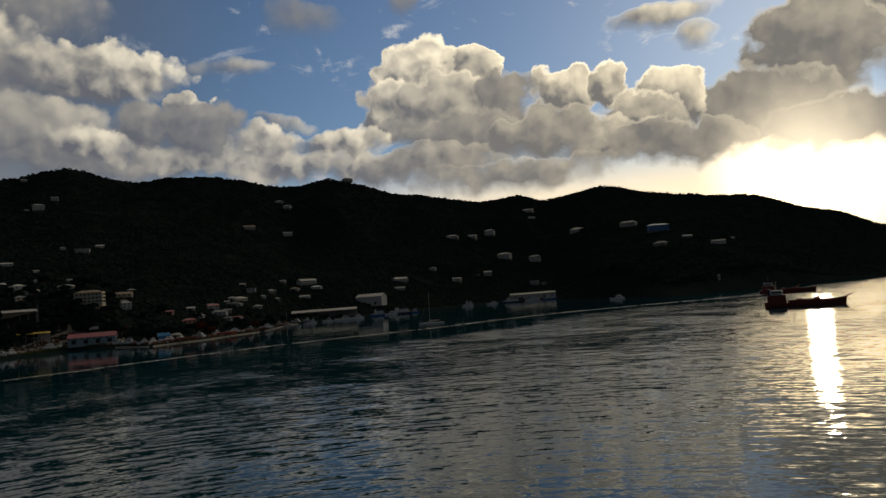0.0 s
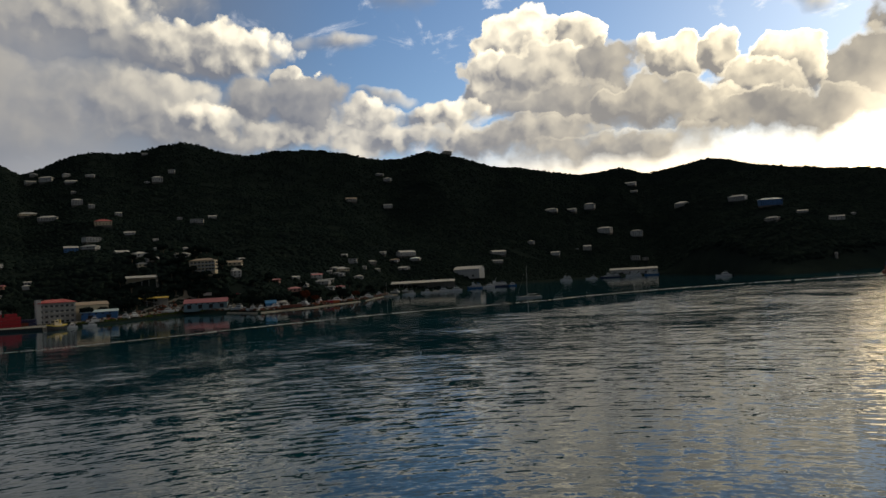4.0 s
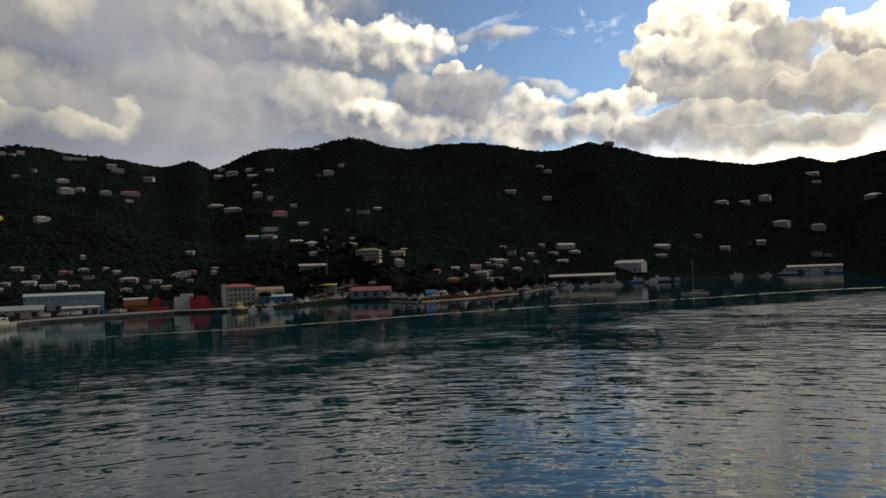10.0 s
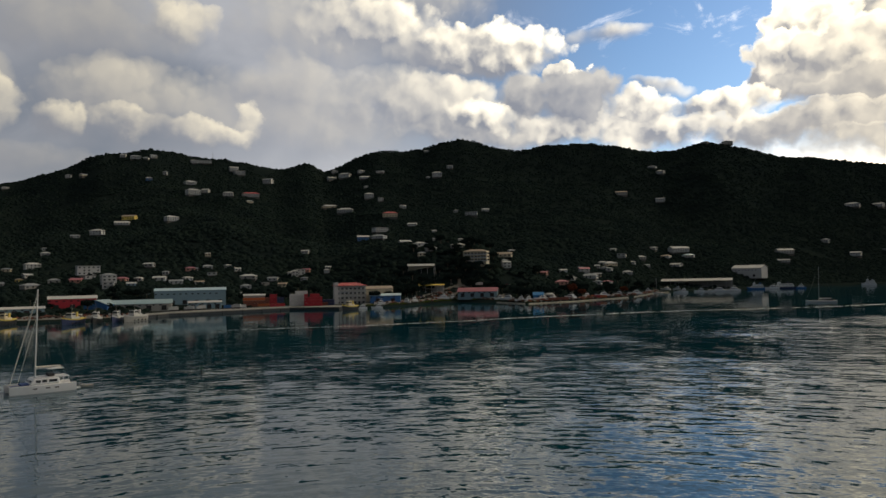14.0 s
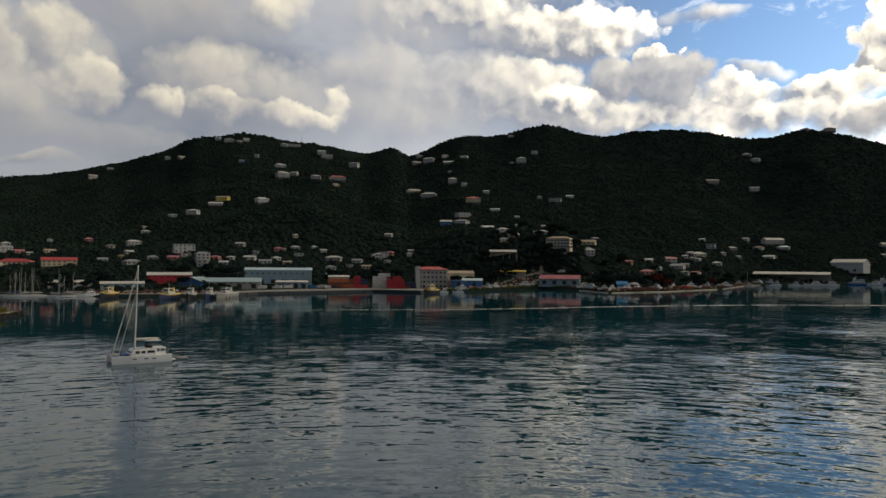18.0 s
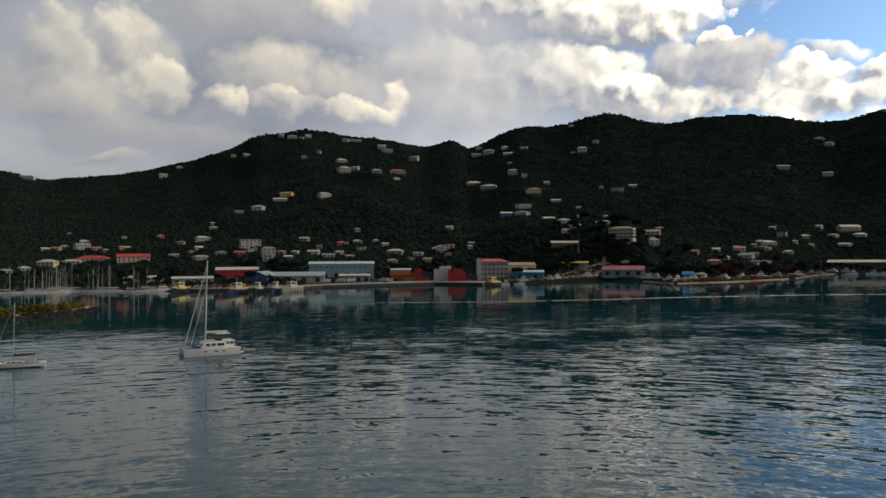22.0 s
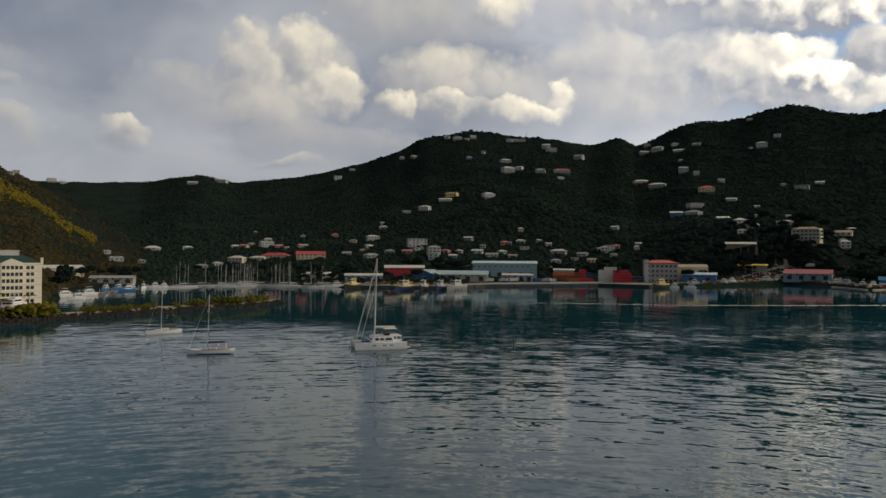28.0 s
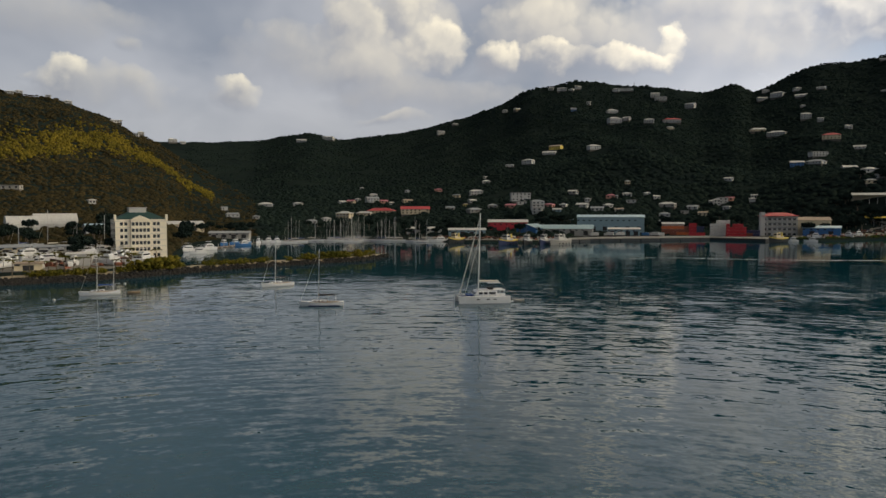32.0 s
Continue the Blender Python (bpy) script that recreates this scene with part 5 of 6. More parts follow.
def catamaran():
    b = thing("catamaran", "white sailing catamaran with tall mast moored in the harbour", "catamaran", pose(0, 0, -60))
    L = 13.4
    for s in (-1, 1):
        hull = part("hull", hull_bm(L, 1.75, 1.75, 0.4, 0.8, 0.02, 0.05), GELCOAT, b)
        hull.location.y = s * 2.9
        for x in (-3.0, -1.2, 1.4):
            part("hull_window", boxed(x, x + 0.9, -0.02 + s * 0.84, 0.02 + s * 0.84, 0.95, 1.2), GLASS, hull)
        part("transom_steps", boxed(-L / 2 - 0.9, -L / 2 + 0.3, -0.6, 0.6, 0.25, 0.6, bevel=0.08), GELCOAT, hull)
    part("bridge_deck", boxed(-5.6, 2.6, -3.2, 3.2, 1.25, 1.85, bevel=0.15), GELCOAT, b)
    bm = boxed(-3.4, 2.7, -2.7, 2.7, 1.85, 3.15, bevel=0.2)
    for v in bm.verts:
        if v.co.x > 1.5 and v.co.z > 2.6:
            v.co.x -= 0.7
    saloon = part("saloon", bm, GELCOAT, b)
    for s in (-1, 1):
        for x, w in ((-2.9, 1.7), (-0.8, 1.0), (0.5, 1.0)):
            part("saloon_window", boxed(x, x + w, s * 2.7 - 0.02, s * 2.7 + 0.02, 2.25, 2.85), GLASS, saloon)
    part("front_window", boxed(2.1, 2.5, -2.2, 2.2, 2.2, 2.75), GLASS, saloon)
    top = part("hardtop", boxed(-5.6, 1.2, -2.5, 2.5, 3.18, 3.34, bevel=0.06), GELCOAT, b)
    for s in (-1, 1):
        part("hardtop_post", rodded((-5.3, s * 2.3, 1.8), (-5.3, s * 2.3, 3.2), 0.06, sides=6), GELCOAT, top)
        part("rail", rodded((-4.8, s * 2.2, 3.95), (0.4, s * 2.2, 3.95), 0.03, sides=5), WIRE, top)
    part("helm_seat", boxed(-2.6, -1.4, -1.6, 1.6, 3.35, 4.0, bevel=0.1), BLACK_CANVAS, top)
    part("bimini", boxed(-4.6, -1.2, -1.9, 1.9, 5.0, 5.1, bevel=0.03), GELCOAT, top)
    part("trampoline", boxed(2.7, 6.0, -2.0, 2.0, 1.45, 1.5), CANVAS, b, "blue trampoline netting")
    part("sun_pad", boxed(1.9, 4.3, -1.6, 1.6, 1.75, 2.15, bevel=0.12), CANVAS, b, "blue cushions on the foredeck")
    part("crossbeam", rodded((6.2, -2.9, 1.5), (6.2, 2.9, 1.5), 0.12, sides=8), ALLOY, b)
    dinghy = part("dinghy", hull_bm(3.0, 1.5, 0.5, 0.15, 0.9), PAINT["grey"], b, "grey inflatable dinghy towed astern")
    dinghy.location = (-9.6, 0.4, 0.0)
    part("davit", rodded((-6.8, 0.4, 1.0), (-8.4, 0.4, 0.6), 0.05, sides=5), WIRE, b)
    rig(b, 1.15, 3.1, 23.2, 5.2, 5.6, 6.3, -6.4, SAILCLOTH, 2.9, 1.8, 0.19)
    part("staysail_stay", rodded((4.7, 0, 1.8), (0.75, 0, 17.0), 0.06, sides=5), SAILCLOTH, b)
    part("genoa_roll", rodded((6.2, 0, 1.9), (0.72, 0, 21.5), 0.09, sides=6), SAILCLOTH, b, "rolled white genoa")
    return b


def put(boat, az, r, off=0.0, z=0.0, roll=0.0):
    p = bearing(az, r, z)
    boat.matrix_world = Matrix.Translation(p) @ pose(0, 0, 0, roll, 0, heading(az, off))
    return boat


put(catamaran(), -56.8, 193, 12)
put(sloop(10.8, 14.3, "white sloop with dark sail cover moored off the breakwater", cloth=BLACK_CANVAS, stripe=PAINT["navy"]), -69.2, 188, -6, 0, -0.8)
put(sloop(10.6, 15.2, "white sloop with furled grey sails near the breakwater", cloth=BLACK_CANVAS), -72.5, 240, 28)
put(sloop(21.0, 27.0, "large white sailing yacht anchored off the far shore", cloth=SAILCLOTH), -1.3, 632, 14)
k = sloop(10.4, 14.6, "cream two-masted ketch with blue sail cover off the seawall", cloth=CANVAS)
put(k, -84.8, 232, 4)
part("mizzen_mast", rodded((-3.5, 0, 1.2), (-3.8, 0, 11.6), 0.09, 0.06, 8), ALLOY, k)
part("mizzen_boom", rodded((-3.5, 0, 2.9), (-5.4, 0, 3.0), 0.07, sides=6), ALLOY, k)
d = thing("dinghy", "small brown wooden dinghy on a mooring", "dinghy", pose(0, 0, 0))
part("hull", hull_bm(3.4, 1.4, 0.45, 0.15, 0.85), TEAK, d)
part("thwart", boxed(-0.4, 0.0, -0.6, 0.6, 0.3, 0.36), TEAK, d)
put(d, -82.6, 233, -4)
for az, r in ((-87.7, 222), (-83.2, 262)):
    p = bearing(az, r)
    buoy = thing("mooring_buoy", "round white mooring buoy on the water", "buoy", pose(p.x, p.y, 0), "mooring buoys")
    bm = bmesh.new()
    bmesh.ops.create_icosphere(bm, subdivisions=2, radius=0.45)
    for v in bm.verts:
        v.co.z = v.co.z * 0.8 + 0.15
    part("float", bm, PAINT["white"], buoy)
    part("ring", rodded((0, 0, 0.45), (0, 0, 0.7), 0.06, sides=6), WIRE, buoy)
p = bearing(-46.4, 203)
mark = thing("channel_marker", "dark green channel marker post standing in the water", "marker", pose(p.x, p.y, 0))
part("pile", rodded((0, 0, -3), (0, 0, 2.2), 0.16, sides=8), PAINT["black"], mark)
part("topmark", boxed(-0.35, 0.35, -0.06, 0.06, 1.5, 2.3, bevel=0.02), PAINT["green"], mark)


def motor_yacht(long, label, hull=GELCOAT, group="moored motor boats"):
    b = thing("motor_boat", label, "boat", pose(0, 0, -60), group)
    beam, free = long * 0.28, 0.9 + long * 0.05
    part("hull", hull_bm(long, beam, free, 0.5, 0.9, 0.12), hull, b)
    bm = boxed(-long * 0.32, long * 0.16, -beam * 0.36, beam * 0.36, free, free + 1.7, bevel=0.15)
    for v in bm.verts:
        if v.co.x > 0 and v.co.z > free + 1:
            v.co.x -= long * 0.06
    cabin = part("cabin", bm, GELCOAT, b)
    for s in (-1, 1):
        part("side_window", boxed(-long * 0.26, long * 0.08, s * beam * 0.36 - 0.03, s * beam * 0.36 + 0.03, free + 0.75, free + 1.35), GLASS, cabin)
    part("windscreen", boxed(long * 0.08, long * 0.17, -beam * 0.28, beam * 0.28, free + 0.8, free + 1.3), GLASS, cabin)
    fly = part("flybridge", boxed(-long * 0.26, long * 0.02, -beam * 0.3, beam * 0.3, free + 1.72, free + 2.3, bevel=0.1), GELCOAT, b)
    part("hardtop", boxed(-long * 0.24, 0, -beam * 0.28, beam * 0.28, free + 3.5, free + 3.6, bevel=0.04), GELCOAT, fly)
    for s in (-1, 1):
        part("post", rodded((-long * 0.2, s * beam * 0.25, free + 2.2), (-long * 0.18, s * beam * 0.25, free + 3.5), 0.04, sides=5), ALLOY, fly)
    part("bow_rail", rodded((long * 0.1, 0, free + 0.8), (long * 0.5, 0, free + 1.1), 0.03, sides=5), WIRE, b)
    return b


def tug(label, upper, lower, house, long=20.0):
    b = thing("tug", label, "tug", pose(0, 0, -60), "moored work boats")
    beam = long * 0.33
    part("hull", hull_bm(long, beam, 2.3, 1.0, 0.85, 0.06, 0.5), lower, b)
    bm = hull_bm(long * 1.005, beam * 1.03, 0.8, 0.0, 0.85, 0.06, 1.4)
    part("bulwark", bm, upper, b).location.z = 2.32
    deck = part("deckhouse", boxed(-long * 0.25, long * 0.2, -beam * 0.33, beam * 0.33, 2.0, 4.6, bevel=0.12), house, b)
    wheel = part("wheelhouse", boxed(-long * 0.06, long * 0.17, -beam * 0.26, beam * 0.26, 4.6, 7.0, bevel=0.12), house, b)
    part("wheelhouse_window", boxed(long * 0.1, long * 0.172, -beam * 0.23, beam * 0.23, 5.6, 6.5), GLASS, wheel)
    for s in (-1, 1):
        part("wheelhouse_window", boxed(-long * 0.04, long * 0.12, s * beam * 0.26 - 0.03, s * beam * 0.26 + 0.03, 5.6, 6.5), GLASS, wheel)
        part("funnel", boxed(-long * 0.2, -long * 0.12, s * beam * 0.2 - 0.4, s * beam * 0.2 + 0.4, 4.6, 7.4, bevel=0.1), upper, deck)
    part("mast", rodded((0, 0, 7.0), (-0.3, 0, 12.5), 0.12, 0.06, 6), PAINT["grey"], b)
    part("yard", rodded((-0.1, -1.2, 9.8), (-0.1, 1.2, 9.8), 0.05, sides=5), PAINT["grey"], b)
    for i in range(4):
        x = -long * 0.3 + i * long * 0.19
        for s in (-1, 1):
            part("tyre_fender", rodded((x, s * beam * 0.52, 0.9), (x, s * beam * 0.56, 0.9), 0.5, sides=9), PAINT["black"], b)
    return b


put(tug("yellow and black harbour tug moored bow out", PAINT["yellow"], PAINT["black"], PAINT["cream"], 19), -58.9, 536, 62)
put(tug("yellow and dark blue harbour tug beside the sheds", PAINT["yellow"], PAINT["navy"], PAINT["white"], 21), -54.9, 510, 60)
put(tug("white and black pilot tug beside the sheds", PAINT["white"], PAINT["black"], PAINT["white"], 18), -53.4, 512, 80)
put(tug("white and navy work boat beside the sheds", PAINT["white"], PAINT["navy"], PAINT["white"], 17), -52.1, 516, 75)
put(tug("white-hulled ferry boat beside the sheds", PAINT["white"], PAINT["grey"], PAINT["white"], 22), -50.9, 520, 58)
put(tug("yellow and black tug alongside the container quay", PAINT["yellow"], PAINT["black"], PAINT["cream"], 17), -35.5, 592, 50)


OXIDE = material("oxide_red_hull", (0.16, 0.028, 0.018), 0.6, grain=0.2, stains=0.3)


def landing_craft(label, long):
    b = thing("cargo_ship", label, "ship", pose(0, 0, -60), "anchored cargo ships")
    beam = 11.0
    part("hull", hull_bm(long, beam, 3.0, 1.6, 0.95, 0.05, 0.55), OXIDE, b)
    part("cargo_deck", boxed(-long * 0.2, long * 0.4, -beam * 0.36, beam * 0.36, 2.4, 3.1), PAINT["brown"], b)
    house = part("deckhouse", boxed(-long * 0.46, -long * 0.22, -beam * 0.4, beam * 0.4, 3.0, 8.0, bevel=0.2), OXIDE, b)
    bridge = part("bridge", boxed(-long * 0.42, -long * 0.26, -beam * 0.36, beam * 0.36, 8.0, 11.0, bevel=0.2), PAINT["white"], b)
    part("bridge_window", boxed(-long * 0.262, -long * 0.257, -beam * 0.32, beam * 0.32, 9.2, 10.2), GLASS, bridge)
    for s in (-1, 1):
        part("bridge_window", boxed(-long * 0.4, -long * 0.28, s * beam * 0.36 - 0.04, s * beam * 0.36 + 0.04, 9.2, 10.2), GLASS, bridge)
        part("bulwark", boxed(-long * 0.2, long * 0.36, s * beam * 0.42 - 0.15, s * beam * 0.42 + 0.15, 3.0, 4.3), OXIDE, b)
    part("mast", rodded((-long * 0.34, 0, 11), (-long * 0.34, 0, 17), 0.2, 0.1, 6), PAINT["grey"], b)
    part("funnel", boxed(-long * 0.45, -long * 0.41, -1, 1, 8, 12, bevel=0.2), PAINT["navy"], house)
    ramp = part("bow_ramp", boxed(-3.5, 3.5, -beam * 0.34, beam * 0.34, -0.25, 0.25, bevel=0.06), PAINT["brown"], b, "raised bow ramp")
    ramp.location, ramp.rotation_euler.y = (long * 0.51, 0, 5.0), radians(-25)
    for i, (x, h) in enumerate(((-0.1, 2.2), (0.02, 1.6), (0.12, 2.6), (0.22, 1.4))):
        part("deck_cargo", boxed(long * x, long * (x + 0.08), -2.5 + i * 0.4, 2.0, 3.1, 3.1 + h, bevel=0.1), PAINT["brown"], b)
    part("crane", rodded((long * 0.05, 2.5, 3.0), (long * 0.26, 2.0, 8.0), 0.25, 0.15, 6), PAINT["orange"], b)
    return b


put(landing_craft("red landing craft with white bridge anchored in the sun glitter", 45), 25.6, 512, 180)
put(landing_craft("red coastal cargo ship anchored behind the landing craft", 50), 24.6, 820, 176)

# marina: three kinds of yacht, moored in ranks
YACHTS = [sloop(12.0, 16.5, "white charter sloop with blue canvas berthed in the marina", group="marina yachts"),
          sloop(14.0, 19.0, "white cruising yacht with pale canvas berthed in the marina", cloth=SAILCLOTH, group="marina yachts"),
          sloop(11.0, 14.5, "white sloop with dark canvas berthed in the marina", cloth=BLACK_CANVAS, stripe=PAINT["navy"], group="marina yachts")]
marina_rng = random.Random(31)
berths = []
for a0, a1, count, r in ((-71.4, -70.6, 3, 588), (-69.8, -69.4, 2, 592), (-68.8, -65.8, 14, 600), (-65.0, -63.3, 9, 590), (-62.2, -61.8, 2, 575), (-61.1, -60.9, 1, 575), (-68.4, -66.2, 5, 625)):
    for i in range(count):
        berths.append((a0 + (a1 - a0) * (i + 0.5) / count + marina_rng.uniform(-0.08, 0.08), r - 14 + marina_rng.uniform(-5, 5)))
for az, r in berths:
    p = bearing(az, r)
    copy_thing(marina_rng.choice(YACHTS), pose(p.x, p.y, 0, marina_rng.uniform(-1, 1), 0, heading(az, marina_rng.choice((8, 22, 160, -20)) + marina_rng.uniform(-8, 8))))
for y, (az, r) in zip(YACHTS, ((-71.6, 560), (-66.8, 566), (-61.6, 552))):
    put(y, az, r, 20)
MOTORS = [motor_yacht(14, "white motor yacht with flybridge in the marina basin"), motor_yacht(11, "blue-hulled motor boat in the marina basin", PAINT["blue"]),
          motor_yacht(9, "small white motor boat with hardtop")]
for i, (az, r, off, k) in enumerate(((-77.6, 470, 40, 0), (-76.4, 535, 70, 1), (-75.6, 545, 60, 1), (-74.6, 545, 80, 1), (-73.9, 556, 75, 2), (-78.2, 432, 20, 2), (-73.2, 568, 30, 2),
                                     (-60.2, 560, 20, 0), (-34.6, 606, 10, 2), (-33.4, 612, 5, 2), (12.9, 1040, 20, 0), (3.5, 1330, 10, 0),
                                     (-2.6, 1130, 10, 1), (-3.6, 1120, 0, 1), (-4.4, 1110, 12, 0), (-8.0, 1000, 5, 0), (-9.2, 985, 0, 2),
                                     (-7.0, 1010, 8, 0), (-10.4, 960, 12, 2))):
    p = bearing(az, r)
    big = 1.0 if r < 900 else 1.4
    ob = copy_thing(MOTORS[k], pose(p.x, p.y, 0, 0, 0, heading(az, off)))
    ob.scale = (big, big, big)
# hauled-out boats on the hard
for i in range(22):
    az = -90.6 + i * 0.41 + marina_rng.uniform(-0.1, 0.1)
    p = on_land(az, 322 + (i % 5) * 15 + marina_rng.uniform(-4, 4))
    ob = copy_thing(MOTORS[2 if i % 3 else 0], pose(p.x, p.y, p.z + 0.75, 0, 0, heading(az, marina_rng.uniform(-70, 70))))
    tagged(ob, "white motor boat hauled out on the boatyard hard", "boat", "hauled-out boats")
for i in range(4):
    az = -89.6 + i * 1.75
    p = on_land(az, 408 + marina_rng.uniform(-8, 14))
    copy_thing(YACHTS[i % 3], pose(p.x, p.y, p.z + 0.8, 0, 0, heading(az, marina_rng.uniform(-50, 50))))
for i, az in enumerate((-20.8, -19.9, -18.6, -17.4, -16.2, -15.0, -13.8, -12.9, -11.6, -10.8)):
    p = on_land(az, table(SHORE, az, 1) + 14 + 10 * (i % 2))
    ob = copy_thing(MOTORS[2 if i % 2 else 0], pose(p.x, p.y, p.z + 0.75, 0, 0, heading(az, marina_rng.uniform(-60, 60))))
    tagged(ob, "weathered white work boat pulled up on the far beach", "boat", "hauled-out boats")
for ob, (az, r) in zip(MOTORS, ((-79.1, 452), (-75.0, 520), (-72.6, 560))):
    put(ob, az, r, 30)
for az, r, off in ((-8.6, 990, 20), (-10.6, 968, -15), (-12.2, 935, 10)):
    p = bearing(az, r)
    copy_thing(YACHTS[1], pose(p.x, p.y, 0, 0, 0, heading(az, off)))

# blue tarpaulin over a stack on the beach
p = on_land(-21.0, 672)
tarp = thing("tarpaulin_shelter", "bright blue tarpaulin shelter among beached boats", "shelter", pose(p.x, p.y, p.z, 0, 0, 21))
ob = part("tarpaulin", gable_roof(9, 7, 2.2, 0.5), material("blue_tarpaulin", (0.02, 0.22, 0.50), 0.5), tarp)
ob.location.z = 5.0
part("wall", gable_walls(9, 7, 5.0, 2.2, 1), material("blue_sheet", (0.02, 0.18, 0.42), 0.5), tarp)

# the white navigation light on the headland's foot
p = on_land(20.2, 1075)
lt = thing("light_beacon", "small grey-white beacon tower at the foot of the headland", "beacon", pose(p.x, p.y, p.z - 1))
part("tower", rodded((0, 0, 0), (0, 0, 5), 2.0, 1.5, 12), PAINT["grey"], lt)
bm = bmesh.new()
bmesh.ops.create_uvsphere(bm, u_segments=12, v_segments=8, radius=2.2)
dome = part("lantern", bm, PAINT["grey"], lt)
dome.location.z = 6.2


# ---- breakwater, seawall, trees ----
MOLE = [(-97, 272), (-90.8, 275), (-86, 277), (-82, 287), (-78.6, 300), (-75.4, 311), (-69.6, 335), (-66.1, 351), (-64.2, 378)]


def mole():
    """A rubble mole: a low earth bank and its armour stones."""
    bank = thing("breakwater", "dark rubble breakwater with bushes along its low crest", "breakwater", kind="structure")
    prof = ((-1.5, -2.5), (1.0, -0.2), (4.2, 1.7), (12.5, 2.0), (16.0, 0.2), (18.5, -2.5))
    bm = bmesh.new()
    rows = []
    for i in range(81):
        az = -97 + (97 - 64.2) * i / 80
        r = table(MOLE, az, 1)
        end = max(0.0, (az + 66.0) / 1.8)
        row = []
        for d, z in prof:
            dd = d * (1 - 0.5 * end) + 4 * end
            p = bearing(az, r + dd)
            row.append(bm.verts.new((p.x, p.y, z * (1 - 0.3 * end) + noise.noise(Vector((p.x * 0.2, p.y * 0.2, 1))) * 0.25)))
        rows.append(row)
    for a, b in zip(rows, rows[1:]):
        for j in range(len(prof) - 1):
            bm.faces.new((a[j], b[j], b[j + 1], a[j + 1]))
    bm.faces.new(rows[-1])
    bmesh.ops.recalc_face_normals(bm, faces=bm.faces)
    part("bank", bm, EARTH, bank)
    rng = random.Random(4)
    made = []
    for v in range(3):
        b2 = bmesh.new()
        bmesh.ops.create_icosphere(b2, subdivisions=1, radius=1.0)
        for q in b2.verts:
            q.co *= rng.uniform(0.7, 1.15)
        me = bpy.data.meshes.new("rock")
        b2.to_mesh(me)
        b2.free()
        me.materials.append(ROCK)
        made.append(me)
    for i in range(300):
        az = rng.uniform(-92, -74)
        u = rng.random()
        p = bearing(az, table(MOLE, az, 1) - 1.0 + 5.5 * u)
        ob = new("rock", rng.choice(made))
        ob.parent = bank
        s = rng.uniform(0.6, 1.25)
        ob.matrix_basis = Matrix.LocRotScale((p.x, p.y, -0.5 + 2.2 * u), Euler((rng.uniform(0, 6), rng.uniform(0, 6), 0)), (s, s * 0.8, s * 0.7))
    verts, faces = [], []
    src = [(tuple(w.co for w in me.vertices), [tuple(pl.vertices) for pl in me.polygons]) for me in made]
    for i in range(2600):
        az = rng.uniform(-97, -64.1)
        u = rng.random()
        back = az > -79 and rng.random() < 0.25
        d = 15.0 + 3 * u if back else -1.2 + 5.2 * u
        z = (0.9 - 1.6 * u) if back else (-0.6 + 2.0 * u)
        p = bearing(az, table(MOLE, az, 1) + d)
        s = rng.uniform(0.45, 1.1)
        turn = Euler((rng.uniform(0, 6), rng.uniform(0, 6), rng.uniform(0, 6))).to_matrix()
        vs, fs = rng.choice(src)
        k = len(verts)
        verts += [tuple(turn @ w * s + Vector((p.x, p.y, z))) for w in vs]
        faces += [tuple(k + j for j in f) for f in fs]
    ob = new("armour_stones", mesh_of("armour_stones", verts, faces, ROCK))
    ob.parent = bank
    tagged(ob, kind="stuff")


mole()

# bushes along the mole
bush_rng = random.Random(12)
bushes = []
for i in range(520):
    az = bush_rng.uniform(-92, -65.2)
    thick = noise.noise(Vector((az * 0.55, 0.3, 0)))
    keep = az > -70.6 or -82.6 < az < -79.9 or thick > 0.0
    if not keep:
        continue
    d = bush_rng.uniform(4.5, 12.5)
    p = bearing(az, table(MOLE, az, 1) + d)
    s = bush_rng.uniform(0.6, 1.5) * (1.4 if az > -70.6 else 1.0)
    if -82.6 < az < -79.9:
        s *= 1.9
    for j in range(7):
        q = bush_rng.uniform(0.3, 0.6) * s
        bushes.append((p.x + bush_rng.uniform(-1, 1) * s, p.y + bush_rng.uniform(-1, 1) * s, 1.7 + bush_rng.uniform(0, 1.3) * s, q, q * bush_rng.uniform(0.8, 1.3)))
clump_cloud("breakwater_bushes", bushes, BUSH, 9, "yellow-green sea grape bushes along the breakwater crest", "bushes")


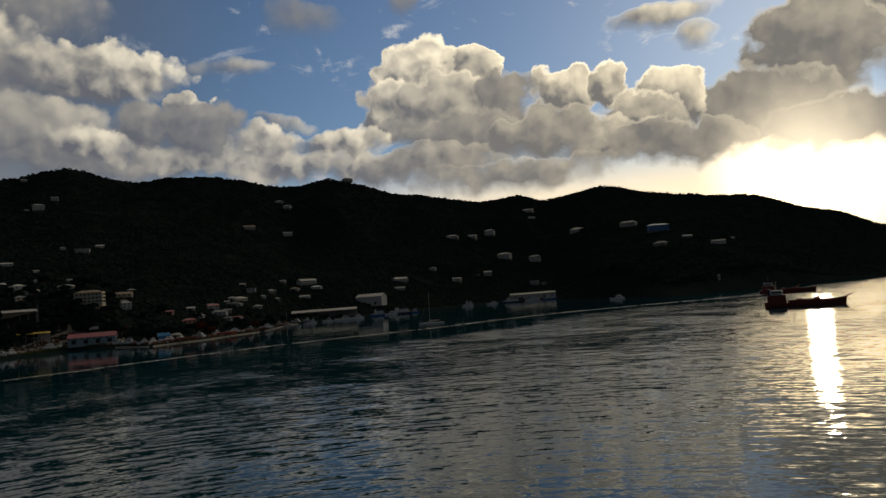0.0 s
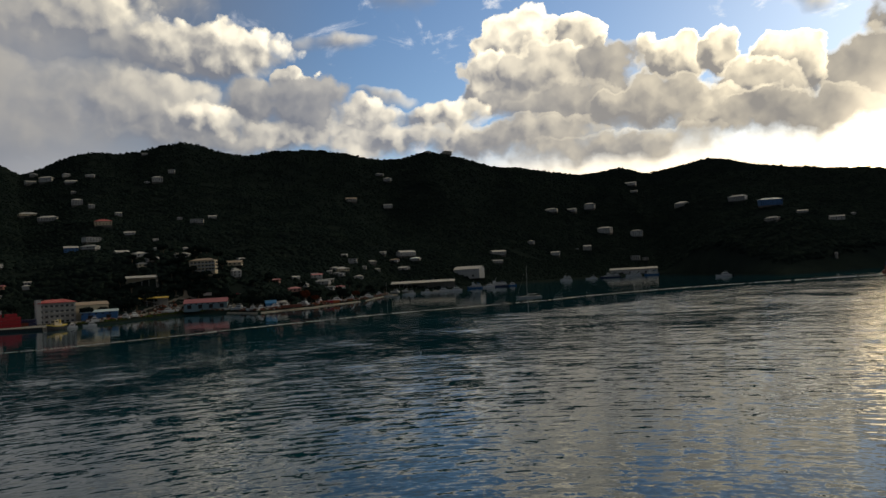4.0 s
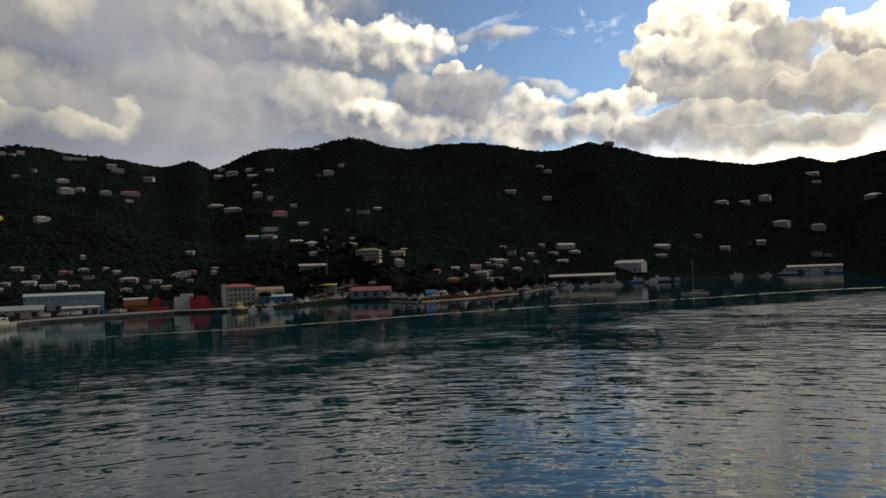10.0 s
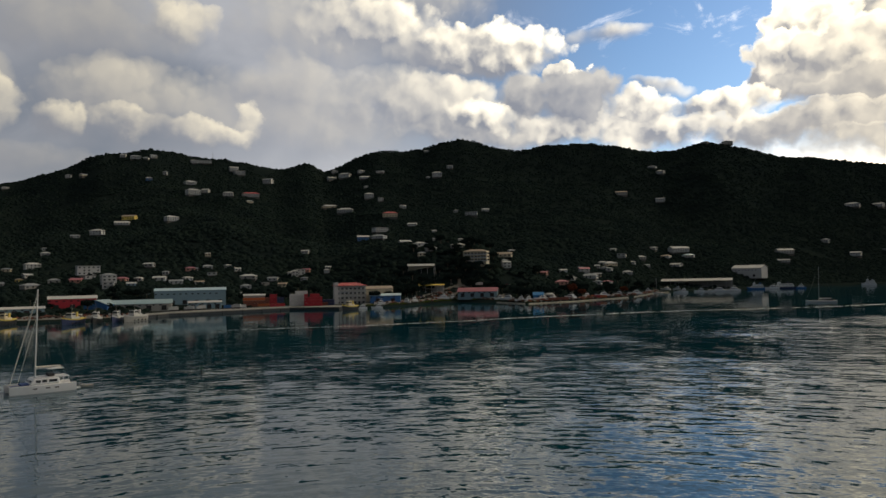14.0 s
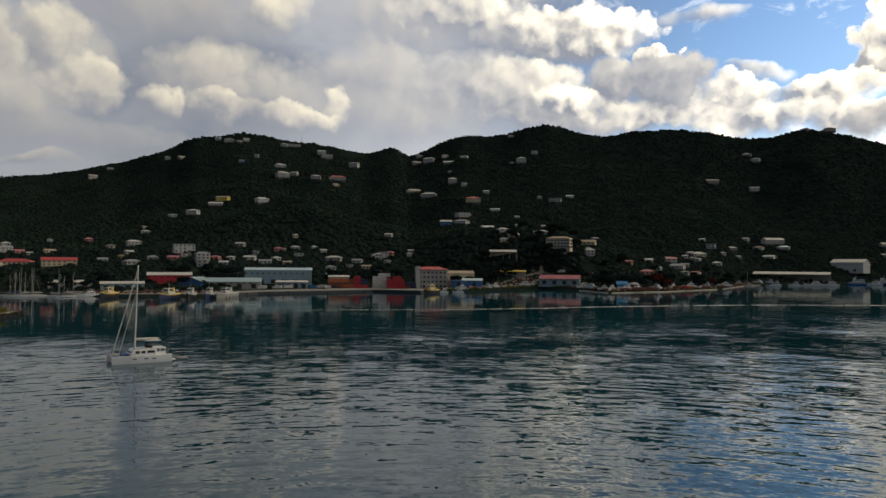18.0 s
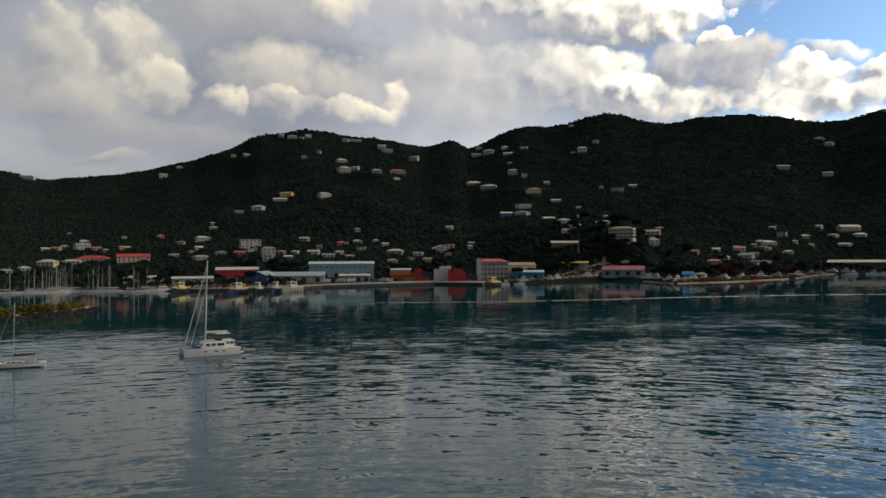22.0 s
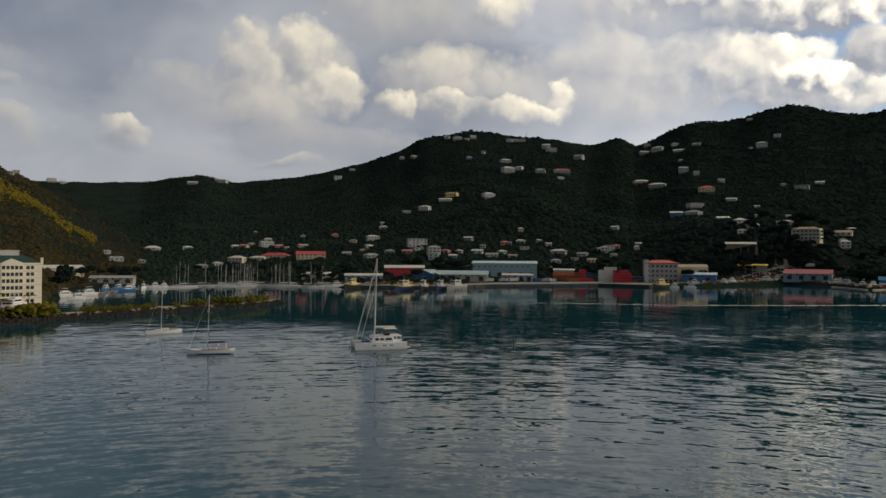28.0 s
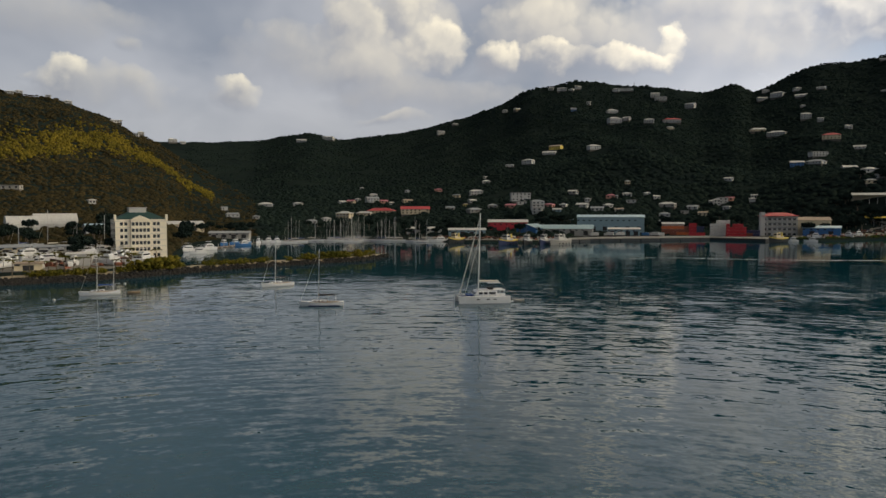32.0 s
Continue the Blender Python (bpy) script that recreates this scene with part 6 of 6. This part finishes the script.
# ---- town trees ----
def broad_tree(seed, mat):
    """A broad-crowned tree: tapered trunk, limbs, and a crown of many leaf clumps."""
    rng = random.Random(seed)
    t = thing("tree", "broad dark green tree among the town houses", "tree", pose(0, 0, -80), "town trees")
    bm = rodded((0, 0, -0.6), (0.2, 0.1, 2.6), 0.3, 0.2, 7)
    for i in range(4):
        a = i * 1.6 + rng.uniform(-0.3, 0.3)
        rod(bm, (0.2, 0.1, 2.3), (1.7 * math.cos(a), 1.7 * math.sin(a), 4.2), 0.14, 0.06, 5)
    part("trunk", bm, TRUNK, t)
    verts, faces = [], []
    for i in range(150):
        a, u = rng.uniform(0, 6.283), rng.random() ** 0.5
        c = Vector((3.1 * u * math.cos(a), 3.1 * u * math.sin(a), 4.6 + rng.uniform(-1.0, 1.9) * (1.15 - u * 0.6)))
        s = rng.uniform(0.45, 0.85)
        k = len(verts)
        n_v = Vector((rng.uniform(-1, 1), rng.uniform(-1, 1), rng.uniform(0, 1))).normalized()
        side = n_v.orthogonal().normalized()
        up = n_v.cross(side)
        verts += [tuple(c + side * s), tuple(c + up * s * 0.8), tuple(c - side * s), tuple(c - up * s * 0.8), tuple(c + n_v * s * 0.6), tuple(c - n_v * s * 0.5)]
        faces += [(k, k + 1, k + 4), (k + 1, k + 2, k + 4), (k + 2, k + 3, k + 4), (k + 3, k, k + 4), (k + 1, k, k + 5), (k + 2, k + 1, k + 5), (k + 3, k + 2, k + 5), (k, k + 3, k + 5)]
    crown = new("crown", mesh_of("crown", verts, faces, mat))
    crown.parent = t
    return t


def palm(seed):
    rng = random.Random(seed)
    t = thing("palm_tree", "slender coconut palm by the boatyard seawall", "palm", pose(0, 0, -80), "palms")
    bm = rodded((0, 0, -0.5), (0.3, 0.1, 4.0), 0.2, 0.15, 7)
    rod(bm, (0.3, 0.1, 3.9), (0.7, 0.2, 7.2), 0.15, 0.11, 7)
    part("trunk", bm, TRUNK, t)
    for i in range(13):
        a, drop = i * 0.483 + rng.uniform(-0.15, 0.15), rng.uniform(0.6, 2.0)
        bm = bmesh.new()
        last = None
        for j in range(6):
            u = j / 5
            c = Vector((0.7 + 2.7 * u * math.cos(a), 0.2 + 2.7 * u * math.sin(a), 7.2 + 0.9 * u - drop * u * u))
            side = Vector((-math.sin(a), math.cos(a), -0.3)) * 0.5 * math.sin(math.pi * (0.12 + 0.85 * u))
            row = [bm.verts.new(c + side), bm.verts.new(c + Vector((0, 0, 0.14))), bm.verts.new(c - Vector((side.x, side.y, -side.z)))]
            if last:
                bm.faces.new((last[0], row[0], row[1], last[1]))
                bm.faces.new((last[1], row[1], row[2], last[2]))
            last = row
        part("frond", bm, BUSH, t)
    return t


TREES = [broad_tree(1, LEAVES), broad_tree(2, LEAVES), broad_tree(3, LEAVES)]
PALM = palm(7)
tree_rng = random.Random(77)
spots = []
for i in range(170):
    az = tree_rng.uniform(-91, -8)
    rs = table(SHORE, az, 1)
    d = tree_rng.uniform(26, 150)
    if -50.5 < az < -35 and d < 75:
        d += 80
    if az < -80 and d < 130:
        d += 130
    spots.append((az, rs + d))
for az0, az1, count, d0, d1 in ((-34.8, -32.4, 16, 62, 100), (-31.5, -24, 26, 70, 140), (-65, -59, 16, 30, 90), (-86.5, -82.8, 8, 60, 130)):
    for i in range(count):
        az = tree_rng.uniform(az0, az1)
        spots.append((az, table(SHORE, az, 1) + tree_rng.uniform(d0, d1)))
for az, r in spots:
    if any(abs(az - a) < w and r0 < r < r1 for a, w, r0, r1 in GLADES):
        continue
    p = on_land(az, r)
    s = tree_rng.uniform(0.8, 1.7)
    ob = copy_thing(tree_rng.choice(TREES), pose(p.x, p.y, p.z, 0, 0, tree_rng.uniform(0, 360)))
    ob.scale = (s, s, s * tree_rng.uniform(0.8, 1.2))
for i, ob in enumerate(TREES):
    p = on_land(-62 + i * 1.3, 660)
    ob.matrix_world = pose(p.x, p.y, p.z)
for i in range(20):
    az = -91.2 + i * 0.53
    p = bearing(az, table(MOLE, az, 1) + 9 + 26 * (i % 2))
    z = max(1.6, ground(p.x, p.y))
    ob = copy_thing(PALM, pose(p.x, p.y, z, 0, 0, i * 77))
    s = tree_rng.uniform(0.5, 0.95)
    ob.scale = (s, s, s)
p = bearing(-82.9, 318)
PALM.matrix_world = pose(p.x, p.y, 1.7)


# ---- the shore: paved yards, beach, scrap, pontoons, ferries ----
def apron(name, label, az0, az1, d0, d1, mat):
    """A sheet of paving or sand that lies on the ground, d0 to d1 metres inland of the waterline."""
    verts, faces = [], []
    cols = max(2, int((az1 - az0) / 0.4))
    rows = max(2, int((d1 - d0) / 4) + 1)
    for i in range(cols + 1):
        az = az0 + (az1 - az0) * i / cols
        rag = noise.noise(Vector((az * 1.3, d0, 0))) * 0.25 * (d1 - d0) / 4
        for j in range(rows):
            p = on_land(az, table(SHORE, az, 1) + d0 + (d1 - d0 + rag) * j / (rows - 1))
            verts.append((p.x, p.y, p.z + 0.12))
    for i in range(cols):
        for j in range(rows - 1):
            k = i * rows + j
            faces.append((k, k + 1, k + rows + 1, k + rows))
    tagged(new(name, mesh_of(name, verts, faces, mat)), label, "ground", kind="structure")


SAND = material("beach_sand", (0.27, 0.25, 0.21), 0.95, grain=0.15, size=0.8, stains=0.25, stain_size=0.1)
YARD = material("dusty_yard", (0.16, 0.15, 0.13), 0.95, grain=0.15, size=0.6, stains=0.3, stain_size=0.06)
apron("beach", "narrow pale sand beach at the harbour's edge", -24.2, -11.4, -2.3, 0.4, SAND)
apron("pavement", "dusty concrete hard of the boatyard", -93, -80.4, 6, 96, YARD)
apron("pavement", "dusty waterfront yard behind the beach", -34.6, -23.5, 9, 40, YARD)
apron("pavement", "dusty yard behind the tug berth", -61.5, -50.4, 3, 34, YARD)


def scrap_material():
    m = bpy.data.materials.new("rusty_scrap")
    m.use_nodes = True
    n = Nodes(m.node_tree)
    geo = n.add("ShaderNodeNewGeometry")
    island = geo.outputs["Random Per Island"]
    rust = n.noise(geo.outputs["Position"], 1.2, 4.0, 0.6)
    col = n.mix(n.span(island, 0.25, 0.75), (0.06, 0.035, 0.025), (0.28, 0.09, 0.05))
    col = n.mix(n.span(island, 0.80, 0.84), col, (0.45, 0.43, 0.40))
    b = n.add("ShaderNodeBsdfPrincipled")
    n.put(b.inputs["Base Color"], n.mix(n.span(rust, 0.4, 0.7), col, n.vec("SCALE", col, scale=0.6)))
    b.inputs["Roughness"].default_value = 0.85
    n.put(n.add("ShaderNodeOutputMaterial").inputs[0], b.outputs[0])
    return m


def scrap(count, az0, az1, d0, d1, seed, label):
    """Heaped timber, plates and drums along the beach, joined: nobody could count them."""
    rng = random.Random(seed)
    verts, faces = [], []
    cube = [(x, y, z) for x in (-1, 1) for y in (-1, 1) for z in (-1, 1)]
    sides = [(0, 1, 3, 2), (4, 6, 7, 5), (0, 4, 5, 1), (2, 3, 7, 6), (0, 2, 6, 4), (1, 5, 7, 3)]
    for i in range(count):
        az = rng.uniform(az0, az1)
        heap = 0.5 + 0.5 * noise.noise(Vector((az * 1.1, 0, seed)))
        p = on_land(az, table(SHORE, az, 1) + rng.uniform(d0, d1))
        size = Vector((rng.uniform(0.3, 2.2), rng.uniform(0.2, 0.9), rng.uniform(0.15, 0.7)))
        turn = Euler((rng.uniform(-0.3, 0.3), rng.uniform(-0.3, 0.3), rng.uniform(0, 6))).to_matrix()
        p.z += size.z * 0.7 + rng.random() * 2.0 * heap
        k = len(verts)
        verts += [tuple(turn @ Vector((c[0] * size.x, c[1] * size.y, c[2] * size.z)) + p) for c in cube]
        faces += [tuple(k + j for j in f) for f in sides]
    tagged(new("scrap", mesh_of("scrap", verts, faces, SCRAP)), label, "scrap", kind="stuff")


SCRAP = scrap_material()
scrap(900, -23.2, -12.2, 3, 17, 1, "rusty scrap, timber and drums heaped along the beach")
scrap(260, -33.5, -24.0, 6, 30, 2, "crates and gear lying about the waterfront yard")
scrap(220, -90, -81, 12, 80, 3, "boat gear and crates lying about the boatyard")
scrap(160, -60.5, -51, 6, 24, 4, "crates and gear on the tug berth")

shore_rng = random.Random(41)
bank = []
for i in range(900):
    az = shore_rng.uniform(-34.2, -13.0)
    if noise.noise(Vector((az * 0.9, 5, 0))) < (-0.1 if az < -26 else 0.1):
        continue
    p = on_land(az, table(SHORE, az, 1) + shore_rng.uniform(2.5, 8.0))
    s = shore_rng.uniform(0.5, 1.3)
    bank.append((p.x, p.y, p.z - 0.2, s, s * shore_rng.uniform(0.8, 1.4)))
BANK_GREEN = leaf_material("shore_vegetation", (0.03, 0.045, 0.012), (0.09, 0.11, 0.03), 0.1)
clump_cloud("shore_bushes", bank, BANK_GREEN, 17, "low green bushes along the shore bank", "bushes")

FLAME = broad_tree(5, leaf_material("rust_red_foliage", (0.06, 0.022, 0.014), (0.20, 0.06, 0.03), 0.1))
tagged(FLAME, "broad tree with rust-red crown behind the beach", "tree", "town trees")
p = on_land(-18.4, 712)
FLAME.matrix_world = pose(p.x, p.y, p.z, 0, 0, 30)
FLAME.scale = (1.5, 1.5, 2.1)
for az, r, s in ((-17.7, 722, 1.3), (-14.6, 800, 1.4)):
    p = on_land(az, r)
    ob = copy_thing(FLAME, pose(p.x, p.y, p.z, 0, 0, az * 40))
    ob.scale = (s, s, s)
for az0, az1, count, d0, d1 in ((-34.6, -30.5, 20, 40, 75), (-30.5, -27.4, 14, 34, 60), (-27.4, -23.6, 16, 26, 60), (-23.5, -19.5, 18, 26, 60), (-19.5, -11, 18, 28, 80), (-57, -50.5, 14, 130, 170), (-46, -40, 14, 90, 130)):
    for i in range(count):
        az = shore_rng.uniform(az0, az1)
        p = on_land(az, table(SHORE, az, 1) + shore_rng.uniform(d0, d1))
        s = shore_rng.uniform(0.9, 1.7)
        ob = copy_thing(shore_rng.choice(TREES), pose(p.x, p.y, p.z, 0, 0, shore_rng.uniform(0, 360)))
        ob.scale = (s, s, s * shore_rng.uniform(0.8, 1.15))
for az, d, off, k in ((-33.2, 7, 10, 2), (-31.2, 8, -20, 2), (-30.6, 12, 40, 2), (-28.4, 9, 15, 0), (-27.6, 8, 70, 2), (-24.0, 7, 20, 2), (-23.4, 10, -30, 0), (-22.4, 8, 10, 2), (-21.8, 12, 35, 2)):
    p = on_land(az, table(SHORE, az, 1) + d)
    ob = copy_thing(MOTORS[k], pose(p.x, p.y, p.z + 0.6, 0, 0, heading(az, off)))
    tagged(ob, "small white boat drawn up on the town beach", "boat", "hauled-out boats")


def pontoon(a, b):
    """A floating dock between two places: planked deck, floats and guide piles."""
    a, b = bearing(*a), bearing(*b)
    long = (b - a).length
    mid = (a + b) / 2
    t = thing("pontoon", "grey floating pontoon between the marina berths", "pontoon", pose(mid.x, mid.y, 0, 0, 0, math.degrees(math.atan2(b.y - a.y, b.x - a.x))), "marina pontoons")
    part("deck", boxed(-long / 2, long / 2, -1.1, 1.1, 0.42, 0.58, bevel=0.03), TEAK, t)
    for i in range(int(long / 9) + 1):
        x = -long / 2 + 1.5 + i * 9
        part("float", boxed(x - 1.2, x + 1.2, -1.0, 1.0, -0.3, 0.42), PAINT["grey"], t)
        part("pile", rodded((x, 1.35, -3), (x, 1.35, 2.6), 0.18, sides=8), PAINT["white"], t)


pontoon((-72.0, 596), (-69.2, 602))
pontoon((-68.9, 608), (-65.6, 610))
pontoon((-65.2, 600), (-63.2, 592))
pontoon((-62.6, 580), (-60.6, 574))
pontoon((-78.4, 462), (-73.4, 574))


def ferry(label, long, hull):
    """An inter-island ferry: dark hull, two glazed decks, wheelhouse, mast and funnel."""
    f = thing("ferry", label, "ferry", pose(0, 0, -90), "moored ferries")
    part("hull", hull_bm(long, long * 0.22, 2.4, 1.0, 0.85), hull, f)
    w = long * 0.095
    for k, (x0, x1) in enumerate(((-0.42, 0.30), (-0.38, 0.20))):
        z = 2.3 + 2.5 * k
        deck = part("deck_house", boxed(long * x0, long * x1, -w + 0.3 * k, w - 0.3 * k, z, z + 2.35, bevel=0.1), GELCOAT, f)
        for i in range(int(long * (x1 - x0) / 2.2)):
            for s in (-1, 1):
                part("window", boxed(long * x0 + 0.8 + 2.2 * i, long * x0 + 2.3 + 2.2 * i, s * (w - 0.3 * k) - 0.04, s * (w - 0.3 * k) + 0.04, z + 1.0, z + 1.8), GLASS, deck)
    house = part("wheelhouse", boxed(long * 0.06, long * 0.19, -w * 0.7, w * 0.7, 7.2, 9.3, bevel=0.15), GELCOAT, f)
    part("windscreen", boxed(long * 0.185, long * 0.195, -w * 0.6, w * 0.6, 8.1, 8.9), GLASS, house)
    part("mast", rodded((long * 0.08, 0, 9.3), (long * 0.05, 0, 13.5), 0.15, 0.08, 8), GELCOAT, f)
    part("funnel", boxed(-long * 0.25, -long * 0.18, -1.2, 1.2, 7.2, 9.2, bevel=0.2), hull, f)
    part("rail", boxed(long * 0.30, long * 0.46, -0.05, 0.05, 2.5, 3.5), GELCOAT, f)
    return f


put(ferry("navy and white inter-island ferry moored off the terminal", 36, PAINT["navy"]), 4.9, 1370, 6)
put(ferry("white ferry moored at the far terminal", 28, GELCOAT), 6.6, 1420, -4)
put(ferry("blue and white ferry moored at the far terminal", 26, PAINT["blue"]), 7.9, 1430, 8)
put(ferry("dark-hulled ferry lying at the far shipyard", 34, PAINT["navy"]), -3.7, 1120, 4)
put(ferry("small white ferry lying beside the shipyard", 20, GELCOAT), 1.6, 1320, 10)
put(ferry("low blue work ferry at the shipyard quay", 22, PAINT["blue"]), -5.4, 1090, 2)


# ---- wake across the harbour ----
def wake():
    """The thin crest that a passing boat left across the harbour, broken where it has sunk; painted pale for the sky it
    mirrors.
    """
    foam = material("sea_foam", (0.42, 0.44, 0.44), 0.6, grain=0.3, size=0.8, stains=0.25, stain_size=0.08)
    line = [(-68, 300), (-59, 334), (-50, 346), (-44, 386), (-35, 386), (-26.6, 411), (-22, 434), (-14, 480), (-6, 520), (0, 563), (9, 680), (21, 790), (27, 860)]
    rng = random.Random(3)
    verts, faces = [], []
    az, step = -60.0, 0.12
    left, draw = 0, False
    while az < 26:
        if left <= 0:
            draw = True if az > -46 and not draw else rng.random() < (0.8 if az > -46 else 0.3)
            left = rng.randint(3, 26) if draw and az > -46 else rng.randint(1, 2)
            first = True
        left -= 1
        if draw:
            r = table(line, az, 1) + noise.noise(Vector((az * 0.15, 0, 0))) * 4 + noise.noise(Vector((az * 2.5, 1, 0))) * 1.2
            half = (0.7 + 2.4 * abs(noise.noise(Vector((az * 2.9, 4, 0))))) * (r / 450) * min(1.0, max(0.4, (az + 60) / 36))
            k = len(verts)
            for d, z in ((-half, 0.01), (0.0, 0.04 + 0.10 * half), (half * 0.8, 0.01)):
                p = bearing(az, r + d)
                verts.append((p.x, p.y, z))
            if not first:
                faces += [(k - 3, k, k + 1, k - 2), (k - 2, k + 1, k + 2, k - 1)]
            first = False
        az += step
    ob = new("wake", mesh_of("wake", verts, faces, foam, True))
    tagged(ob, "thin broken wake crest left by a passing boat, painted pale as mirrored sky", "foam", kind="stuff")


wake()


# ---- painted sunlight on the spur ----
def sunlit_strip():
    """A strip of scrub along the near spur, lying on the slope; its yellow-green stands for sunlight."""
    lit_scrub = leaf_material("dry_hill_grass", (0.060, 0.055, 0.014), (0.22, 0.17, 0.024), 0.03)
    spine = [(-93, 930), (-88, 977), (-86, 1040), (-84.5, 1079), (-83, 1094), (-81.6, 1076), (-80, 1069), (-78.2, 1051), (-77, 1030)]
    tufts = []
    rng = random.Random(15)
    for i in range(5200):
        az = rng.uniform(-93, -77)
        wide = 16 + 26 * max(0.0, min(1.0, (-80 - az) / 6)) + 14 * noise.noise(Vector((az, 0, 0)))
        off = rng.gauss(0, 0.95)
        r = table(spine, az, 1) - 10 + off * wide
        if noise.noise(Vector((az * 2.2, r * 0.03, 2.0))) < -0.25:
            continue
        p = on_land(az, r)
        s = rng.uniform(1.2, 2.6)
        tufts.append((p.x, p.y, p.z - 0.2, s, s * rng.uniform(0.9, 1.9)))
    clump_cloud("spur_scrub", tufts, lit_scrub, 41, "scrub along the spur, painted yellow-green as low sunlight on the hill", "scrub")


sunlit_strip()
